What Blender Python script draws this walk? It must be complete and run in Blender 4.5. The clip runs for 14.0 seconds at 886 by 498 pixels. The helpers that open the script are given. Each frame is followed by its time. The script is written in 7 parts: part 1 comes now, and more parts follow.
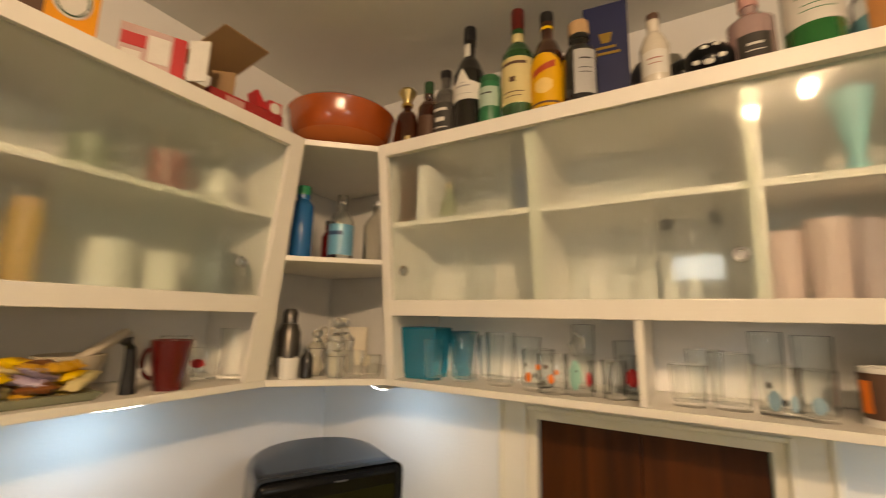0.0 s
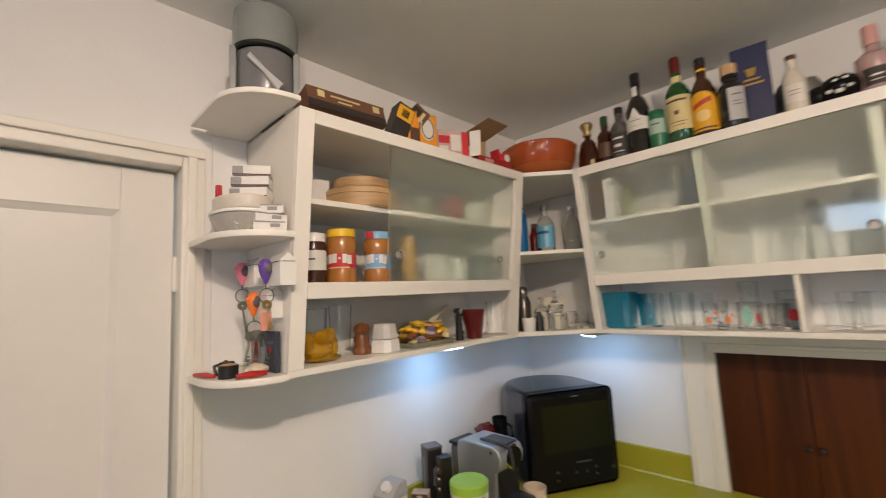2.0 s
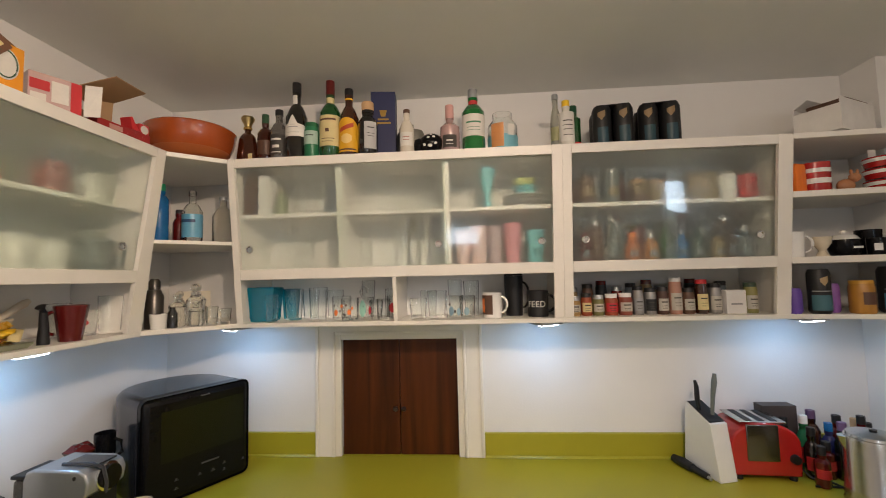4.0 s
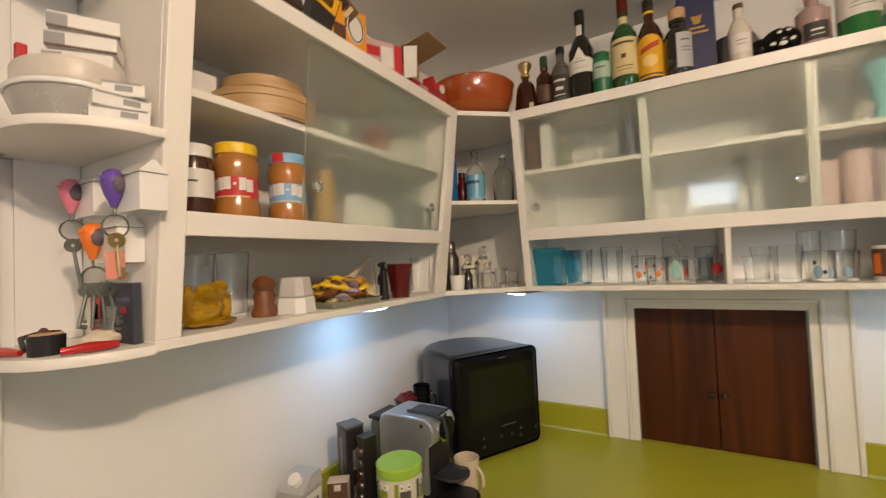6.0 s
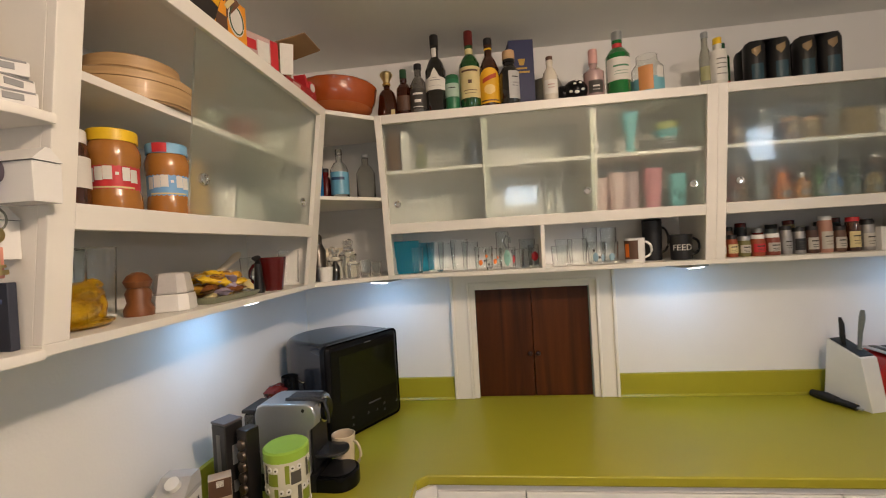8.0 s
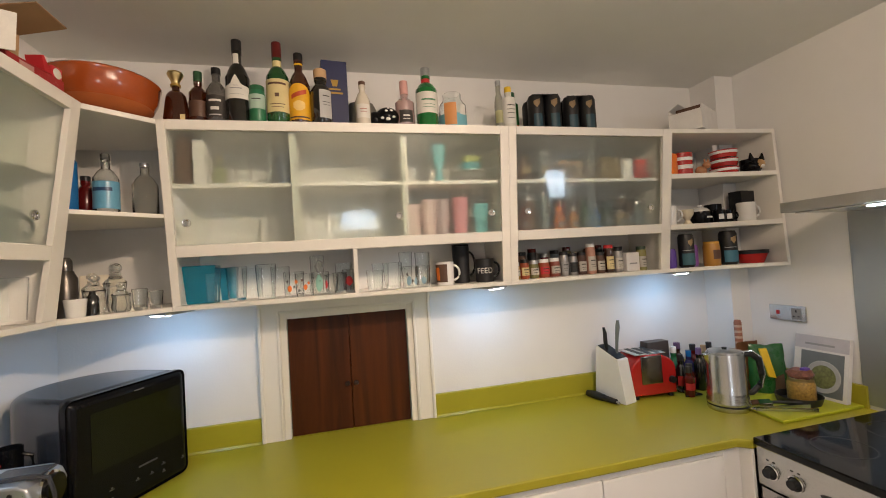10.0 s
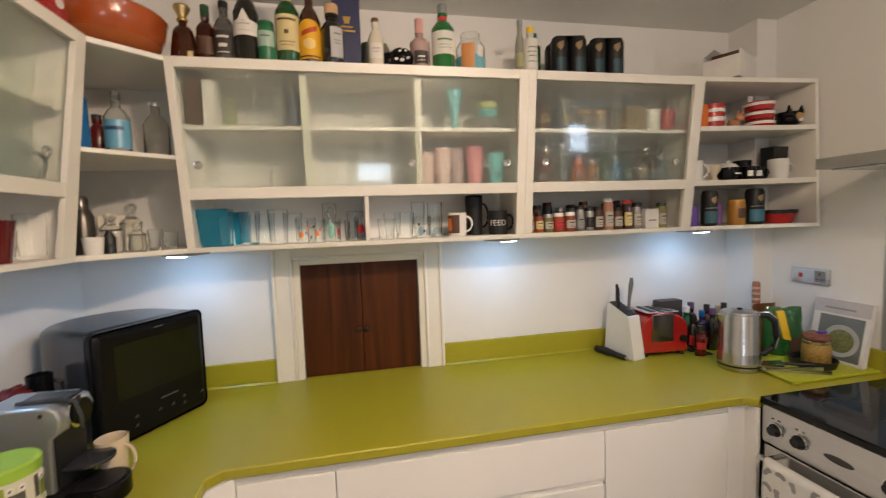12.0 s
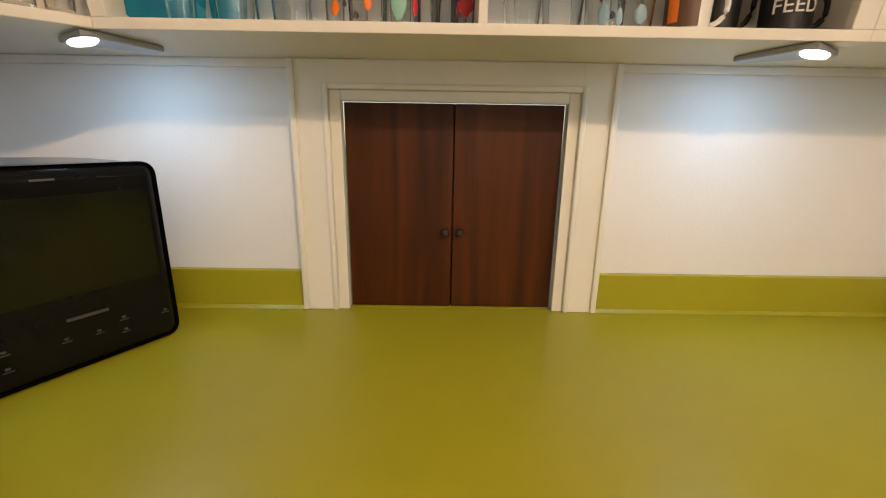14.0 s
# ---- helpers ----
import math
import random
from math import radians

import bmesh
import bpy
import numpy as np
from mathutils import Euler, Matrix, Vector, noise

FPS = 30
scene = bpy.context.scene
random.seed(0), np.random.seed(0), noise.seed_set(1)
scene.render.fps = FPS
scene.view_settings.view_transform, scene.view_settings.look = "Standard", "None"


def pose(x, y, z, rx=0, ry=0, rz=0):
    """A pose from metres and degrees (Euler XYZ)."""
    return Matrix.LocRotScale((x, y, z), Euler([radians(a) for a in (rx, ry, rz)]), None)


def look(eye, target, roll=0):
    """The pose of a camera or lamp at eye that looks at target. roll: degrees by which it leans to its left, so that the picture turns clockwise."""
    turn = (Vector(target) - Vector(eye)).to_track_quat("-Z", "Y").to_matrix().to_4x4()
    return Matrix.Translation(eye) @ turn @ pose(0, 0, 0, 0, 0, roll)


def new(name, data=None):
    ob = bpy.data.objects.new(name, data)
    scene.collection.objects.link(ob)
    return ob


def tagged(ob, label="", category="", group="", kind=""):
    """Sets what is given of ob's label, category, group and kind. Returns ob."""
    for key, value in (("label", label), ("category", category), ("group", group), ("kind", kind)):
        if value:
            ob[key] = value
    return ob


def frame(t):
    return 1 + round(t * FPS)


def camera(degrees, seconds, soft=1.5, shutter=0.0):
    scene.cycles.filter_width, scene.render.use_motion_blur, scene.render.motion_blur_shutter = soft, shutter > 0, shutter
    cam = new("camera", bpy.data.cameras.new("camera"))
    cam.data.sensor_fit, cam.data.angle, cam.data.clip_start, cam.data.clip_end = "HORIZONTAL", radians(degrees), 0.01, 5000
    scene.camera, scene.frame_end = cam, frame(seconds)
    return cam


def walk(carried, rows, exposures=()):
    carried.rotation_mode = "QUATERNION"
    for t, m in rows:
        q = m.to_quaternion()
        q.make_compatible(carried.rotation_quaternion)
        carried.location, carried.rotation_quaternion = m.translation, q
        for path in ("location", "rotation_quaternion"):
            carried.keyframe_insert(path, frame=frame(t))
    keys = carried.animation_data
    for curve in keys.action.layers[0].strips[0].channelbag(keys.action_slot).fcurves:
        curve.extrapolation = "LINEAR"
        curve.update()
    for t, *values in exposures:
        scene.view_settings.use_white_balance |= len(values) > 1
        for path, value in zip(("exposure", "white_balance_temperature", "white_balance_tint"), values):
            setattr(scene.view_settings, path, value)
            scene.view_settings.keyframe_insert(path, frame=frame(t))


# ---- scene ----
cam = camera(93.4, 14.0, soft=1.0, shutter=0.5)
PATH = [
    (0, (1.124, -1.118, 1.62), (0.127, 0.585, 1.947), 1.2),
    (0.5, (1.063, -1.197, 1.629), (-0.233, 0.298, 1.924), -0.5),
    (1, (1.087, -1.377, 1.623), (-0.451, -0.119, 1.851), -2.3),
    (1.5, (1.188, -1.539, 1.616), (-0.409, -0.354, 1.828), -2.6),
    (2, (1.164, -1.747, 1.614), (-0.23, -0.331, 1.84), -3.0),
    (2.5, (1.159, -1.814, 1.626), (0.105, -0.123, 1.8), -2.3),
    (3, (1.295, -1.748, 1.613), (0.901, 0.208, 1.753), -1.3),
    (3.2, (1.335, -1.736, 1.616), (1.219, 0.256, 1.754), -1.3),
    (5.3, (1.16, -1.733, 1.606), (0.589, 0.178, 1.752), -3.1),
    (5.5, (1.091, -1.701, 1.591), (0.228, 0.097, 1.739), -3.2),
    (6, (0.93, -1.649, 1.565), (-0.06, 0.087, 1.626), -2.6),
    (6.5, (0.814, -1.753, 1.572), (0.174, 0.142, 1.533), -4.5),
    (7, (0.812, -1.808, 1.58), (0.452, 0.159, 1.532), -2.7),
    (7.5, (0.838, -1.804, 1.573), (0.558, 0.175, 1.528), -3.8),
    (8, (0.856, -1.819, 1.571), (0.623, 0.167, 1.553), -3.3),
    (8.5, (0.877, -1.839, 1.57), (0.774, 0.158, 1.605), -2.6),
    (9, (0.964, -1.832, 1.564), (1.258, 0.145, 1.637), -2.7),
    (9.2, (0.977, -1.82, 1.561), (1.455, 0.121, 1.639), -3.1),
    (11.3, (1.001, -1.758, 1.557), (1.467, 0.187, 1.535), -3.8),
    (11.5, (1.02, -1.769, 1.561), (1.481, 0.176, 1.51), -3.5),
    (12, (1.007, -1.763, 1.532), (1.403, 0.192, 1.392), -2.0),
    (12.5, (0.95, -1.652, 1.483), (1.076, 0.332, 1.268), -0.6),
    (13, (0.998, -1.271, 1.404), (0.984, 0.689, 1.004), 2.0),
    (13.5, (0.989, -1.019, 1.315), (1.011, 0.923, 0.838), 1.0),
    (14, (0.984, -0.942, 1.299), (0.995, 0.99, 0.78), 0.9),
]
EXPOSURES = [(0.0, -0.16, 8780, 16), (0.5, -0.15, 7500, 15), (1.0, -0.15, 6950, 15), (1.5, -0.24, 6120, 15), (2.0, -0.24, 6120, 15), (2.5, -0.24, 6300, 15), (3.2, -0.23, 6300, 15), (5.4, -0.15, 6670, 15), (6.1, -0.18, 6690, 14), (6.6, -0.26, 6570, 14), (8.0, -0.26, 6520, 15), (9.0, -0.13, 6520, 15), (11.5, -0.02, 6520, 15), (12.4, -0.06, 6570, 15), (13.0, -0.08, 6850, 15), (13.5, -0.07, 7230, 16), (14.0, -0.04, 7550, 16)]
walk(cam, [(t, look(eye, target, roll)) for t, eye, target, roll in PATH], EXPOSURES)

# ---- world and lights ----
CEIL = 2.385
world = bpy.data.worlds.new("world")
scene.world = world
world.use_nodes = True
wn = world.node_tree
sky = wn.nodes.new("ShaderNodeTexSky")
sky.sky_type = "NISHITA"
sky.sun_disc = False
sky.sun_elevation, sky.sun_rotation = radians(32), radians(200)
wn.links.new(sky.outputs[0], wn.nodes["Background"].inputs[0])
wn.nodes["Background"].inputs[1].default_value = 0.12

SPOT_W, BEAM_W, LED_W, WIN_W = 17.0, 57.0, 0.62, 3.2
WARM, COOL, DAY = (1.0, 0.785, 0.575), (0.28, 0.60, 1.0), (0.66, 0.84, 1.0)


def lamp(name, kind, place, target, watts, colour, size=0.1, size_y=None, cone=None):
    data = bpy.data.lights.new(name, kind)
    data.energy, data.color = watts, colour
    if kind == "AREA":
        data.shape, data.size = ("RECTANGLE" if size_y else "DISK"), size
        if size_y:
            data.size_y = size_y
    else:
        data.shadow_soft_size = size
    if cone:
        data.spot_size, data.spot_blend = radians(cone), 0.4
    ob = new(name, data)
    ob.matrix_world = look(place, target)
    return ob


sun = bpy.data.lights.new("sun", "SUN")
sun.energy, sun.angle, sun.color = 2.0, radians(0.6), (1.0, 0.93, 0.82)
new("sun", sun).matrix_world = look((0, 0, 8), (1.2, 2.2, 5.6))

SPOTS = [(1.64, -1.82), (1.47, -2.09)]
lamp("spot_lamp", "SPOT", (1.64, -1.82, CEIL - 0.05), (0.25, -0.30, 0.95), BEAM_W, WARM, 0.025, cone=120).data.spot_blend = 1.0
for sx, sy in SPOTS:
    lamp("spot_lamp", "POINT", (sx, sy, CEIL - 0.075), (sx, sy + 0.001, 0), SPOT_W, WARM, 0.03)
lamp("window_lamp", "AREA", (2.90, -2.18, 1.78), (0.6, -1.6, 1.3), WIN_W, DAY, 0.22, 0.24)
lamp("rear_window_lamp", "AREA", (1.22, -3.58, 1.36), (1.22, 0, 1.3), WIN_W, DAY, 0.36, 0.20)

lamp("hood_lamp", "AREA", (2.60, -0.86, 1.640), (2.60, -0.859, 0.9), 0.9, (1.0, 0.86, 0.68), 0.04, 0.05)

# ---- materials ----


def M(name, col, rough=0.5, metal=0.0, var=0.06, scale=6.0, bump=0.0, bscale=60.0, trans=0.0, ior=1.45, coat=0.0, spec=0.5, stretch=(1, 1, 1), emit=None, island=0.0):
    """A procedural material: a base colour with variation at two scales, fine relief and uneven gloss."""
    m = bpy.data.materials.new(name)
    m.use_nodes = True
    nt = m.node_tree
    b = nt.nodes["Principled BSDF"]
    b.inputs["Roughness"].default_value = rough
    b.inputs["Metallic"].default_value = metal
    b.inputs["Transmission Weight"].default_value = trans
    b.inputs["IOR"].default_value = ior
    b.inputs["Coat Weight"].default_value = coat
    b.inputs["Coat Roughness"].default_value = 0.04
    b.inputs["Specular IOR Level"].default_value = spec
    b.inputs["Base Color"].default_value = (*col, 1)
    if emit:
        b.inputs["Emission Color"].default_value = (*emit[0], 1)
        b.inputs["Emission Strength"].default_value = emit[1]
    if var or bump:
        tc = nt.nodes.new("ShaderNodeTexCoord")
        mp = nt.nodes.new("ShaderNodeMapping")
        mp.inputs["Scale"].default_value = stretch
        nt.links.new(tc.outputs["Object"], mp.inputs[0])
    if var:
        n1, n2 = nt.nodes.new("ShaderNodeTexNoise"), nt.nodes.new("ShaderNodeTexNoise")
        n1.inputs["Scale"].default_value, n2.inputs["Scale"].default_value = scale, scale * 9
        n1.inputs["Detail"].default_value = n2.inputs["Detail"].default_value = 3
        mix = nt.nodes.new("ShaderNodeMath")
        mix.operation = "MULTIPLY_ADD"
        mix.inputs[1].default_value = 0.45
        nt.links.new(mp.outputs[0], n1.inputs[0])
        nt.links.new(mp.outputs[0], n2.inputs[0])
        nt.links.new(n2.outputs[0], mix.inputs[0])
        nt.links.new(n1.outputs[0], mix.inputs[2])
        ramp = nt.nodes.new("ShaderNodeMapRange")
        ramp.inputs[1].default_value, ramp.inputs[2].default_value = 0.4, 1.05
        ramp.inputs[3].default_value, ramp.inputs[4].default_value = 1 - var, 1 + var
        nt.links.new(mix.outputs[0], ramp.inputs[0])
        mul = nt.nodes.new("ShaderNodeVectorMath")
        mul.operation = "SCALE"
        mul.inputs[0].default_value = col
        nt.links.new(ramp.outputs[0], mul.inputs["Scale"])
        nt.links.new(mul.outputs[0], b.inputs["Base Color"])
        rr = nt.nodes.new("ShaderNodeMapRange")
        rr.inputs[1].default_value, rr.inputs[2].default_value = 0.3, 1.1
        rr.inputs[3].default_value, rr.inputs[4].default_value = max(rough * 0.85, 0.0), min(rough * 1.15, 1.0)
        nt.links.new(mix.outputs[0], rr.inputs[0])
        nt.links.new(rr.outputs[0], b.inputs["Roughness"])
    if bump:
        n3 = nt.nodes.new("ShaderNodeTexNoise")
        n3.inputs["Scale"].default_value, n3.inputs["Detail"].default_value = bscale, 4
        nt.links.new(mp.outputs[0], n3.inputs[0])
        bp = nt.nodes.new("ShaderNodeBump")
        bp.inputs["Strength"].default_value, bp.inputs["Distance"].default_value = bump, 0.002
        nt.links.new(n3.outputs[0], bp.inputs["Height"])
        nt.links.new(bp.outputs[0], b.inputs["Normal"])
    return m


def wood(name, dark, light, scale=1.0, rough=0.4, coat=0.2, grain=(30, 30, 2.2)):
    """Wood with long grain along z."""
    m = M(name, light, rough, var=0, coat=coat)
    nt = m.node_tree
    b = nt.nodes["Principled BSDF"]
    tc, mp = nt.nodes.new("ShaderNodeTexCoord"), nt.nodes.new("ShaderNodeMapping")
    mp.inputs["Scale"].default_value = [g * scale for g in grain]
    n = nt.nodes.new("ShaderNodeTexNoise")
    n.inputs["Scale"].default_value, n.inputs["Detail"].default_value, n.inputs["Distortion"].default_value = 1.0, 6, 0.8
    ramp = nt.nodes.new("ShaderNodeValToRGB")
    ramp.color_ramp.elements[0].position, ramp.color_ramp.elements[1].position = 0.3, 0.75
    ramp.color_ramp.elements[0].color, ramp.color_ramp.elements[1].color = (*dark, 1), (*light, 1)
    nt.links.new(tc.outputs["Object"], mp.inputs[0])
    nt.links.new(mp.outputs[0], n.inputs[0])
    nt.links.new(n.outputs[0], ramp.inputs[0])
    nt.links.new(ramp.outputs[0], b.inputs["Base Color"])
    return m


WALL = M("wall_paint", (0.80, 0.79, 0.77), 0.62, var=0.025, scale=1.5, bump=0.25, bscale=140)
CEILING = M("ceiling_paint", (0.81, 0.81, 0.77), 0.8, var=0.03, scale=1.2, bump=0.2, bscale=90)
CAB = M("cream_gloss_paint", (0.80, 0.77, 0.71), 0.38, var=0.035, scale=3, bump=0.15, bscale=70)
CABIN = M("cabinet_inside_paint", (0.70, 0.69, 0.66), 0.5, var=0.04, scale=3, bump=0.1, bscale=60)
TRIM = M("trim_gloss_paint", (0.80, 0.77, 0.70), 0.35, var=0.03, scale=4, bump=0.12, bscale=60)
UNIT = M("white_unit_laminate", (0.84, 0.83, 0.81), 0.5, var=0.015, scale=2)
GREEN = M("olive_green_laminate", (0.355, 0.325, 0.022), 0.36, var=0.05, scale=2.2, bump=0.06, bscale=260)
HATCH = wood("dark_red_mahogany", (0.030, 0.0068, 0.0011), (0.112, 0.0290, 0.0044), 0.6, 0.42, 0.0)
HATCH.node_tree.nodes["Principled BSDF"].inputs["Specular IOR Level"].default_value = 0.28
FLOORM = M("grey_vinyl_floor", (0.30, 0.28, 0.25), 0.5, var=0.12, scale=5, bump=0.1)
BLACK = M("black_gloss_plastic", (0.005, 0.005, 0.0055), 0.2, var=0.05, coat=0.0, spec=0.22)
BLACKM = M("black_matt_plastic", (0.011, 0.011, 0.012), 0.45, var=0.08, scale=20)
GREY = M("dark_grey_metallic_paint", (0.06, 0.06, 0.066), 0.24, 0.5, var=0.05, scale=8, coat=0.3)
SILVER = M("silver_plastic", (0.42, 0.44, 0.46), 0.3, 0.65, var=0.05, scale=10)
STEEL = M("brushed_steel", (0.55, 0.55, 0.54), 0.22, 1.0, var=0.06, scale=6, bump=0.08, bscale=40, stretch=(1, 1, 14))
CHROME = M("chrome", (0.75, 0.75, 0.75), 0.07, 1.0, var=0.0)
SMOKE = M("smoked_window", (0.008, 0.010, 0.004), 0.1, var=0.0, spec=0.35)
GLASS = M("clear_glass", (0.95, 0.97, 0.96), 0.02, trans=1.0, ior=1.45, var=0.0)
FROST = M("frosted_greenish_glass", (0.785, 0.825, 0.765), 0.29, trans=0.97, ior=1.15, var=0.0, coat=0.7)
LENS = M("led_lens", (0.9, 0.95, 1.0), 0.4, var=0, emit=((0.80, 0.90, 1.0), 14.0))
BULB = M("spot_bulb", (1, 0.9, 0.8), 0.4, var=0, emit=((1.0, 0.82, 0.6), 40.0))
PANE = M("window_pane", (0.97, 0.98, 0.98), 0.0, trans=1.0, ior=1.05, var=0.0)


def C(name, col, rough=0.4, **k):
    k.setdefault("var", 0.07)
    k.setdefault("scale", 25)
    return M(name, col, rough, **k)


WHITE = C("white_ceramic", (0.78, 0.77, 0.74), 0.2, coat=0.4, var=0.02)
CREAM = C("cream_ceramic", (0.68, 0.60, 0.45), 0.25, coat=0.3)
PAPERW = C("white_card", (0.72, 0.70, 0.67), 0.6)
RED = C("red_enamel", (0.42, 0.016, 0.014), 0.2, coat=0.5)
DKRED = C("dark_red_glaze", (0.10, 0.006, 0.006), 0.2, coat=0.5)
ORANGE = C("orange_plastic", (0.80, 0.19, 0.02), 0.4)
ORBOX = C("amber_card", (0.75, 0.30, 0.02), 0.5)
YELLOW = C("yellow_plastic", (0.78, 0.50, 0.02), 0.4)
LIME = C("lime_green_plastic", (0.30, 0.50, 0.06), 0.35)
BOARD = C("yellow_green_board", (0.42, 0.44, 0.02), 0.4)
TEAL = C("teal_glass", (0.0, 0.24, 0.36), 0.12, trans=0.55, coat=0.4)
BLUE = C("blue_plastic", (0.01, 0.13, 0.35), 0.25, coat=0.3)
LTBLUE = C("light_blue_print", (0.20, 0.42, 0.62), 0.4)
NAVY = C("navy_card", (0.012, 0.018, 0.075), 0.5)
GOLD = C("gold_print", (0.36, 0.23, 0.05), 0.35, metal=0.5)
AMBER = C("amber_spirit_glass", (0.05, 0.008, 0.002), 0.08, coat=1.0, trans=0.25)
DKGLASS = C("black_bottle_glass", (0.008, 0.007, 0.006), 0.08, coat=1.0)
GRGLASS = C("green_bottle_glass", (0.010, 0.085, 0.018), 0.08, coat=1.0, trans=0.2)
BRGLASS = C("brown_bottle_glass", (0.05, 0.014, 0.006), 0.08, coat=1.0)
LABEL = C("cream_paper_label", (0.62, 0.52, 0.26), 0.6)
LABELW = C("white_paper_label", (0.66, 0.64, 0.59), 0.6)
LABELY = C("yellow_paper_label", (0.72, 0.38, 0.012), 0.55)
LABELR = C("red_paper_label", (0.50, 0.025, 0.03), 0.5)
INK = C("dark_print", (0.04, 0.035, 0.03), 0.6)
CORK = C("cork", (0.50, 0.32, 0.17), 0.8)
TERRA = C("glazed_terracotta", (0.36, 0.070, 0.013), 0.2, coat=0.7, var=0.12, scale=14)
TERRAR = C("terracotta_unglazed", (0.39, 0.098, 0.022), 0.6, var=0.1)
BROWNBX = C("brown_card", (0.14, 0.065, 0.035), 0.55)
KRAFT = C("kraft_card", (0.33, 0.20, 0.10), 0.75)
BAMBOO = wood("pale_bamboo", (0.36, 0.22, 0.10), (0.55, 0.37, 0.18), 1.0, 0.5, 0.1, (4, 4, 60))
TEAK = wood("turned_wood", (0.11, 0.035, 0.010), (0.27, 0.095, 0.026), 1.0, 0.4, 0.2)
PEANUT = C("peanut_butter", (0.36, 0.145, 0.028), 0.22, coat=0.7, var=0.12)
CHOC = C("chocolate_spread", (0.05, 0.016, 0.008), 0.2, coat=0.6)
PINK = C("pink_rubber", (0.72, 0.20, 0.30), 0.5)
PURPLE = C("purple_rubber", (0.12, 0.06, 0.33), 0.5)
PINKP = C("pale_pink_plastic", (0.66, 0.50, 0.48), 0.4)
AQUA = C("aqua_plastic", (0.16, 0.50, 0.55), 0.4)
TAN = C("tan_pottery", (0.26, 0.19, 0.09), 0.5)
GREYC = C("blue_grey_stoneware", (0.13, 0.16, 0.17), 0.35, coat=0.3)
STONE = C("pale_stone", (0.62, 0.54, 0.42), 0.6)
KEYM = C("aged_key_metal", (0.22, 0.23, 0.20), 0.4, metal=0.9)
BRASS = C("brass", (0.60, 0.45, 0.20), 0.3, metal=1.0)
SPOTTY = C("leaf_print_cloth", (0.74, 0.73, 0.70), 0.9, bump=0.3, bscale=300)
GREYP = C("grey_print", (0.30, 0.30, 0.30), 0.8)
FOIL = C("shiny_wrapper", (0.48, 0.24, 0.04), 0.25, metal=0.2)
BROWN = C("brown_print", (0.10, 0.05, 0.03), 0.5)

# ---- shapes ----


def B():
    return bmesh.new()


def box(bm, x0, x1, y0, y1, z0, z1, bev=0.0, seg=2):
    v = [bm.verts.new((x, y, z)) for z in (z0, z1) for x, y in ((x0, y0), (x1, y0), (x1, y1), (x0, y1))]
    fs = [bm.faces.new([v[i] for i in q]) for q in ((3, 2, 1, 0), (4, 5, 6, 7), (0, 1, 5, 4), (1, 2, 6, 5), (2, 3, 7, 6), (3, 0, 4, 7))]
    if bev:
        bmesh.ops.bevel(bm, geom=list({e for f in fs for e in f.edges}), offset=bev, segments=seg, affect="EDGES", profile=0.5)
    return bm


def hexa(bm, low, high, bev=0.0):
    """A block between two quads of corners, low and high."""
    v = [bm.verts.new(p) for p in (*low, *high)]
    fs = [bm.faces.new([v[i] for i in q]) for q in ((3, 2, 1, 0), (4, 5, 6, 7), (0, 1, 5, 4), (1, 2, 6, 5), (2, 3, 7, 6), (3, 0, 4, 7))]
    bmesh.ops.recalc_face_normals(bm, faces=fs)
    if bev:
        bmesh.ops.bevel(bm, geom=list({e for f in fs for e in f.edges}), offset=bev, segments=2, affect="EDGES", profile=0.5)
    return bm


def prism(bm, poly, z0, z1, bev=0.0, seg=2, high=None):
    """A plan outline raised from z0 to z1; high: another outline for the top."""
    lo = [bm.verts.new((x, y, z0)) for x, y in poly]
    hi = [bm.verts.new((x, y, z1)) for x, y in (high or poly)]
    n = len(poly)
    fs = [bm.faces.new(lo[::-1]), bm.faces.new(hi)] + [bm.faces.new((lo[i], lo[(i + 1) % n], hi[(i + 1) % n], hi[i])) for i in range(n)]
    bmesh.ops.recalc_face_normals(bm, faces=fs)
    if bev:
        bmesh.ops.bevel(bm, geom=list(fs[0].edges) + list(fs[1].edges), offset=bev, segments=seg, affect="EDGES", profile=0.5)
    return bm


def lathe(bm, prof, seg=28, a0=0.0, a1=360.0, cx=0.0, cy=0.0):
    """A profile of (radius, height) turned about z, all round or over part of it."""
    whole = a1 - a0 >= 359.9
    n = seg if whole else seg + 1
    rings = []
    for r, z in prof:
        if r < 1e-6:
            rings.append([bm.verts.new((cx, cy, z))])
        else:
            rings.append([bm.verts.new((cx + r * math.cos(radians(a0 + (a1 - a0) * i / seg)), cy + r * math.sin(radians(a0 + (a1 - a0) * i / seg)), z)) for i in range(n)])
    for a, b in zip(rings, rings[1:]):
        for i in range(seg):
            j = (i + 1) % n
            q = [a[i % len(a)], a[j % len(a)], b[j % len(b)], b[i % len(b)]]
            q = [v for k, v in enumerate(q) if v not in q[:k]]
            if len(q) > 2:
                bm.faces.new(q)
    return bm


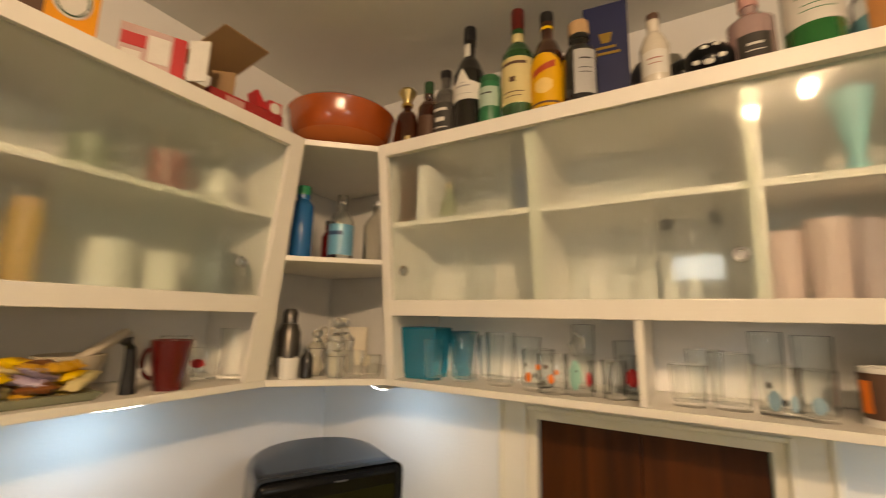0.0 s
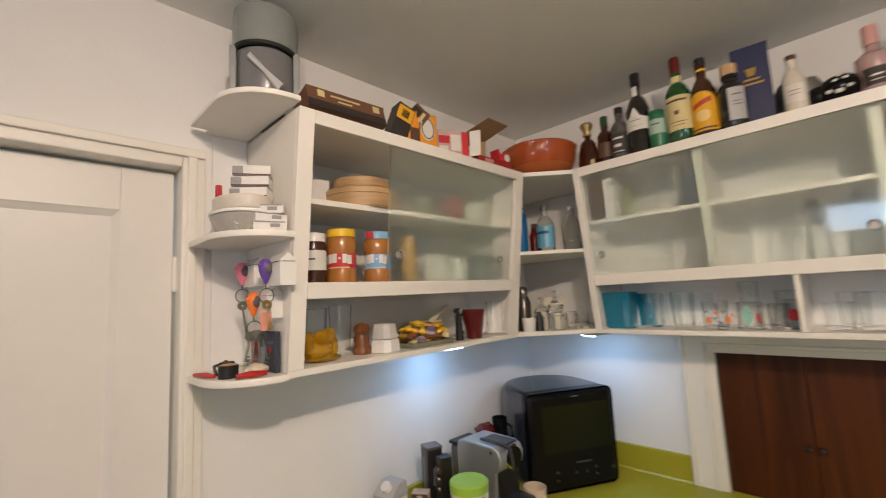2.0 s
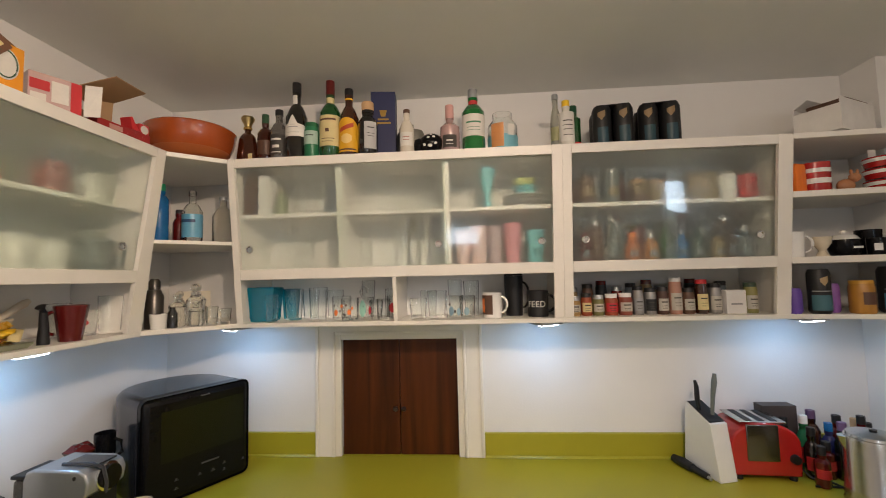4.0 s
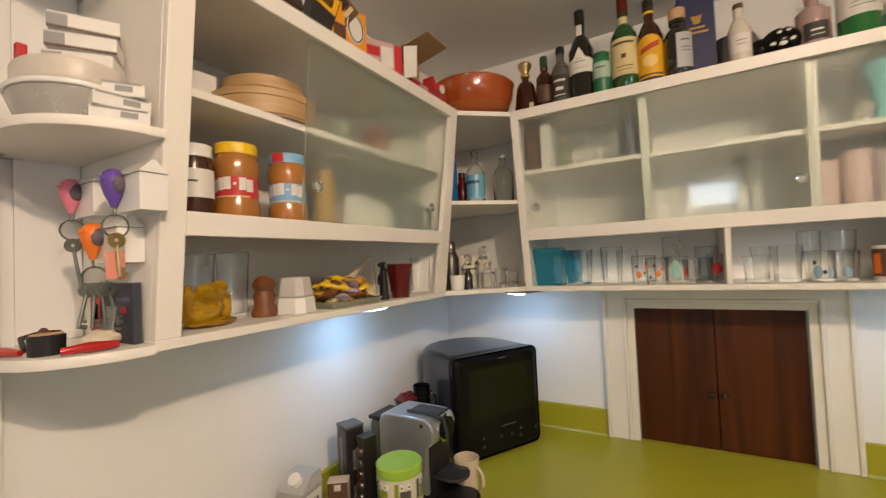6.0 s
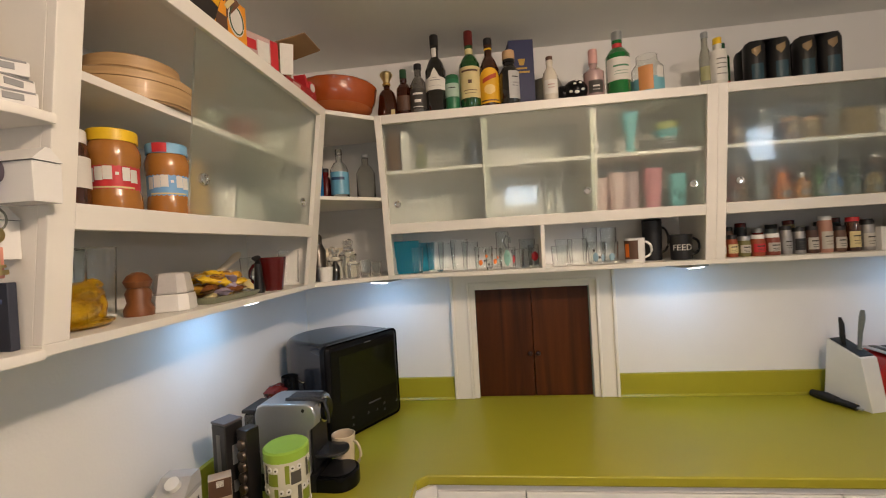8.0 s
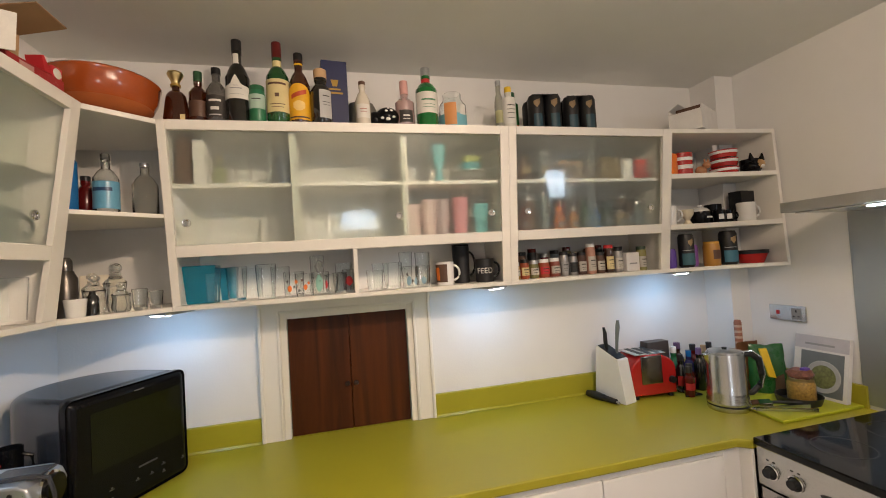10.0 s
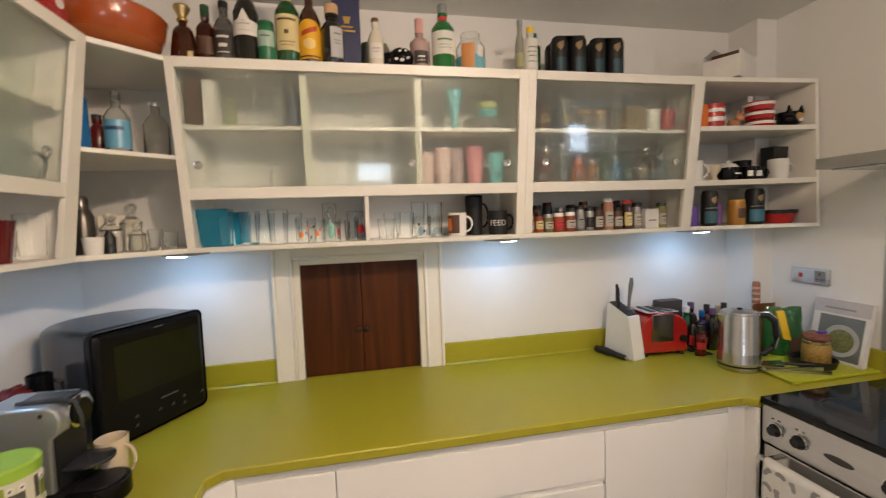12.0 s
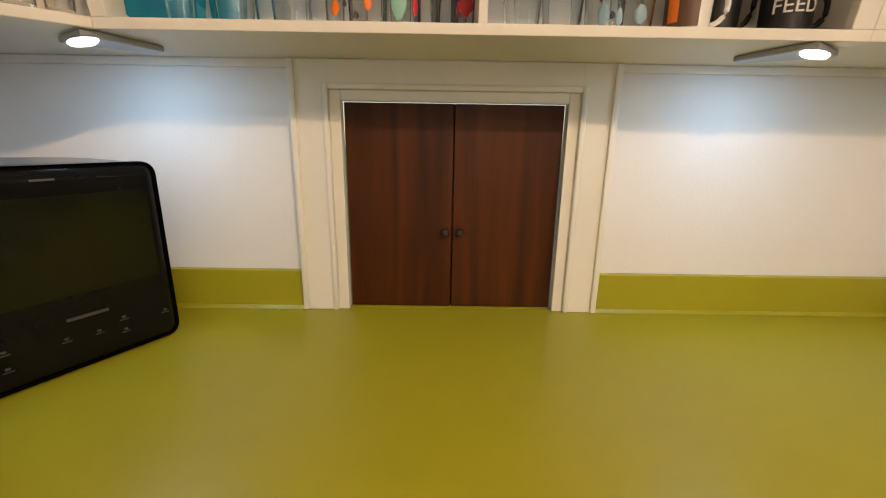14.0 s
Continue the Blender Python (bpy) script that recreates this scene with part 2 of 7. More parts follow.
def tube(bm, pts, r, seg=8, closed=False):
    """A round bar along points."""
    pts = [Vector(p) for p in pts]
    n = len(pts)
    rings = []
    for i, p in enumerate(pts):
        a = pts[(i - 1) % n] if (closed or i) else p
        b = pts[(i + 1) % n] if (closed or i < n - 1) else p
        d = (b - a).normalized()
        side = d.cross(Vector((0, 0, 1)) if abs(d.z) < 0.95 else Vector((1, 0, 0))).normalized()
        up = side.cross(d)
        rr = r[i] if isinstance(r, (list, tuple)) else r
        rings.append([bm.verts.new(p + rr * (math.cos(t) * side + math.sin(t) * up)) for t in (2 * math.pi * k / seg for k in range(seg))])
    for i in range(n if closed else n - 1):
        a, b = rings[i], rings[(i + 1) % n]
        for k in range(seg):
            bm.faces.new((a[k], a[(k + 1) % seg], b[(k + 1) % seg], b[k]))
    if not closed:
        bm.faces.new(rings[0][::-1])
        bm.faces.new(rings[-1])
    bmesh.ops.recalc_face_normals(bm, faces=bm.faces[:])
    return bm


def blob(bm, c, r, seg=16, rings=10, lump=0.0):
    """A rounded lump with radii r, a little uneven."""
    s = bmesh.ops.create_uvsphere(bm, u_segments=seg, v_segments=rings, radius=1.0)
    for v in s["verts"]:
        k = 1 + lump * noise.noise(v.co * 2.3 + Vector(c) * 9)
        v.co = Vector((c[0] + v.co.x * r[0] * k, c[1] + v.co.y * r[1] * k, c[2] + v.co.z * r[2] * k))
    return bm


def part(name, bm, material, parent=None, label="", smooth=38):
    me = bpy.data.meshes.new(name)
    limit = radians(smooth)
    bm.normal_update()
    for f in bm.faces:
        # rounded edges stay smooth, the broad flat faces between them stay flat
        near = [o for e in f.edges for o in e.link_faces if o is not f and f.normal.angle(o.normal, 0) < limit]
        f.smooth = any(o.calc_area() > 0.25 * f.calc_area() for o in near) if smooth else False
    bm.to_mesh(me)
    bm.free()
    me.materials.append(material)
    if smooth:
        flags = [p.use_smooth for p in me.polygons]
        me.set_sharp_from_angle(angle=limit)
        me.polygons.foreach_set("use_smooth", flags)
    ob = new(name, me)
    ob.parent = parent
    if label:
        ob["label"] = label
    return ob


def thing(name, x, y, z, rz=0, label="", category="", group="", kind=""):
    ob = tagged(new(name), label, category, group, kind)
    ob.empty_display_size = 0.05
    ob.matrix_world = pose(x, y, z, 0, 0, rz)
    return ob


def setting(name, bm, material, label="", parent=None, smooth=0):
    ob = part(name, bm, material, parent, label, smooth)
    return tagged(ob, label, "", "", "structure")

# ---- the room ----
RX, RY = 2.92, -3.60
HX0, HX1, HZ1 = 0.77, 1.249, 1.369
TOP = 0.90


def wall_with_hole(name, axis, at, thick, u0, u1, z1, holes, label):
    """A wall along x ('y' wall) or y ('x' wall) from u0 to u1, with holes (u, u, z, z) through it."""
    bm = B()
    us = sorted({u0, u1, *(h[0] for h in holes), *(h[1] for h in holes)})
    for a, b in zip(us, us[1:]):
        cut = [h for h in holes if h[0] <= a and h[1] >= b]
        spans = [(0.0, z1)] if not cut else [(0.0, cut[0][2]), (cut[0][3], z1)]
        for c, d in spans:
            if d - c < 1e-4:
                continue
            lo, hi = sorted((at, at + thick))
            box(bm, a, b, lo, hi, c, d) if axis == "y" else box(bm, lo, hi, a, b, c, d)
    bmesh.ops.remove_doubles(bm, verts=bm.verts[:], dist=1e-5)
    return setting(name, bm, WALL, label)


DOOR_Y0, DOOR_Y1, DOOR_Z = -2.245, -1.483, 1.962
wall_with_hole("wall_north", "y", 0.0, 0.10, -0.10, RX + 0.1, CEIL, [(HX0 - 0.026, HX1 + 0.026, TOP - 0.04, HZ1 + 0.024)], "white painted wall with a serving hatch")
wall_with_hole("wall_west", "x", 0.0, -0.10, RY - 0.1, 0.0, CEIL, [(DOOR_Y0 - 0.02, DOOR_Y1 + 0.02, 0.0, DOOR_Z + 0.02)], "white painted wall with a panelled door")
wall_with_hole("wall_east", "x", RX, 0.10, RY - 0.1, 0.0, CEIL, [(-2.36, -2.00, 1.60, 1.96)], "white painted wall with a window")
wall_with_hole("wall_south", "y", RY, -0.10, 0.0, RX, CEIL, [(0.97, 1.47, 1.20, 1.52)], "white painted wall with a window")
setting("floor", box(B(), -0.2, RX + 0.2, RY - 0.2, 0.2, -0.1, 0.0), FLOORM, "grey vinyl floor")
setting("ceiling", box(B(), -0.1, RX + 0.1, RY - 0.1, 0.1, CEIL, CEIL + 0.1), CEILING, "off-white painted ceiling")
setting("wall_chase", box(B(), 2.81, RX - 0.001, -0.15, -0.001, 0.0, CEIL - 0.001), WALL, "white boxed-in pipe chase in the corner")


def window(name, axis, at, u0, u1, z0, z1, label):
    """A white casement with one mullion, set in a hole."""
    w = thing(name, 0, 0, 0, 0, label, "window", "", "structure")
    def bar(nm, a, b, c, d, mat=TRIM, t=0.03):
        part(nm, box(B(), a, b, at - t, at + t, c, d, 0.003) if axis == "y" else box(B(), at - t, at + t, a, b, c, d, 0.003), mat, w)
    bar("frame", u0, u0 + 0.05, z0, z1)
    bar("frame", u1 - 0.05, u1, z0, z1)
    bar("frame", u0 + 0.05, u1 - 0.05, z1 - 0.05, z1)
    bar("sill", u0 + 0.05, u1 - 0.05, z0, z0 + 0.05)
    mid = (u0 + u1) / 2
    bar("mullion", mid - 0.025, mid + 0.025, z0 + 0.05, z1 - 0.05)
    for a, b in ((u0 + 0.05, mid - 0.025), (mid + 0.025, u1 - 0.05)):
        bm = box(B(), a, b, at - 0.003, at + 0.003, z0 + 0.05, z1 - 0.05) if axis == "y" else box(B(), at - 0.003, at + 0.003, a, b, z0 + 0.05, z1 - 0.05)
        part("pane", bm, PANE, w).visible_shadow = False


window("window_1", "x", RX + 0.06, -2.36, -2.00, 1.60, 1.96, "white wooden casement window in the side wall")
window("window_2", "y", RY - 0.06, 0.97, 1.47, 1.20, 1.52, "white wooden casement window in the rear wall")
setting("ground", box(B(), -60, 60, -60, 60, -0.45, -0.35), C("outdoor_ground", (0.10, 0.13, 0.06), 0.9, scale=2), "plain ground outside the windows")

# panelled door in the west wall
door = thing("door_1", 0, 0, 0, 0, "closed white painted panelled door in a moulded frame", "door", "", "structure")
dm = M("door_paint", (0.76, 0.74, 0.69), 0.36, var=0.03, scale=3, bump=0.14, bscale=50)
dx = -0.035
DY0, DY1 = DOOR_Y0, DOOR_Y1 - 0.003
def dbar(name, a, b, c, d, x0=dx - 0.035, x1=dx):
    return part(name, box(B(), x0, x1, a, b, c, d, 0.002), dm, door)
dbar("stile", DY1 - 0.107, DY1, 0.005, DOOR_Z - 0.004)
dbar("stile", DY0, DY0 + 0.107, 0.005, DOOR_Z - 0.004)
dbar("rail", DY0 + 0.107, DY1 - 0.107, DOOR_Z - 0.109, DOOR_Z - 0.004)
dbar("rail", DY0 + 0.107, DY1 - 0.107, 0.80, 1.00)
dbar("rail", DY0 + 0.107, DY1 - 0.107, 0.005, 0.21)
for c, d in ((1.00, DOOR_Z - 0.109), (0.21, 0.80)):
    dbar("panel", DY0 + 0.107, DY1 - 0.107, c, d, dx - 0.026, dx - 0.012)
    part("panel_moulding", hexa(hexa(hexa(B(),
        [(dx - 0.012, DY0 + 0.107, d), (dx, DY0 + 0.107, d), (dx - 0.001, DY1 - 0.107, d), (dx - 0.012, DY1 - 0.107, d)],
        [(dx - 0.013, DY0 + 0.107, d - 0.014), (dx - 0.011, DY0 + 0.107, d - 0.014), (dx - 0.011, DY1 - 0.107, d - 0.014), (dx - 0.013, DY1 - 0.107, d - 0.014)]),
        [(dx - 0.012, DY1 - 0.121, c), (dx - 0.001, DY1 - 0.107, c), (dx - 0.001, DY1 - 0.107, d), (dx - 0.012, DY1 - 0.121, d)],
        [(dx - 0.014, DY1 - 0.121, c), (dx - 0.014, DY1 - 0.107, c), (dx - 0.014, DY1 - 0.107, d), (dx - 0.014, DY1 - 0.121, d)]),
        [(dx - 0.012, DY0 + 0.121, c), (dx - 0.001, DY0 + 0.107, c), (dx - 0.001, DY0 + 0.107, d), (dx - 0.012, DY0 + 0.121, d)],
        [(dx - 0.014, DY0 + 0.121, c), (dx - 0.014, DY0 + 0.107, c), (dx - 0.014, DY0 + 0.107, d), (dx - 0.014, DY0 + 0.121, d)]), dm, door)
for hz in (0.25, 1.66):
    part("hinge", lathe(B(), [(0.0, 0), (0.006, 0), (0.006, 0.085), (0.0, 0.085)], 10, cx=-0.031, cy=DOOR_Y1 + 0.001), TRIM, door).location.z = hz
part("handle", tube(B(), [(dx, DY0 + 0.06, 1.0), (dx + 0.05, DY0 + 0.06, 1.0), (dx + 0.055, DY0 + 0.17, 1.0)], 0.008), CHROME, door)
trim = thing("trim_door", 0, 0, 0, 0, "cream painted moulded door architrave", "trim", "", "structure")
for a, b in ((DOOR_Y1 + 0.004, -1.428), (DOOR_Y0 - 0.072, DOOR_Y0 - 0.004)):
    part("upright", box(B(), -0.09, 0.018, a, b, 0.0, 2.014, 0.004), TRIM, trim)
    part("bead", box(B(), 0.018, 0.026, a + 0.01, a + 0.03, 0.0, 2.004, 0.003), TRIM, trim)
part("head", box(B(), -0.09, 0.0178, DOOR_Y0 - 0.004, DOOR_Y1 + 0.004, DOOR_Z + 0.002, 2.014, 0.004), TRIM, trim)
part("head_bead", box(B(), 0.0178, 0.028, DOOR_Y0 - 0.06, -1.430, 1.990, 2.012, 0.004), TRIM, trim)

# serving hatch
hatch = thing("serving_hatch", 0, 0, 0, 0, "closed pair of dark reddish wooden hatch doors in the wall", "hatch")
mid = (HX0 + HX1) / 2
for a, b, k in ((HX0 + 0.001, mid - 0.0015, mid - 0.016), (mid + 0.0015, HX1 - 0.001, mid + 0.018)):
    leaf = part("door_leaf", box(B(), a, b, 0.006, 0.024, TOP + 0.0006, HZ1 - 0.001, 0.002), HATCH, hatch)
    knob = lathe(B(), [(0.0, 0), (0.004, 0), (0.0045, 0.008), (0.009, 0.013), (0.0105, 0.019), (0.007, 0.025), (0.0, 0.027)], 16)
    bmesh.ops.rotate(knob, verts=knob.verts[:], matrix=Matrix.Rotation(radians(90), 3, "X"))
    bmesh.ops.translate(knob, verts=knob.verts[:], vec=(k, 0.006, 1.088))
    part("knob", knob, M("dark_wood_knob", (0.028, 0.012, 0.008), 0.3, coat=0.4), leaf)
# unseen board added behind the leaves to block sky light through their gap
part("added_gap_backing", box(B(), HX0 + 0.0005, HX1 - 0.0005, 0.0245, 0.034, TOP + 0.0006, HZ1 - 0.0006), HATCH, hatch)
arch = thing("trim_hatch", 0, 0, 0, 0, "cream painted moulded frame round the serving hatch", "trim", "", "structure")
part("jamb", box(B(), HX0 - 0.024, HX0, -0.020, 0.005, TOP + 0.001, HZ1 + 0.022, 0.002), TRIM, arch)
part("jamb", box(B(), HX1, HX1 + 0.024, -0.020, 0.005, TOP + 0.001, HZ1 + 0.022, 0.002), TRIM, arch)
part("head", box(B(), HX0, HX1, -0.020, 0.005, HZ1, HZ1 + 0.022, 0.002), TRIM, arch)
for a, b, inner in ((0.664, HX0 - 0.024, 1), (HX1 + 0.024, 1.352, 0)):
    part("upright", box(B(), a, b, -0.022, -0.001, TOP + 0.001, 1.449, 0.0006), TRIM, arch)
    c = (b - 0.012, b) if inner else (a, a + 0.012)
    part("bead", box(B(), c[0], c[1], -0.030, -0.022, TOP + 0.001, HZ1 + 0.034, 0.0035), TRIM, arch)
    e = (a, a + 0.014) if inner else (b - 0.014, b)
    part("outer_bead", box(B(), e[0], e[1], -0.029, -0.022, TOP + 0.001, 1.449, 0.003), TRIM, arch)
part("lintel", box(B(), HX0 - 0.024, HX1 + 0.024, -0.022, -0.001, HZ1 + 0.022, 1.449, 0.0006), TRIM, arch)
part("lintel_bead", box(B(), HX0 - 0.024, HX1 + 0.024, -0.030, -0.022, HZ1 + 0.022, HZ1 + 0.034, 0.0035), TRIM, arch)

# ---- worktop and base units ----
FY, FX = -0.619, 0.603
worktop = thing("worktop", 0, 0, 0, 0, "olive green laminate worktop with matching upstand", "worktop")
outline = [(0.002, -0.002), (0.002, -1.38), (FX, -1.38), (FX, FY - 0.03), (FX + 0.03, FY), (2.255, FY), (2.29, -0.645), (2.917, -0.645), (2.917, -0.152), (2.808, -0.152), (2.808, -0.002)]
part("top", prism(B(), outline, TOP - 0.030, TOP, 0.005, 3), GREEN, worktop)
for a, b in ((0.0125, 0.663), (1.353, 2.808)):
    part("upstand", box(B(), a, b, -0.018, -0.002, TOP, 0.994, 0.002), GREEN, worktop)
part("upstand", box(B(), 0.002, 0.018, -1.38, -0.02, TOP, 0.985, 0.002), GREEN, worktop)
part("upstand", box(B(), RX - 0.019, RX - 0.003, -0.60, -0.155, TOP, 0.985, 0.002), GREEN, worktop)
for a, b in ((0.019, 0.663), (1.353, 2.808)):
    part("coving", hexa(B(), [(a, -0.026, TOP + 0.0005), (b, -0.026, TOP + 0.0005), (b, -0.018, TOP + 0.0005), (a, -0.018, TOP + 0.0005)],
         [(a, -0.0185, TOP + 0.008), (b, -0.0185, TOP + 0.008), (b, -0.018, TOP + 0.008), (a, -0.018, TOP + 0.008)]), GREEN, worktop)

part("hatch_sill", box(B(), HX0 - 0.0255, HX1 + 0.0255, -0.0018, 0.09, TOP - 0.0395, TOP), GREEN, worktop)
UZ = TOP - 0.031
def base_unit(x0, x1, drawers, label):
    u = thing("base_unit", 0, 0, 0, 0, label, "base unit", "white base units")
    part("carcass", box(B(), x0, x1, -0.580, -0.02, 0.10, UZ), UNIT, u)
    part("plinth", box(B(), x0, x1, -0.52, -0.50, 0.0, 0.10), UNIT, u)
    part("top_rail", box(B(), x0, x1, -0.598, -0.580, UZ - 0.024, UZ - 0.001, 0.001), UNIT, u)
    edges = [UZ - 0.027, 0.665, 0.40, 0.115] if drawers else [UZ - 0.027, 0.115]
    for hi, lo in zip(edges, edges[1:]):
        f = part("drawer_front" if drawers else "door", box(B(), x0 + 0.0015, x1 - 0.0015, -0.602, -0.582, lo + (0.018 if drawers else 0), hi, 0.0025), UNIT, u)
        if drawers:
            part("grip", box(B(), x0 + 0.0015, x1 - 0.0015, -0.594, -0.582, lo + 0.002, lo + 0.0175, 0.001), UNIT, f)
    return u

base_unit(0.655, 0.914, False, "white handleless corner base unit door")
base_unit(0.914, 1.748, True, "wide white handleless drawer unit under the worktop")
base_unit(1.748, 2.215, False, "white handleless base unit door under the worktop")
u = thing("base_unit", 0, 0, 0, 0, "white base units along the side wall", "base unit", "white base units")
part("carcass", box(B(), 0.02, 0.565, -1.36, -0.60, 0.10, UZ), UNIT, u)
for a, b in ((-1.358, -0.98), (-0.977, -0.66)):
    part("door", box(B(), 0.567, 0.587, a, b, 0.115, UZ - 0.027, 0.0025), UNIT, u)
part("corner_post", prism(B(), [(0.566, -0.66), (0.587, -0.66), (0.655, -0.612), (0.655, -0.57), (0.566, -0.57)], 0.1, UZ - 0.001), UNIT, u)
part("filler", box(B(), 2.216, 2.284, -0.600, -0.50, 0.1, UZ - 0.001, 0.002), UNIT, u)
part("end_panel", box(B(), 2.2845, 2.2985, -0.644, -0.50, 0.1, UZ - 0.001, 0.002), UNIT, u)

# ---- wall cabinets with sloping fronts ----
ZB, ZM0, ZM1, ZT0, ZT = 1.450, 1.624, 1.662, 2.028, 2.060
def D(z):
    return 0.243 + 0.125 * (z - 1.46)

def P(side, u, v, z):
    return (u, -v, z) if side == "B" else (v, -u, z)

def slope(side, u0, u1, z0, z1, thick, off=0.0, bev=0.0015, low=None, lean=0.0):
    """A board in the sloping front plane; off: how far behind the front; lean: how much further at its top."""
    low = low or u1
    lo = [P(side, u0, D(z0) - off, z0), P(side, low, D(z0) - off, z0), P(side, low, D(z0) - off - thick, z0), P(side, u0, D(z0) - off - thick, z0)]
    back = off + lean
    hi = [P(side, u0, D(z1) - back, z1), P(side, u1, D(z1) - back, z1), P(side, u1, D(z1) - back - thick, z1), P(side, u0, D(z1) - back - thick, z1)]
    return hexa(B(), lo, hi, bev)

def upright(side, u0, u1, z0, z1, inset=0.0, back=0.003):
    lo = [P(side, u0, back, z0), P(side, u1, back, z0), P(side, u1, D(z0) - inset, z0), P(side, u0, D(z0) - inset, z0)]
    hi = [P(side, u0, back, z1), P(side, u1, back, z1), P(side, u1, D(z1) - inset, z1), P(side, u0, D(z1) - inset, z1)]
    return hexa(B(), lo, hi, 0.001)

def level(side, u0, u1, z0, z1, inset=0.0, back=0.003):
    d0, d1 = D(z0) - inset, D(z1) - inset
    lo = [P(side, u0, back, z0), P(side, u1, back, z0), P(side, u1, d0, z0), P(side, u0, d0, z0)]
    hi = [P(side, u0, back, z1), P(side, u1, back, z1), P(side, u1, d1, z1), P(side, u0, d1, z1)]
    return hexa(B(), lo, hi, 0.001)

def glazed_cabinet(side, u0, u1, o0, o1, label, shelf=1.858, dividers=(), low=(), panes=(), knobs=()):
    """A wall cabinet from u0 to u1 with one opening o0 to o1: glazed above, open below."""
    c = thing("glazed_wall_cabinet", 0, 0, 0, 0, label, "wall cabinet", "cream wall cabinets")
    part("back_panel", box(B(), u0 + 0.017, u1 - 0.017, -0.0095, -0.0035, ZB + 0.017, ZT - 0.019) if side == "B" else box(B(), 0.0035, 0.0095, -u1 + 0.017, -u0 - 0.017, ZB + 0.017, ZT - 0.019), CABIN, c)
    part("top_board", level(side, u0, u1, ZT - 0.018, ZT, 0.016), CAB, c)
    part("bottom_board", level(side, u0, u1, ZB, ZB + 0.016, 0.0), CAB, c)
    part("middle_board", level(side, o0, o1, ZM1 - 0.018, ZM1 - 0.002, 0.018, 0.01), CAB, c)
    part("side_panel", upright(side, u0, u0 + 0.016, ZB + 0.016, ZT - 0.018, 0.016), CAB, c)
    part("side_panel", upright(side, u1 - 0.016, u1, ZB + 0.016, ZT - 0.018, 0.016), CAB, c)
    part("stile", slope(side, u0, o0, ZB + 0.016, ZT - 0.0005, 0.016, 0.0, 0.0015, o0 + (0.018 if side == "L" else 0.0)), CAB, c)
    part("stile", slope(side, o1, u1, ZB + 0.016, ZT - 0.0005, 0.016), CAB, c)
    part("top_rail", slope(side, o0 + 0.0005, o1, ZT0, ZT - 0.0005, 0.016), CAB, c)
    part("middle_rail", slope(side, o0 + (0.013 if side == "L" else 0.0), o1, ZM0, ZM1, 0.018), CAB, c)
    part("glass_shelf", level(side, u0 + 0.017, u1 - 0.017, shelf - 0.007, shelf + 0.007, 0.034, 0.010), CAB, c)
    for d in dividers:
        part("partition", upright(side, d, d + 0.022, ZM1 - 0.002, ZT - 0.019, 0.028, 0.010), CAB, c)
    for d in low:
        part("partition", upright(side, d, d + 0.014, ZB + 0.0165, ZM1 - 0.0185, 0.004, 0.010), CAB, c)
    for i, (a, b, track) in enumerate(panes):
        off = 0.005 + 0.009 * track
        p = part("sliding_pane", slope(side, a, b, ZM1 - 0.006, ZT0 + 0.008, 0.005, off, 0.0006, lean=0.0056), FROST, c, "frosted glass sliding pane")
        p.visible_shadow = False
        k = knobs[i]
        kz = 1.735
        kb = lathe(B(), [(0.0, 0.004), (0.008, 0.0035), (0.009, 0.006), (0.0125, 0.007), (0.014, 0.004), (0.0135, 0.0)], 20)
        bmesh.ops.rotate(kb, verts=kb.verts[:], matrix=Matrix.Rotation(radians(90), 3, "X") if side == "B" else Matrix.Rotation(radians(90), 3, "Y"))
        bmesh.ops.translate(kb, verts=kb.verts[:], vec=P(side, k, D(kz) - off - 0.0007, kz))
        part("finger_pull", kb, CHROME, p, "round chrome finger pull")
    return c

glazed_cabinet("L", 0.437, 1.322, 0.476, 1.284, "cream painted wall cabinet with frosted sliding glass, half open",
               panes=((0.60, 1.052, 0), (0.470, 0.885, 1)), knobs=(1.018, 0.545))
glazed_cabinet("B", 0.452, 1.638, 0.477, 1.604, "wide cream painted wall cabinet with frosted sliding glass",
               dividers=(0.840, 1.226), low=(1.036,), panes=((0.470, 0.866, 1), (0.842, 1.236, 0), (1.216, 1.612, 1)), knobs=(0.511, 1.206, 1.566))
glazed_cabinet("B", 1.638, 2.384, 1.670, 2.338, "cream painted wall cabinet with frosted sliding glass over spice jars",
               panes=((1.664, 2.020, 0), (1.990, 2.344, 1)), knobs=(1.713, 2.29))

def board_poly(name, poly0, z0, z1, parent, poly1=None, mat=None):
    return part(name, prism(B(), poly0, z0, z1, 0.0012, 1, poly1), mat or CAB, parent)

def corner_poly(z, f=0.0):
    d = D(z) - f
    return [(0.003, -0.003), (0.003, -0.4365), (d, -0.4365), (0.4515, -d), (0.4515, -0.003)]

cu = thing("corner_shelf_unit", 0, 0, 0, 0, "open cream painted corner shelf unit between wall cabinets", "shelf unit", "cream wall cabinets")
board_poly("top_board", corner_poly(ZT - 0.016), ZT - 0.016, ZT - 0.0005, cu, corner_poly(ZT))
board_poly("shelf", corner_poly(1.752, 0.004), 1.752, 1.765, cu, corner_poly(1.765, 0.004))
board_poly("bottom_board", corner_poly(ZB), ZB, ZB + 0.016, cu, corner_poly(ZB + 0.016))
part("back_lining", box(B(), 0.004, 0.450, -0.012, -0.004, ZB + 0.017, ZT - 0.017), CABIN, cu)
part("back_lining", box(B(), 0.004, 0.012, -0.436, -0.013, ZB + 0.017, ZT - 0.017), CABIN, cu)

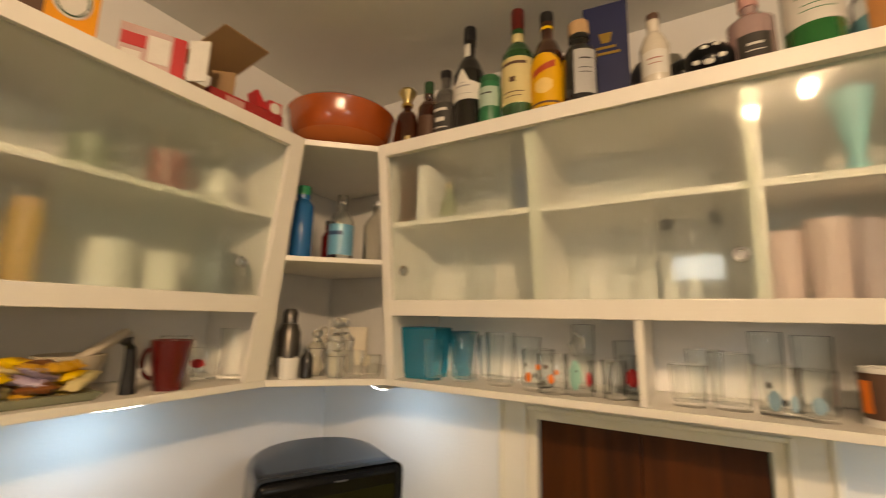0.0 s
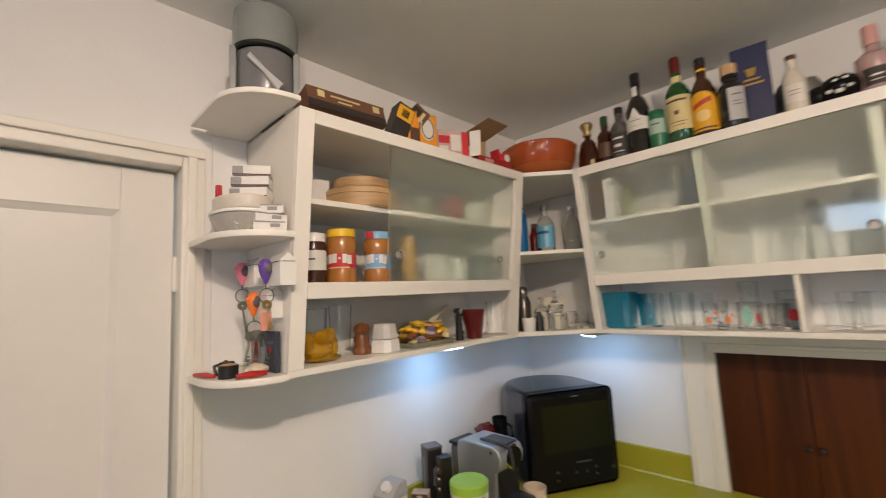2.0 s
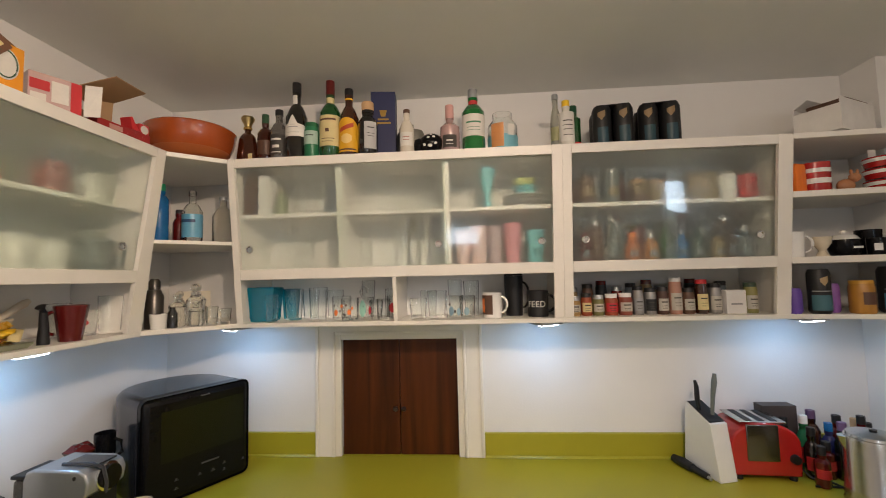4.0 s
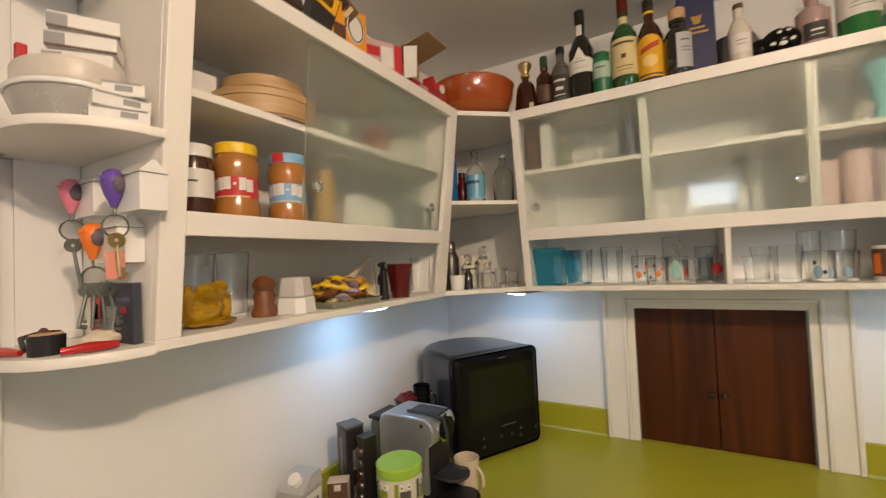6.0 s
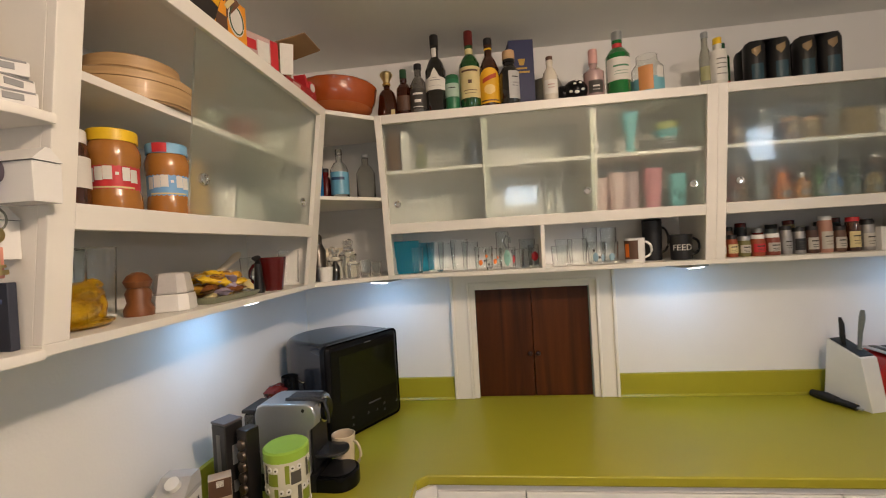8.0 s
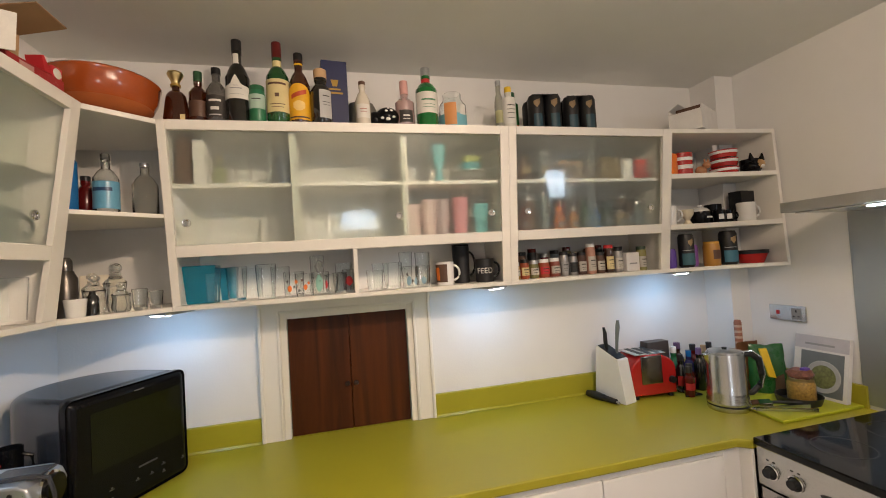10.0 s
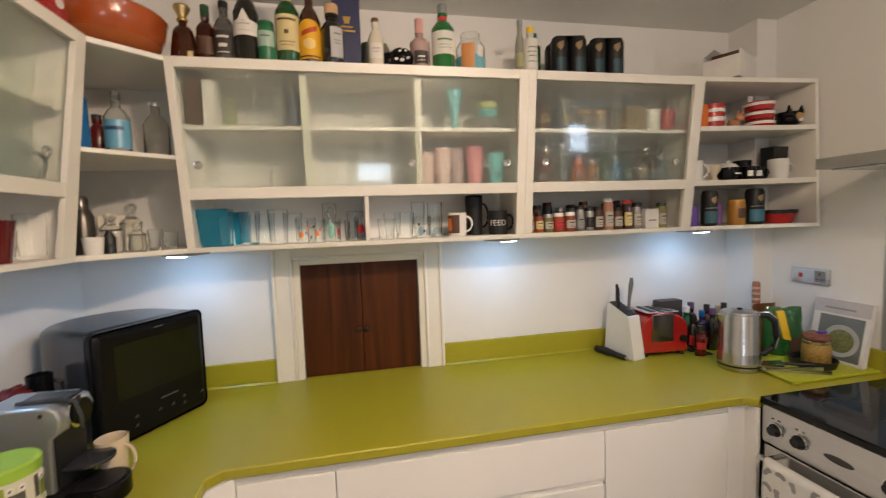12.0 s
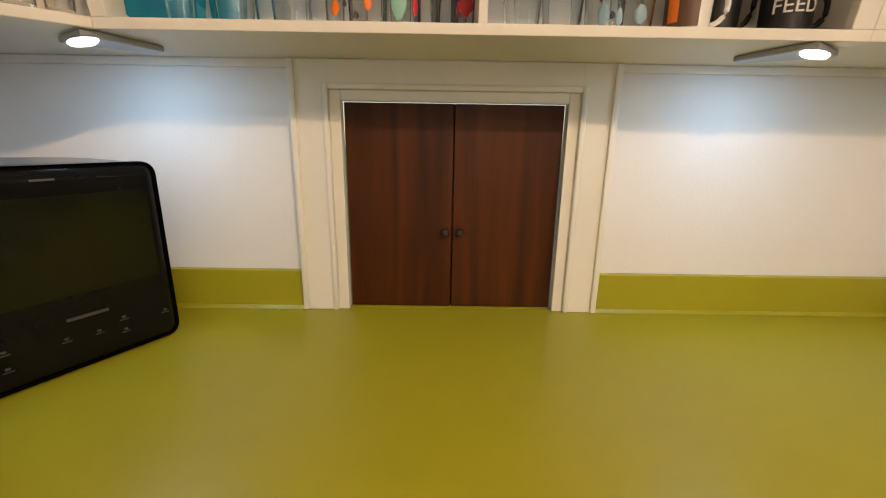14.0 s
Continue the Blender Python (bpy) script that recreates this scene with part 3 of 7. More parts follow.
# open unit at the far end, its front swung out towards the room
R0, R1, RYF = 2.3845, 2.885, -0.345
def right_poly(z, f=0.0):
    return [(R0, -0.003), (2.807, -0.003), (2.807, -0.153), (R1, -0.153), (R1, RYF + 0.035 * (z - ZT) + f), (R0, -D(z) + f)]

ru = thing("open_shelf_unit", 0, 0, 0, 0, "open cream painted shelf unit at the end of the cabinets", "shelf unit", "cream wall cabinets")
for nm, z0, z1 in (("top_board", ZT - 0.018, ZT), ("shelf", 1.852, 1.872), ("shelf", 1.634, 1.656), ("bottom_board", ZB, ZB + 0.016)):
    board_poly(nm, right_poly(z0), z0, z1, ru, right_poly(z1))
def rside(x0, x1):
    z0, z1 = ZB, ZT
    return hexa(B(), [(x0, -0.153, z0), (x1, -0.153, z0), (x1, RYF + 0.035 * (z0 - ZT), z0), (x0, RYF + 0.035 * (z0 - ZT), z0)],
                [(x0, -0.153, z1), (x1, -0.153, z1), (x1, RYF, z1), (x0, RYF, z1)], 0.001)
part("side_panel", rside(R1 + 0.0005, R1 + 0.018), CAB, ru)
part("back_lining", box(B(), R0 + 0.001, 2.806, -0.012, -0.004, ZB + 0.017, ZT - 0.019), CABIN, ru)

# rounded shelves at the door end
E0, E1 = -1.322, -1.467
eu = thing("rounded_end_shelves", 0, 0, 0, 0, "cream painted rounded end shelves on the cabinet side", "shelf unit", "cream wall cabinets")
def round_poly(d, y1=E1, r=0.12):
    pts = [(0.003, E0 - 0.001), (d, E0 - 0.001)]
    n = 10
    for i in range(n + 1):
        a = radians(90 * i / n)
        pts.append((d - r + r * math.cos(a) if d > r else d * math.cos(a), y1 + r - r * math.sin(a)))
    return pts + [(0.030, y1), (0.030, -1.424), (0.003, -1.424)]
for nm, z0, z1, d in (("top_board", 2.066, 2.0785, 0.325), ("shelf", 1.762, 1.776, 0.290), ("bottom_board", 1.447, 1.462, 0.250)):
    part(nm, prism(B(), round_poly(d), z0, z1, 0.002, 2), CAB, eu)
part("back_lining", box(B(), 0.003, 0.008, -1.41, E0 - 0.002, 1.463, 2.0655), WALL, eu)

# ---- lamps ----
def led(x, y, rz, target):
    t = thing("under_cabinet_light", x, y, ZB - 0.0005, rz, "silver wedge-shaped cabinet light, switched on", "cabinet light", "lights under the cabinets")
    part("housing", prism(B(), [(-0.050, -0.026), (0.050, -0.026), (0.050, 0.004), (0.014, 0.105), (-0.014, 0.105), (-0.050, 0.004)], -0.011, 0.0, 0.003, 2), SILVER, t)
    bm = lathe(B(), [(0.0, -0.0150), (0.038, -0.0145), (0.044, -0.011), (0.0, -0.011)], 28)
    bmesh.ops.scale(bm, verts=bm.verts[:], vec=(1.12, 0.36, 1))
    bmesh.ops.translate(bm, verts=bm.verts[:], vec=(0, -0.009, 0))
    part("lens", bm, LENS, t, "glowing white oval lens")
    lamp("led_lamp", "AREA", (x, y, ZB - 0.026), target, LED_W, COOL, 0.05)

for x, y, rz in ((0.150, -0.70, 90), (0.408, -0.198, -35), (1.585, -0.195, 35), (2.48, -0.19, 12)):
    led(x, y, rz, (x - (0.10 if x < 0.2 else 0), y + (0.0 if x < 0.2 else 0.09), 1.0))

for sx, sy in SPOTS:
    d = thing("ceiling_spotlight", sx, sy, CEIL, 0, "round white ceiling spotlight, switched on", "spotlight", "ceiling spotlights")
    part("bezel", lathe(B(), [(0.026, -0.030), (0.030, -0.032), (0.034, -0.028), (0.040, 0.0)], 28), WHITE, d)
    part("bulb", lathe(B(), [(0.0, -0.031), (0.020, -0.030), (0.026, -0.028)], 24), BULB, d)

battens = thing("trim_batten", 0, 0, 0, 0, "thin cream batten along the wall under the cabinets", "trim", "", "structure")
for a, b in ((0.014, 0.663), (1.353, 2.806)):
    part("batten", box(B(), a, b, -0.013, -0.0008, ZB - 0.017, ZB - 0.0005, 0.0015), CAB, battens)

# ---- makers of small things ----
S1, S2, S3, S4 = ZB + 0.016, ZM1 - 0.002, 1.865, ZT


def noshadow(ob):
    ob.visible_shadow = False
    return ob


def arc(r, z0, z1, face=-90, span=150, seg=16):
    """A thin curved label on a round body."""
    return lathe(B(), [(r + 0.0005, z0), (r + 0.0005, z1)], seg, face - span / 2, face + span / 2)


def shaped_label(r, low, high, face=-90, span=150, seg=20):
    """A thin curved label whose lower and upper edges follow functions of -1 to 1 across it."""
    bm = B()
    cols = []
    for i in range(seg + 1):
        u = 2 * i / seg - 1
        a = radians(face + u * span / 2)
        cols.append([bm.verts.new(((r + 0.0012) * math.cos(a), (r + 0.0012) * math.sin(a), z)) for z in (low(u), high(u))])
    for c, d in zip(cols, cols[1:]):
        bm.faces.new((c[0], d[0], d[1], c[1]))
    return bm


def prints(r, rows, face=-90):
    """Bars of print: rows of (z, height, span)."""
    bm = B()
    for z, h, span in rows:
        lathe(bm, [(r + 0.0011, z + h * 0.2), (r + 0.0011, z + h * 0.8)], 8, face - span * 0.38, face + span * 0.38)
    return bm


def bottle(name, x, y, z, r, h, sh, neck, mat, label, cap=None, band=None, rows=(), neckband=None, group="bottles on the cabinets", face=-90, ink=None, flat=1.0, capr=1.12):
    """A bottle: radius, height, shoulder height, neck radius; cap (material, length); band (z0, z1, material, span)."""
    t = thing(name, x, y, z, 0, label, "bottle", group)
    cl = cap[1] if cap else 0.0
    if "on the cabinets" in group:
        h *= 0.965
    rise = min(0.55 * (h - sh - cl), 0.075)
    prof = [(0, 0), (r * 0.88, 0), (r, 0.006), (r, sh)]
    for k in (0.2, 0.4, 0.6, 0.8, 1.0):
        prof.append((neck + (r - neck) * (1 - k) ** 0.62 if k < 1 else neck, sh + rise * k ** 1.2))
    if mat.node_tree.nodes["Principled BSDF"].inputs["Transmission Weight"].default_value > 0.45:
        hollow = [(max(a - 0.0025, 0.003), max(b, 0.006)) for a, b in prof[2:]]
        prof += [(neck, h - cl - 0.001)] + [(neck - 0.0025, h - cl - 0.001)] + hollow[::-1] + [(0, 0.006)]
    else:
        prof += [(neck, h - cl - 0.012), (neck * 1.12, h - cl - 0.010), (neck * 1.12, h - cl), (0, h - cl)]
    bm = lathe(B(), prof, 28)
    if flat != 1.0:
        bmesh.ops.scale(bm, verts=bm.verts[:], vec=(1, flat, 1))
    part("body", bm, mat, t).visible_shadow = "clear" not in mat.name
    if cap:
        part("cap", lathe(B(), [(0, h), (neck * capr * 0.95, h), (neck * capr, h - 0.002), (neck * capr, h - cl), (0, h - cl)], 20), cap[0], t)
    if band:
        bm = arc(r, band[0], band[1], face, band[3])
        if flat != 1.0:
            bmesh.ops.scale(bm, verts=bm.verts[:], vec=(1, flat, 1))
        lb = part("paper_label", bm, band[2], t)
        if rows:
            for row in rows:
                bm = prints(r, [row], face)
                if flat != 1.0:
                    bmesh.ops.scale(bm, verts=bm.verts[:], vec=(1, flat, 1))
                part("print", bm, ink or INK, lb)
    if neckband:
        part("neck_band", arc(neck, neckband[0], neckband[1], face, 200), neckband[2], t)
    return t


def jar(name, x, y, z, r, h, mat, lid, label, category="jar", group="", band=None, lidh=0.016, waist=1.0, rows=(), face=-90, ink=None):
    t = thing(name, x, y, z, 0, label, category, group)
    b = h - lidh
    if waist != 1.0:
        prof = [(0, 0), (r * 0.92, 0), (r, 0.006), (r * 0.97, b * 0.24), (r * waist, b * 0.36), (r * waist, b * 0.60), (r * 0.97, b * 0.70), (r, b * 0.86), (r * 0.86, b), (0, b)]
    else:
        prof = [(0, 0), (r * 0.93, 0), (r, 0.005), (r, b * 0.86), (r * 0.90, b), (0, b)]
    part("body", lathe(B(), prof, 26), mat, t)
    if lid:
        part("lid", lathe(B(), [(0, b), (r * 0.92, b), (r * 0.92, h - 0.002), (r * 0.88, h), (0, h)], 26), lid, t)
    if band:
        lb = part("paper_label", arc(r * (waist if waist != 1 else 1) + 0.0006, band[0], band[1], face, band[3]), band[2], t)
        if rows:
            for row in rows:
                part("print", prints(r * (waist if waist != 1 else 1) + 0.0006, [row], face), ink or INK, lb)
    return t


def cup_profile(r0, r1, h, wall=0.003, floor=0.006):
    return [(0, 0), (r0, 0), (r0 + (r1 - r0) * 0.06, h * 0.05), (r1, h), (r1 - wall * 0.5, h + 0.001), (r1 - wall, h), (max(r0 - wall, 0.004), floor), (0, floor)]


def glass(x, y, z, r0, r1, h, label="clear glass tumbler on the cabinet shelf", name="drinking_glass", mat=None, group="drinking glasses", deco=()):
    t = thing(name, x, y, z, 0, label, "glass", group)
    noshadow(part("bowl", lathe(B(), cup_profile(r0, r1, h, 0.0022, 0.009), 24), mat or GLASS, t))
    for dz, dh, a, span, m in deco:
        k = (dz + dh / 2) / h
        rr = r0 + (r1 - r0) * k
        mo = part("motif", blob(B(), (0, 0, 0), (rr * radians(span) / 2, 0.0018, dh / 2), 14, 8, 0.35), m, t)
        mo.matrix_local = pose((rr + 0.0006) * math.cos(radians(a)), (rr + 0.0006) * math.sin(radians(a)), dz + dh / 2, 0, 0, a + 90)
    return t


def stem_glass(x, y, z, r, h, label):
    return glass(x, y, z, r * 0.74, r * 0.92, h, label)


def mug(name, x, y, z, r, h, mat, label, turn=0, taper=0.94, inner=None, group="mugs", hr=0.6):
    t = thing(name, x, y, z, turn, label, "mug", group)
    part("bowl", lathe(B(), cup_profile(r * taper, r, h, 0.004, 0.007), 28), mat, t)
    pts = [(r * 0.93 + hr * r * math.sin(a) * 1.1, 0, h * 0.52 + h * 0.32 * math.cos(a)) for a in [math.pi * i / 10 for i in range(11)]]
    part("handle", tube(B(), pts, r * 0.12, 8), inner or mat, t)
    return t


def carton(name, x, y, z, w, d, h, mat, label, rz=0, category="box", group="", tilt=0, faces=(), bev=0.0012):
    """A card box with printed panels: faces of (name, x0, x1, z0, z1, material) on its front."""
    t = thing(name, x, y, z, rz, label, category, group)
    if tilt:
        t.matrix_world = pose(x, y, z, 0, tilt, rz)
    part("body", box(B(), -w / 2, w / 2, -d / 2, d / 2, 0, h, bev), mat, t)
    for nm, a, b, c, e, m in faces:
        part(nm, box(B(), a, b, -d / 2 - 0.0012, -d / 2 + 0.0005, c, e), m, t)
    return t


# ---- bottles along the top of the back cabinets ----
t = thing("decanter_bottle", 0.49, -0.245, S4, 0, "squat amber cognac bottle with a gold stopper", "bottle", "bottles on the cabinets")
bm = lathe(B(), [(0, 0), (0.040, 0), (0.0425, 0.006), (0.041, 0.02), (0.034, 0.075), (0.030, 0.100), (0.022, 0.113), (0.012, 0.118), (0.011, 0.132), (0, 0.132)], 32)
bmesh.ops.scale(bm, verts=bm.verts[:], vec=(1, 0.8, 1))
part("body", bm, AMBER, t)
part("collar", lathe(B(), [(0.0, 0.1322), (0.015, 0.1322), (0.016, 0.138), (0.013, 0.142), (0.0, 0.142)], 24), GOLD, t)
part("stopper", lathe(B(), [(0.0, 0.1422), (0.012, 0.1422), (0.014, 0.152), (0.022, 0.166), (0.0245, 0.174), (0.021, 0.181), (0.0, 0.184)], 24), BRASS, t, "flared gold stopper")
part("paper_label", box(B(), 0.020, 0.034, -0.034, -0.030, 0.004, 0.030), LABEL, t)
bottle("spirit_bottle", 0.554, -0.235, S4, 0.029, 0.197, 0.115, 0.012, AMBER, "small amber spirit bottle with a dark green cap", (C("bottle_green", (0.02, 0.07, 0.03), 0.35), 0.035), (0.03, 0.085, BROWN, 150))
bottle("spirit_bottle", 0.613, -0.245, S4, 0.032, 0.208, 0.120, 0.013, C("grey_clear_glass", (0.16, 0.15, 0.14), 0.08, coat=1, trans=0.5), "square-shouldered spirit bottle with black label", (BLACKM, 0.022),
       (0.025, 0.10, INK, 160), ((0.075, 0.012, 90), (0.045, 0.018, 60), (0.03, 0.005, 90)), ink=LABELW)
bottle("port_bottle", 0.681, -0.245, S4, 0.040, 0.312, 0.165, 0.0145, DKGLASS, "tall black port bottle with a white label", (BLACKM, 0.040))
port = bpy.data.objects["port_bottle"]
lb = part("paper_label", shaped_label(0.040, lambda u: 0.086, lambda u: 0.128 + 0.030 * max(1 - abs(u) * 3.2, 0) ** 0.8 + 0.010 * (1 - abs(u))), LABELW, port, "white label with a peaked top")
part("print", prints(0.0408, ((0.118, 0.006, 70), (0.128, 0.003, 30), (0.100, 0.002, 90))), GREYP, lb)
part("neck_strip", shaped_label(0.0146, lambda u: 0.205, lambda u: 0.272 + 0.012 * (1 - u * u), -95, 70, 6), LABELW, port, "white paper strip down the neck")
t = jar("gift_tin", 0.742, -0.255, S4, 0.027, 0.138, C("green_tin", (0.02, 0.16, 0.07), 0.35), C("green_tin_lid", (0.02, 0.12, 0.05), 0.35), "small green cylindrical tin", "tin", "", (0.055, 0.105, C("pale_green_label", (0.35, 0.48, 0.40), 0.5), 140), rows=((0.085, 0.006, 80),))
bottle("whiskey_bottle", 0.81, -0.245, S4, 0.039, 0.312, 0.175, 0.0145, GRGLASS, "green whiskey bottle with a cream label and red cap", (C("red_capsule", (0.11, 0.010, 0.008), 0.35), 0.055),
       (0.045, 0.160, LABEL, 160), ((0.138, 0.012, 125), (0.092, 0.022, 26), (0.070, 0.004, 100), (0.060, 0.003, 80)), neckband=(0.205, 0.245, LABEL), ink=BROWN)
bottle("liqueur_bottle", 0.881, -0.245, S4, 0.037, 0.276, 0.150, 0.014, BRGLASS, "brown liqueur bottle with an orange-yellow label", (BLACKM, 0.026), neckband=(0.222, 0.236, YELLOW))
lq = bpy.data.objects["liqueur_bottle"]
lb = part("paper_label", shaped_label(0.037, lambda u: 0.020, lambda u: 0.095 + 0.052 * math.sqrt(max(1 - u * u, 0)), -90, 150, 28), LABELY, lq, "arched orange-yellow label")
part("print", shaped_label(0.0378, lambda u: 0.102 + 0.010 * u, lambda u: 0.118 + 0.010 * u, -90, 80, 10), C("red_print", (0.45, 0.06, 0.02), 0.5), lb)
part("print", shaped_label(0.0378, lambda u: 0.062 - 0.012 * (1 - u * u), lambda u: 0.078 + 0.008 * (1 - u * u), -90, 60, 10), C("pale_print", (0.80, 0.56, 0.20), 0.5), lb)
part("print", shaped_label(0.0378, lambda u: 0.026, lambda u: 0.031, -90, 110, 10), BROWN, lb)
bottle("dark_rum_bottle", 0.954, -0.255, S4, 0.037, 0.214, 0.125, 0.020, DKGLASS, "squat black bottle with a cork stopper", (CORK, 0.032), (0.025, 0.125, C("grey_label", (0.42, 0.42, 0.42), 0.5), 75), ((0.100, 0.006, 50), (0.080, 0.003, 55), (0.070, 0.003, 50)), face=-60)
t = carton("bottle_gift_box", 1.0, -0.180, S4, 0.092, 0.085, 0.262, NAVY, "tall navy gift box with gold crest", 6, "gift box")
part("crest", box(B(), -0.020, 0.020, -0.0438, -0.042, 0.152, 0.158), GOLD, t)
part("crest", prism(B(), [(-0.008, -0.0438), (0.008, -0.0438), (0.008, -0.042), (-0.008, -0.042)], 0.166, 0.190, 0, 1, [(-0.014, -0.0438), (0.014, -0.0438), (0.014, -0.042), (-0.014, -0.042)]), GOLD, t)
part("crest", box(B(), -0.028, 0.028, -0.0438, -0.042, 0.138, 0.144), GOLD, t)
t = thing("hip_flask", 1.1, -0.165, S4, 0, "dull round pewter flask behind a white bottle", "flask")
bm = lathe(B(), [(0, 0), (0.05, 0), (0.060, 0.03), (0.062, 0.09), (0.045, 0.125), (0.012, 0.135), (0.011, 0.150), (0, 0.150)], 24)
bmesh.ops.scale(bm, verts=bm.verts[:], vec=(1, 0.5, 1))
part("body", bm, C("pewter", (0.28, 0.27, 0.24), 0.35, metal=0.8), t)
bottle("white_bottle", 1.099, -0.260, S4, 0.027, 0.176, 0.098, 0.011, C("cream_glazed_bottle", (0.62, 0.57, 0.48), 0.25, coat=0.5), "small cream stoneware spirit bottle with a dark cap", (BROWN, 0.014), (0.03, 0.08, LABELW, 110), ((0.06, 0.004, 70), (0.05, 0.003, 60)), ink=C("faint_red_print", (0.35, 0.12, 0.1), 0.6))
t = thing("skull_ornament", 1.173, -0.245, S4, 0, "pair of shiny black rounded skull-like ornaments", "ornament")
part("ornament", blob(blob(B(), (0.014, -0.004, 0.040), (0.046, 0.044, 0.040), 24, 14), (-0.030, 0.006, 0.034), (0.030, 0.034, 0.034), 20, 12), BLACK, t)
for a, z, k in ((-118, 0.030, 0.007), (-92, 0.026, 0.009), (-66, 0.034, 0.007), (-100, 0.056, 0.006), (-74, 0.058, 0.006), (-88, 0.068, 0.005)):
    q = math.sqrt(max(1 - ((z - 0.040) / 0.040) ** 2, 0))
    part("white_spot", blob(B(), (0.014 + 0.046 * q * math.cos(radians(a)), -0.004 + 0.044 * q * math.sin(radians(a)), z), (k, 0.0025, k * 0.7), 10, 6), LABELW, t)
bottle("gin_bottle", 1.255, -0.245, S4, 0.036, 0.190, 0.100, 0.014, C("pink_clear_glass", (0.55, 0.40, 0.38), 0.1, coat=1, trans=0.5), "squat clear gin bottle with a pink stopper", (C("pink_stopper", (0.60, 0.33, 0.30), 0.4), 0.05), (0.02, 0.065, INK, 85), ((0.040, 0.008, 50), (0.03, 0.003, 55)), ink=LABELW)
bottle("gin_bottle", 1.341, -0.245, S4, 0.042, 0.246, 0.150, 0.016, C("bright_green_glass", (0.010, 0.17, 0.035), 0.08, coat=1, trans=0.2), "green gin bottle with a white label and silver cap", (SILVER, 0.032), (0.055, 0.135, LABELW, 150), ((0.100, 0.010, 100), (0.085, 0.003, 80), (0.075, 0.003, 90)), neckband=(0.178, 0.20, LABELR), ink=C("green_print", (0.05, 0.2, 0.1), 0.5))
t = thing("storage_jar", 1.447, -0.225, S4, 0, "glass jar with blue and orange patterned wrap", "jar")
noshadow(part("jar_glass", lathe(B(), [(0, 0), (0.050, 0), (0.054, 0.01), (0.054, 0.10), (0.036, 0.125), (0.036, 0.148), (0.033, 0.148), (0.033, 0.124), (0.051, 0.098), (0.051, 0.006), (0, 0.006)], 26), GLASS, t))
part("wrap", arc(0.0545, 0.004, 0.060, -90, 220), C("blue_wrap", (0.15, 0.38, 0.45), 0.5), t)
part("orange_patch", arc(0.0552, 0.015, 0.10, -115, 50), C("orange_wrap", (0.55, 0.24, 0.08), 0.5), t)
noshadow(part("white_patch", arc(0.0552, 0.055, 0.095, -60, 30), LABELW, t))
bottle("clear_bottle", 1.635, -0.245, S4, 0.019, 0.210, 0.110, 0.010, C("pale_clear_glass", (0.50, 0.50, 0.44), 0.08, coat=1, trans=0.6), "slim clear glass bottle", (SILVER, 0.02), (0.03, 0.08, C("olive_label", (0.30, 0.30, 0.15), 0.5), 150))
bottle("sauce_bottle", 1.669, -0.260, S4, 0.027, 0.178, 0.105, 0.012, C("white_wrapped_bottle", (0.60, 0.58, 0.52), 0.4), "white-wrapped bitters bottle with a yellow cap", (YELLOW, 0.022), (0.02, 0.125, LABELW, 200), ((0.09, 0.006, 90), (0.075, 0.004, 100), (0.06, 0.004, 90), (0.04, 0.004, 100)))
bottle("sauce_bottle", 1.704, -0.210, S4, 0.027, 0.176, 0.12, 0.014, GRGLASS, "green glass sauce bottle with a dark cap", (C("dark_green_cap", (0.01, 0.07, 0.03), 0.4), 0.03), (0.005, 0.03, LABELR, 200))


def bmesh_moved(bm, vec):
    bmesh.ops.translate(bm, verts=bm.verts[:], vec=vec)
    return bm


def can_pack(x, label, n=2):
    t = thing("can_pack", x, -0.205, S4, -8, label, "can pack", "packs of cans")
    for i in range(n):
        for j in range(2):
            cx, cy = -0.036 + 0.072 * i, -0.036 + 0.072 * j
            c = part("can", lathe(B(), [(0, 0), (0.026, 0), (0.033, 0.012), (0.033, 0.135), (0.027, 0.150), (0.025, 0.148), (0, 0.148)], 22, cx=cx, cy=cy), BLACKM, t)
            if j == 0:
                part("emblem", bmesh_moved(shaped_label(0.033, lambda u: 0.094 + 0.016 * abs(u), lambda u: 0.126 + 0.004 * u, -99, 44, 8), (cx, cy, 0)), C("dull_gold", (0.26, 0.17, 0.08), 0.4), c)
                part("blue_band", lathe(B(), [(0.0336, 0.012), (0.0336, 0.07)], 8, -125, -62, cx=cx, cy=cy), C("blue_grey_print", (0.018, 0.055, 0.075), 0.4), c)
    part("carrier", box(B(), -0.055, 0.055, -0.055, 0.055, 0.1505, 0.153, 0.001), BLACKM, t)
    return t


can_pack(1.840, "four-pack of black beer cans with blue print")
can_pack(2.000, "four-pack of black beer cans with blue print")
t = thing("open_carton", 2.575, -0.24, S4, 28, "small open white carton, its flap raised", "box")
for nm, b, m in (("side", (-0.11, 0.11, -0.065, -0.062, 0, 0.105), PAPERW), ("side", (-0.11, 0.11, 0.062, 0.065, 0, 0.105), PAPERW), ("side", (-0.11, -0.107, -0.062, 0.062, 0, 0.085), PAPERW), ("side", (0.107, 0.11, -0.062, 0.062, 0, 0.125), PAPERW), ("base", (-0.107, 0.107, -0.062, 0.062, 0.001, 0.004), PAPERW)):
    part(nm, box(B(), *b), m, t)
part("flap", hexa(B(), [(-0.107, 0.06, 0.106), (0.107, 0.06, 0.106), (0.107, 0.063, 0.106), (-0.107, 0.063, 0.106)], [(-0.09, 0.03, 0.132), (0.107, 0.035, 0.140), (0.107, 0.038, 0.140), (-0.09, 0.033, 0.132)]), PAPERW, t)
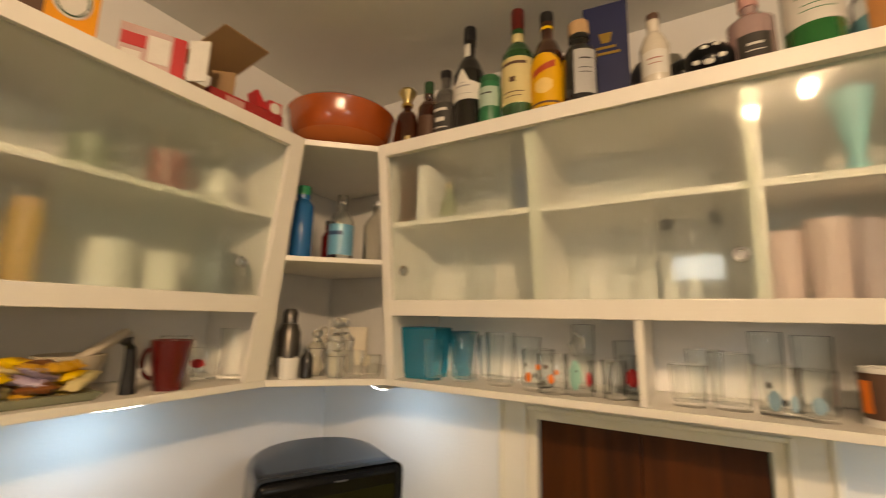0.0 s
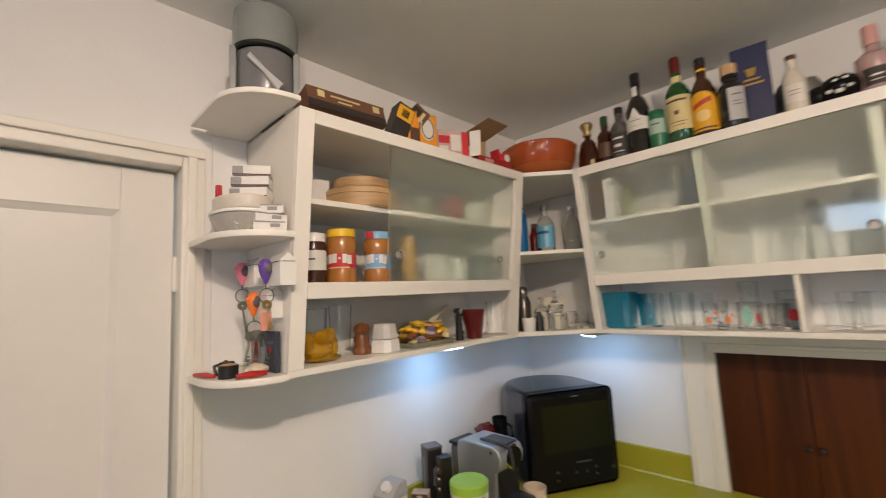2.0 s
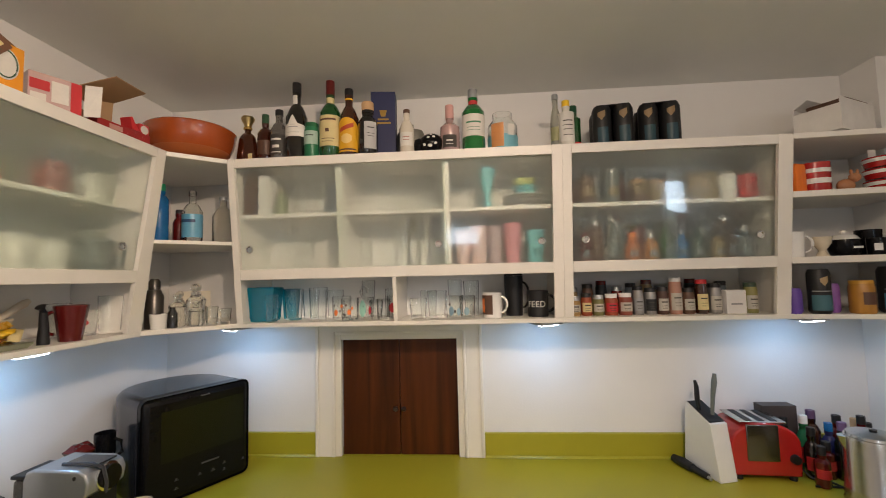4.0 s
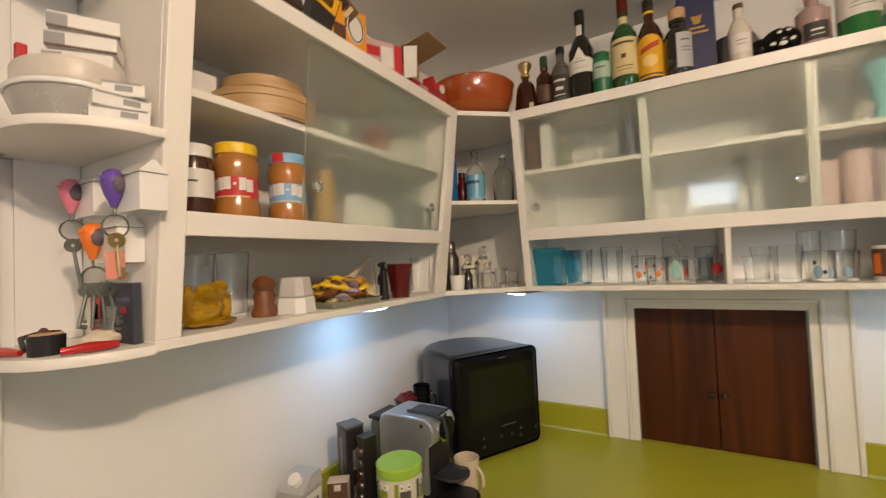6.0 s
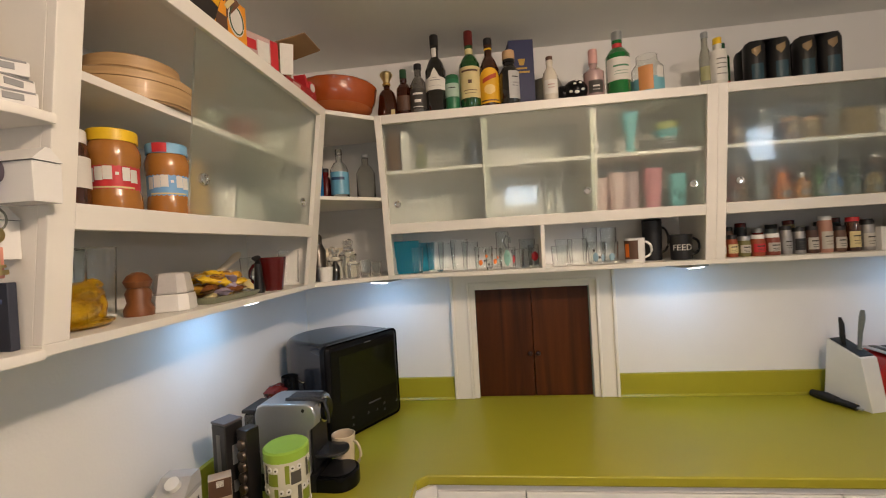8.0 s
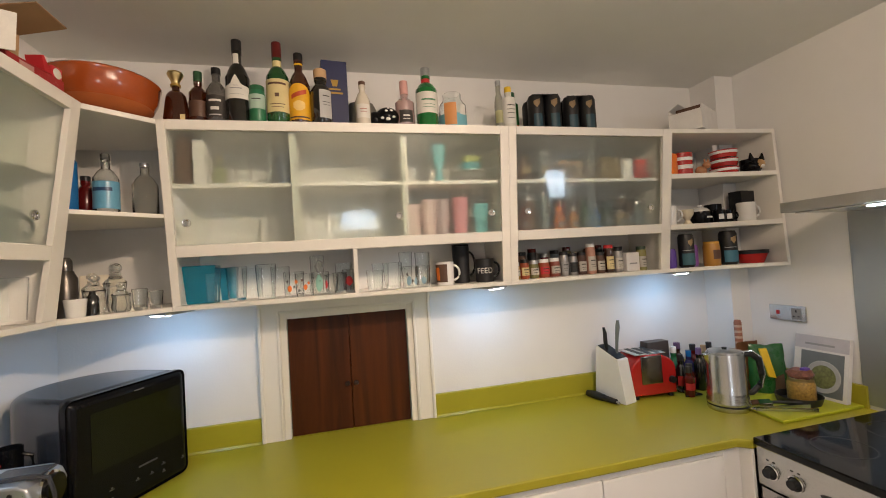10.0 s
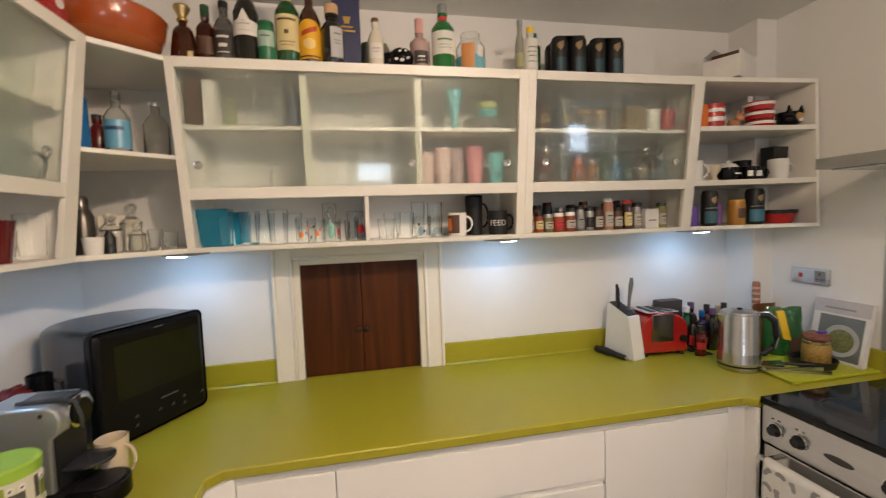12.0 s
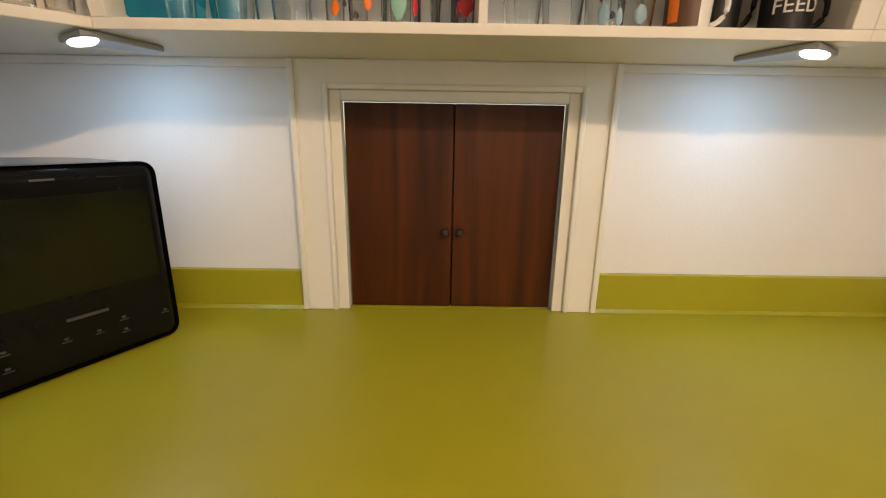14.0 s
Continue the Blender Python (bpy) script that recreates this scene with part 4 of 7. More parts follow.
part("contents", box(B(), -0.05, 0.10, -0.055, 0.055, 0.005, 0.118, 0.004), BROWN, t)

# ---- boxes, bowl and appliance above the side cabinet ----
t = thing("terracotta_bowl", 0.315, -0.312, S4, 0, "wide glazed terracotta cooking bowl, unglazed below", "bowl")
part("bowl", lathe(B(), [(0, 0.0), (0.086, 0.0), (0.112, 0.012), (0.132, 0.036), (0.144, 0.062), (0.150, 0.088), (0.151, 0.106), (0.156, 0.121), (0.151, 0.127), (0.143, 0.121), (0.136, 0.09), (0.104, 0.026), (0, 0.014)], 40), TERRAR, t)
t.scale = (0.95, 0.95, 0.86)
part("glaze", lathe(B(), [(0.1330, 0.036), (0.1452, 0.062), (0.1512, 0.088), (0.1522, 0.106), (0.1572, 0.1215), (0.151, 0.1286), (0.142, 0.122)], 40), TERRA, t, "darker glossy glazed rim")
t = carton("pod_box", 0.215, -1.125, S4, 0.225, 0.075, 0.060, BROWNBX, "long brown coffee pod box with pale print", -90 + 8, "box", "coffee boxes", 0,
       (("side_strip", -0.112, 0.112, 0.0, 0.022, C("near_black_card", (0.03, 0.022, 0.02), 0.5)), ("bars", -0.05, 0.035, 0.042, 0.047, LABEL), ("bars", -0.03, 0.01, 0.030, 0.034, LABEL), ("emblem", -0.085, -0.066, 0.034, 0.053, LABEL), ("emblem", 0.075, 0.095, 0.033, 0.052, LABEL)))
t.matrix_world = pose(0.252, -1.168, S4 + 0.018, -14, 0, 87)
carton("coffee_box", 0.268, -1.012, S4 + 0.008, 0.055, 0.05, 0.105, C("black_card", (0.025, 0.02, 0.018), 0.5), "black and yellow coffee box lying tilted", 80, "box", "coffee boxes", 20, (("yellow_panel", -0.025, 0.025, 0.055, 0.098, LABELY), ("emblem", -0.012, 0.012, 0.064, 0.088, INK)))
carton("coffee_box", 0.250, -0.985, S4 + 0.016, 0.055, 0.06, 0.125, BROWNBX, "brown coffee box leaning on its neighbour", 75, "box", "coffee boxes", 38, (("side_strip", -0.027, 0.0, 0.01, 0.115, C("black_strip_card", (0.02, 0.018, 0.016), 0.5)), ("bars", 0.005, 0.015, 0.08, 0.115, LABEL)))
carton("coffee_box", 0.240, -0.935, S4 + 0.012, 0.050, 0.055, 0.125, BROWNBX, "brown coffee box leaning over", 80, "box", "coffee boxes", 28, (("bars", -0.015, 0.015, 0.085, 0.105, LABEL),))
t = carton("cereal_box", 0.268, -0.921, S4, 0.108, 0.055, 0.105, ORBOX, "orange breakfast biscuit box with a round white badge", 84, "box", "", 0, (("dark_panel", -0.046, -0.012, 0.008, 0.05, BROWN),))
part("badge", prism(B(), [(0.018 + 0.026 * math.cos(a), 0.045 + 0.036 * math.sin(a)) for a in [2 * math.pi * i / 24 for i in range(24)]], 0.0, 0.0015), LABELW, t).matrix_local = pose(0, -0.0276, 0.012, 90)
part("badge_ring", tube(B(), [(0.018 + 0.022 * math.cos(a), -0.0295, 0.057 + 0.031 * math.sin(a)) for a in [2 * math.pi * i / 24 for i in range(24)]], 0.0016, 6, True), C("badge_green", (0.03, 0.08, 0.04), 0.5), t)
t = carton("beer_carton", 0.236, -0.765, S4, 0.105, 0.10, 0.088, C("pale_pink_film", (0.52, 0.36, 0.34), 0.3, coat=0.4), "red and white drinks carton, torn open", 82, "carton", "", 0,
       (("red_panel", 0.030, 0.0525, 0.002, 0.086, LABELR), ("badge", -0.008, 0.026, 0.022, 0.075, LABELW), ("red_print", -0.05, -0.012, 0.045, 0.070, LABELR), ("pale_print", -0.048, -0.018, 0.008, 0.036, LABELW)))
t.matrix_world = pose(0, 0, S4)
for ob in t.children:
    ob.matrix_local = pose(0.238, -0.757, 0, 0, 0, 64)
part("white_flap", hexa(B(), [(0.310, -0.729, 0.004), (0.334, -0.704, 0.010), (0.332, -0.702, 0.010), (0.308, -0.727, 0.004)], [(0.312, -0.729, 0.089), (0.340, -0.706, 0.092), (0.338, -0.704, 0.092), (0.310, -0.727, 0.089)]), LABELW, t)
part("kraft_flap", hexa(B(), [(0.225, -0.712, 0.090), (0.372, -0.700, 0.122), (0.376, -0.602, 0.118), (0.235, -0.610, 0.080)], [(0.225, -0.712, 0.0925), (0.372, -0.700, 0.1245), (0.376, -0.602, 0.1205), (0.235, -0.610, 0.0825)]), KRAFT, t)
part("inner_flap", hexa(B(), [(0.250, -0.650, 0.0), (0.285, -0.618, 0.0), (0.283, -0.616, 0.0), (0.248, -0.648, 0.0)], [(0.252, -0.650, 0.0885), (0.290, -0.618, 0.088), (0.288, -0.616, 0.088), (0.250, -0.648, 0.0885)]), KRAFT, t)
part("carton_side", box(B(), 0.186, 0.189, -0.712, -0.60, 0.001, 0.078), KRAFT, t)
t = carton("snack_box", 0.283, -0.590, S4, 0.170, 0.05, 0.026, C("glossy_red_card", (0.34, 0.03, 0.03), 0.25, coat=0.3), "low glossy red snack box with a white badge", 84, "box", "", 0, (("pale_print", -0.05, -0.01, 0.006, 0.020, C("pink_print", (0.5, 0.25, 0.22), 0.4)),))
part("red_flap", hexa(B(), [(0.020, -0.027, 0.0265), (0.045, -0.027, 0.0265), (0.045, 0.01, 0.0265), (0.020, 0.01, 0.0265)], [(0.012, -0.027, 0.062), (0.018, -0.027, 0.064), (0.018, 0.01, 0.064), (0.012, 0.01, 0.062)]), LABELR, t)
part("badge_panel", box(B(), 0.048, 0.082, -0.024, 0.02, 0.0265, 0.056, 0.003), LABELR, t)
part("badge", lathe(B(), [(0, 0.0015), (0.013, 0.001), (0.0135, 0)], 18), LABELW, t).matrix_local = pose(0.064, -0.0242, 0.038, 90, 0, 0)

t = thing("food_processor", 0.140, -1.335, 2.0785, -12, "grey appliance with a domed lid and clear jug", "appliance")
part("base", lathe(B(), [(0, 0), (0.085, 0), (0.088, 0.01), (0.082, 0.035), (0, 0.035)], 28), C("grey_appliance_plastic", (0.26, 0.28, 0.27), 0.4), t)
part("jug", lathe(B(), [(0.076, 0.036), (0.082, 0.05), (0.082, 0.150), (0.0, 0.150), (0.0, 0.145), (0.078, 0.145), (0.078, 0.05), (0.072, 0.040), (0, 0.040)], 28), C("smoked_grey_jug", (0.17, 0.17, 0.175), 0.2, coat=0.5), t)
for a in (-0.092, 0.074):
    part("frame_post", box(B(), a, a + 0.018, -0.05, 0.05, 0.03, 0.16, 0.004), C("grey_frame_plastic", (0.30, 0.32, 0.31), 0.4), t)
part("band", lathe(B(), [(0.086, 0.152), (0.093, 0.154), (0.093, 0.162), (0.086, 0.164)], 28), BLACKM, t)
part("lid", lathe(B(), [(0.088, 0.1645), (0.090, 0.235), (0.086, 0.258), (0.060, 0.272), (0, 0.276)], 28), C("grey_lid_plastic", (0.24, 0.26, 0.25), 0.35, coat=0.2), t)
part("scoop", tube(B(), [(-0.04, -0.083, 0.125), (0.0, -0.087, 0.09), (0.04, -0.083, 0.055)], [0.008, 0.006, 0.014], 8), C("pale_plastic", (0.5, 0.5, 0.5), 0.4), t)

t.matrix_world = pose(0.140, -1.325, 2.0785, 0, 0, 66) @ Matrix.Diagonal((0.88, 0.88, 1.08, 1))

# ---- open shelf of the side cabinet ----
stem_glass(0.15, -1.205, S1, 0.034, 0.132, "clear tall glass beside a yellow ornament")
stem_glass(0.10, -1.100, S1, 0.036, 0.138, "clear tall glass at the back of the shelf")
glass(0.08, -1.235, S1, 0.03, 0.038, 0.12, "clear tall glass at the back of the shelf")
YG = C("yellow_glass", (0.86, 0.50, 0.01), 0.10, coat=0.5, trans=0.75)
t = thing("yellow_glass_figure", 0.170, -1.198, S1, 12, "translucent yellow glass figurine", "ornament")
bm = blob(B(), (0, -0.010, 0.030), (0.026, 0.040, 0.030), 20, 14, 0.25)
blob(bm, (0.004, 0.002, 0.058), (0.022, 0.030, 0.020), 18, 12, 0.3)
blob(bm, (0.0, 0.036, 0.034), (0.014, 0.014, 0.034), 16, 12, 0.25)
blob(bm, (0.0, 0.028, 0.070), (0.012, 0.018, 0.012), 14, 10, 0.3)
blob(bm, (0.006, -0.044, 0.052), (0.010, 0.010, 0.026), 14, 10, 0.2)
part("figure", bm, YG, t)
part("foot", blob(B(), (0.004, 0.006, 0.008), (0.030, 0.050, 0.009), 18, 10, 0.2), YG, t)
t = thing("pepper_mill", 0.150, -1.062, S1, 0, "turned wooden pepper mill", "mill")
part("mill_body", lathe(B(), [(0, 0), (0.026, 0), (0.027, 0.012), (0.020, 0.026), (0.023, 0.045), (0.018, 0.055), (0, 0.055)], 24), TEAK, t)
part("mill_head", lathe(B(), [(0, 0.0555), (0.020, 0.0555), (0.025, 0.068), (0.018, 0.080), (0.008, 0.086), (0, 0.087)], 24), TEAK, t)
t = thing("salt_cellar", 0.180, -1.005, S1, 18, "white tapered plastic storage cup", "salt cellar")
sq = lambda k: [(k * math.cos(radians(a)), k * math.sin(radians(a))) for a in (30, 60, 120, 150, 210, 240, 300, 330)]
part("cup", prism(B(), sq(0.043), 0.0, 0.036, 0.003, 2, sq(0.040)), WHITE, t)
part("lid", prism(B(), sq(0.0385), 0.0365, 0.080, 0.004, 2, sq(0.031)), C("cloudy_white_plastic", (0.66, 0.63, 0.60), 0.3, trans=0.15), t)
t = thing("snack_tray", 0.165, -0.850, S1, 0, "shallow glass dish heaped with wrapped sweets", "dish")
noshadow(part("dish", prism(B(), [(-0.055, -0.085), (0.055, -0.085), (0.055, 0.085), (-0.055, 0.085)], 0, 0.016, 0.004, 2, [(-0.065, -0.095), (0.065, -0.095), (0.065, 0.095), (-0.065, 0.095)]), C("pale_green_dish", (0.30, 0.32, 0.22), 0.2, trans=0.3), t))
def wrapped_bar(w, l, h, seed):
    """A pillow-shaped wrapped bar with crimped, fanned ends."""
    bm = B()
    rings = []
    for i in range(13):
        v = 2 * i / 12 - 1
        end = max(abs(v) - 0.72, 0) / 0.28
        wid = w * (1 - 0.10 * min(end * 2, 1) + 0.16 * max(end - 0.5, 0))
        hei = h * (1 - min(end * 1.6, 0.94)) * (1 + 0.22 * math.sin(v * 9 + seed))
        rings.append([bm.verts.new((wid * math.cos(a), l * v, hei * math.sin(a) + 0.0016 * math.sin(v * 23 + 3 * a + seed))) for a in [2 * math.pi * k / 12 for k in range(12)]])
    for a, b in zip(rings, rings[1:]):
        for k in range(12):
            bm.faces.new((a[k], a[(k + 1) % 12], b[(k + 1) % 12], b[k]))
    bm.faces.new(rings[0][::-1])
    bm.faces.new(rings[-1])
    bmesh.ops.recalc_face_normals(bm, faces=bm.faces[:])
    return bm


rnd = random.Random(4)
GOLDW, LILAC, BISC = C("gold_wrapper", (0.62, 0.33, 0.03), 0.28, coat=0.3), C("lilac_wrapper", (0.42, 0.34, 0.46), 0.3, coat=0.3), C("brown_wrapper", (0.20, 0.07, 0.02), 0.3, coat=0.3)
for i in range(34):
    m = (GOLDW, YELLOW, LABEL, GOLDW, BISC, YELLOW, LILAC, FOIL)[i % 8]
    px, py = rnd.uniform(-0.040, 0.042), rnd.uniform(-0.075, 0.075)
    pz = 0.014 + 0.052 * (i / 33) * (1.15 - abs(py) / 0.12) + rnd.uniform(0, 0.006)
    s = part("wrapped_sweet", wrapped_bar(rnd.uniform(0.012, 0.017), rnd.uniform(0.026, 0.040), rnd.uniform(0.007, 0.010), i), m, t)
    s.matrix_local = pose(px, py, pz, rnd.uniform(-18, 18), rnd.uniform(-18, 18), rnd.uniform(-50, 50) + (90 if i % 3 == 0 else 0))
t = thing("mortar_and_pestle", 0.095, -0.765, S1, 0, "pale stone mortar with its pestle", "mortar")
part("mortar", lathe(B(), [(0, 0), (0.035, 0), (0.036, 0.01), (0.046, 0.03), (0.056, 0.070), (0.052, 0.071), (0.040, 0.03), (0, 0.018)], 28), STONE, t)
part("pestle", tube(B(), [(0.0, -0.02, 0.035), (0.02, 0.04, 0.085), (0.03, 0.07, 0.108), (0.034, 0.08, 0.116)], [0.013, 0.009, 0.011, 0.006], 12), STONE, t)
t = thing("corkscrew", 0.195, -0.705, S1, 0, "black upright bottle opener", "opener")
part("handle", tube(B(), [(0, 0, 0), (0, 0, 0.05), (0.002, -0.004, 0.085), (0.004, -0.014, 0.100)], [0.014, 0.011, 0.009, 0.012], 12), BLACKM, t)
mug("jug_mug", 0.200, -0.635, S1, 0.040, 0.098, DKRED, "dark red flared ceramic mug with a foot", 205, 0.66)
glass(0.13, -0.520, S1, 0.026, 0.034, 0.075, deco=((0.03, 0.02, -60, 60, LABELR),))
glass(0.17, -0.475, S1, 0.028, 0.034, 0.118)
glass(0.09, -0.57, S1, 0.026, 0.032, 0.10)

# ---- jars behind the side cabinet's open half ----
def spread(x, y, r, h, lid, lab, label):
    t = jar("spread_jar", x, y, S2, r, h, PEANUT, lid, label, "jar", "spread jars", (0.034, 0.086, lab, 230), 0.020, 0.90, face=-50)
    for k, half in enumerate((8, 9.5, 10, 4, 9, 10)):
        a = -50 + 20 * (k - 2.5)
        lift = 0.004 * (1 - ((k - 2.5) / 2.5) ** 2)
        part("white_mark", lathe(B(), [(r * 0.90 + 0.0022, 0.050 + lift + 0.008 * (k == 3)), (r * 0.90 + 0.0022, 0.073 + lift - 0.010 * (k == 3))], 4, a - half, a + half), LABELW, t)
    part("pale_arc", lathe(B(), [(r * 0.90 + 0.0020, 0.0395), (r * 0.90 + 0.0020, 0.0425)], 12, -100, 0), LABEL, t)
    return t
spread(0.205, -1.155, 0.040, 0.142, YELLOW, LABELR, "peanut butter jar with yellow lid and red label")
t = spread(0.222, -1.052, 0.039, 0.140, LTBLUE, C("blue_label", (0.16, 0.36, 0.62), 0.5), "peanut butter jar with blue lid and blue label")
part("lid_mark", arc(0.0362, 0.121, 0.139, -70, 40), LABELR, t)
jar("spread_jar", 0.185, -1.225, S2, 0.033, 0.130, CHOC, WHITE, "chocolate spread jar with white lid and label", "jar", "spread jars", (0.035, 0.085, LABELW, 180), 0.022, rows=((0.06, 0.006, 80),), face=-50)
jar("spread_jar", 0.160, -1.105, S2, 0.021, 0.112, CHOC, WHITE, "dark spread jar with a white cap behind others", "jar", "spread jars", (0.022, 0.068, LABELW, 180), 0.022, rows=((0.045, 0.006, 80),), face=-50)
jar("spread_jar", 0.10, -1.260, S2, 0.028, 0.09, CHOC, BLACKM, "small dark jar at the cabinet's end", "jar", "spread jars", None, 0.02)
bottle("oil_bottle", 0.14, -0.940, S2, 0.032, 0.145, 0.10, 0.014, DKGLASS, "dark oil bottle behind frosted glass", (BLACKM, 0.02), (0.02, 0.06, GREYP, 120), group="cabinet bottles")
jar("pasta_jar", 0.14, -0.870, S2, 0.028, 0.150, C("pasta_yellow", (0.42, 0.26, 0.07), 0.4), CORK, "tall jar of pasta behind frosted glass")
jar("flour_jar", 0.14, -0.745, S2, 0.045, 0.098, WHITE, WHITE, "white lidded storage jar behind frosted glass", "jar", "white storage jars")
jar("flour_jar", 0.14, -0.645, S2, 0.040, 0.088, WHITE, WHITE, "white lidded storage jar behind frosted glass", "jar", "white storage jars")
mug("stoneware_mug", 0.175, -0.550, S2, 0.048, 0.098, GREYC, "blue-grey stoneware mug behind the glass", 40)
t = thing("bamboo_steamer", 0.165, -1.060, S3, 0, "stacked round bamboo steamer baskets", "steamer")
part("basket", lathe(B(), [(0, 0), (0.105, 0), (0.106, 0.038), (0.100, 0.0385), (0.099, 0.004), (0, 0.004)], 40), BAMBOO, t)
part("band", lathe(B(), [(0.1062, 0.004), (0.1085, 0.004), (0.1085, 0.014), (0.1062, 0.014)], 40), BAMBOO, t)
part("rim", lathe(B(), [(0.098, 0.0390), (0.1075, 0.0390), (0.1075, 0.052), (0.100, 0.058), (0, 0.060)], 40), BAMBOO, t)
part("lid", lathe(B(), [(0, 0.0605), (0.080, 0.0605), (0.081, 0.088), (0.070, 0.094), (0, 0.097)], 36), BAMBOO, t)
part("lid_band", lathe(B(), [(0.0812, 0.066), (0.083, 0.066), (0.083, 0.076), (0.0812, 0.076)], 36), BAMBOO, t)
glass(0.10, -1.235, S3, 0.03, 0.034, 0.12, "clear tall jar behind the steamer")
carton("tea_box", 0.12, -1.185, S3, 0.06, 0.06, 0.085, PAPERW, "small white carton beside the steamer", 0)
mug("green_mug", 0.14, -0.80, S3, 0.038, 0.085, C("dull_green_glaze", (0.20, 0.24, 0.17), 0.3), "grey-green mug behind frosted glass", 100)
mug("red_mug", 0.15, -0.665, S3, 0.042, 0.098, C("dull_red_glaze", (0.28, 0.06, 0.05), 0.3), "red mug behind frosted glass", 100)
mug("white_mug", 0.15, -0.545, S3, 0.038, 0.092, WHITE, "white mug behind frosted glass", 100)
glass(0.12, -0.905, S3, 0.03, 0.036, 0.10)

# ---- rounded end shelves: boxes, plates, key hooks ----
EZ = 1.7765
t = thing("plastic_tub", 0.180, -1.396, EZ, 0, "stacked clear and white plastic tubs on the rounded shelf", "tub")
noshadow(part("tub", prism(B(), [(0.062 * math.cos(a), 0.052 * math.sin(a)) for a in [2 * math.pi * i / 28 for i in range(28)]], 0, 0.040, 0.003, 2, [(0.082 * math.cos(a), 0.066 * math.sin(a)) for a in [2 * math.pi * i / 28 for i in range(28)]]), C("cloudy_plastic", (0.55, 0.53, 0.49), 0.25, trans=0.35), t))
part("lid", prism(B(), [(0.084 * math.cos(a), 0.068 * math.sin(a)) for a in [2 * math.pi * i / 28 for i in range(28)]], 0.0405, 0.048, 0.002, 2), WHITE, t)
part("upper_tub", prism(B(), [(0.078 * math.cos(a), 0.060 * math.sin(a)) for a in [2 * math.pi * i / 28 for i in range(28)]], 0.0485, 0.082, 0.006, 3), C("warm_white_plastic", (0.62, 0.57, 0.50), 0.35), t)
for i, dz in enumerate((0.083, 0.108, 0.132)):
    carton("white_box", 0.188 + 0.004 * i, -1.378, EZ + dz, 0.080, 0.056, 0.0235, PAPERW, "flat white carton with a dark edge, in a stack", 52 + 5 * i, "box", "stacked white cartons", 0,
           (("edge", -0.040, 0.040, 0.0003, 0.0035, BROWN), ("side", -0.040, -0.018, 0.0035, 0.020, GREYP)))
t = thing("lighter", 0.150, -1.438, EZ + 0.083, 0, "small red upright lighter", "lighter")
part("lighter_body", box(B(), -0.006, 0.006, -0.006, 0.006, 0, 0.034, 0.002), LABELR, t)
for i in range(3):
    carton("white_box", 0.257 - 0.004 * i, -1.365, EZ + 0.0005 + 0.0195 * i, 0.068, 0.034, 0.019, PAPERW, "slim white carton with grey print, in a stack", (66, 84, 58)[i], "box", "slim white cartons", 0,
           (("bars", 0.0, 0.02, 0.006, 0.014, GREYP), ("edge", -0.031, 0.031, 0.0165, 0.0188, GREYP)))

def bird_hook(x, y, z, ring, colour, name, label):
    """A house-shaped key rack with a bird on a ring."""
    h = thing("key_house", x, y, z, 0, "small white house-shaped key holder on the wall", "key holder", "key holders")
    part("house", box(B(), 0.0, 0.066, -0.022, 0.0145, -0.012, 0.040, 0.001), WHITE, h)
    part("roof", prism(B(), [(-0.003, -0.025), (0.069, -0.025), (0.069, 0.0145), (-0.003, 0.0145)], 0.0405, 0.058, 0, 1, [(-0.003, -0.008), (0.069, -0.008), (0.069, -0.002), (-0.003, -0.002)]), WHITE, h)
    b = thing(name, x + 0.010, y - 0.030, z + 0.008, 0, label, "key ring", "bird key rings")
    part("bird", lathe(B(), [(0, -0.014), (0.004, -0.013), (0.006, -0.006), (0.011, 0.004), (0.0145, 0.016), (0.0150, 0.026), (0.012, 0.036), (0.006, 0.041), (0, 0.042)], 18), colour, b)
    part("beak", lathe(B(), [(0, 0.0), (0.004, 0.001), (0, 0.009)], 10), colour, b).matrix_local = pose(0.004, -0.013, 0.026, 70, 0, 0)
    part("wing", blob(B(), (0.010, 0.003, 0.020), (0.007, 0.011, 0.014), 12, 8), C("bird_wing", (0.10, 0.08, 0.10), 0.5), b)
    rz = -0.040
    part("ring", tube(B(), [(0.004, 0.016 * math.cos(a), rz + 0.016 * math.sin(a)) for a in [2 * math.pi * i / 20 for i in range(20)]], 0.0014, 6, True), KEYM, b)
    part("eyelet", tube(B(), [(0.0, 0, -0.012), (0.002, 0, -0.026)], 0.002, 6), KEYM, b)
    return b, rz

def key(parent, dx, dy, z, length, mat, tilt):
    k = part("key", tube(B(), [(0, 0, 0), (0, 0, -length)], 0.0026, 8), mat, parent)
    k.matrix_local = pose(dx, dy, z, tilt, 0, 0)
    part("bow", lathe(B(), [(0.003, -0.002), (0.011, -0.002), (0.011, 0.002), (0.003, 0.002), (0.003, -0.002)], 16), mat, k).matrix_local = pose(0, 0, 0.006, 0, 90, 0)
    part("bit", box(box(B(), -0.001, 0.001, 0.0, 0.010, -length, -length + 0.006), -0.001, 0.001, 0.0, 0.008, -length + 0.009, -length + 0.013), mat, k)
    return k

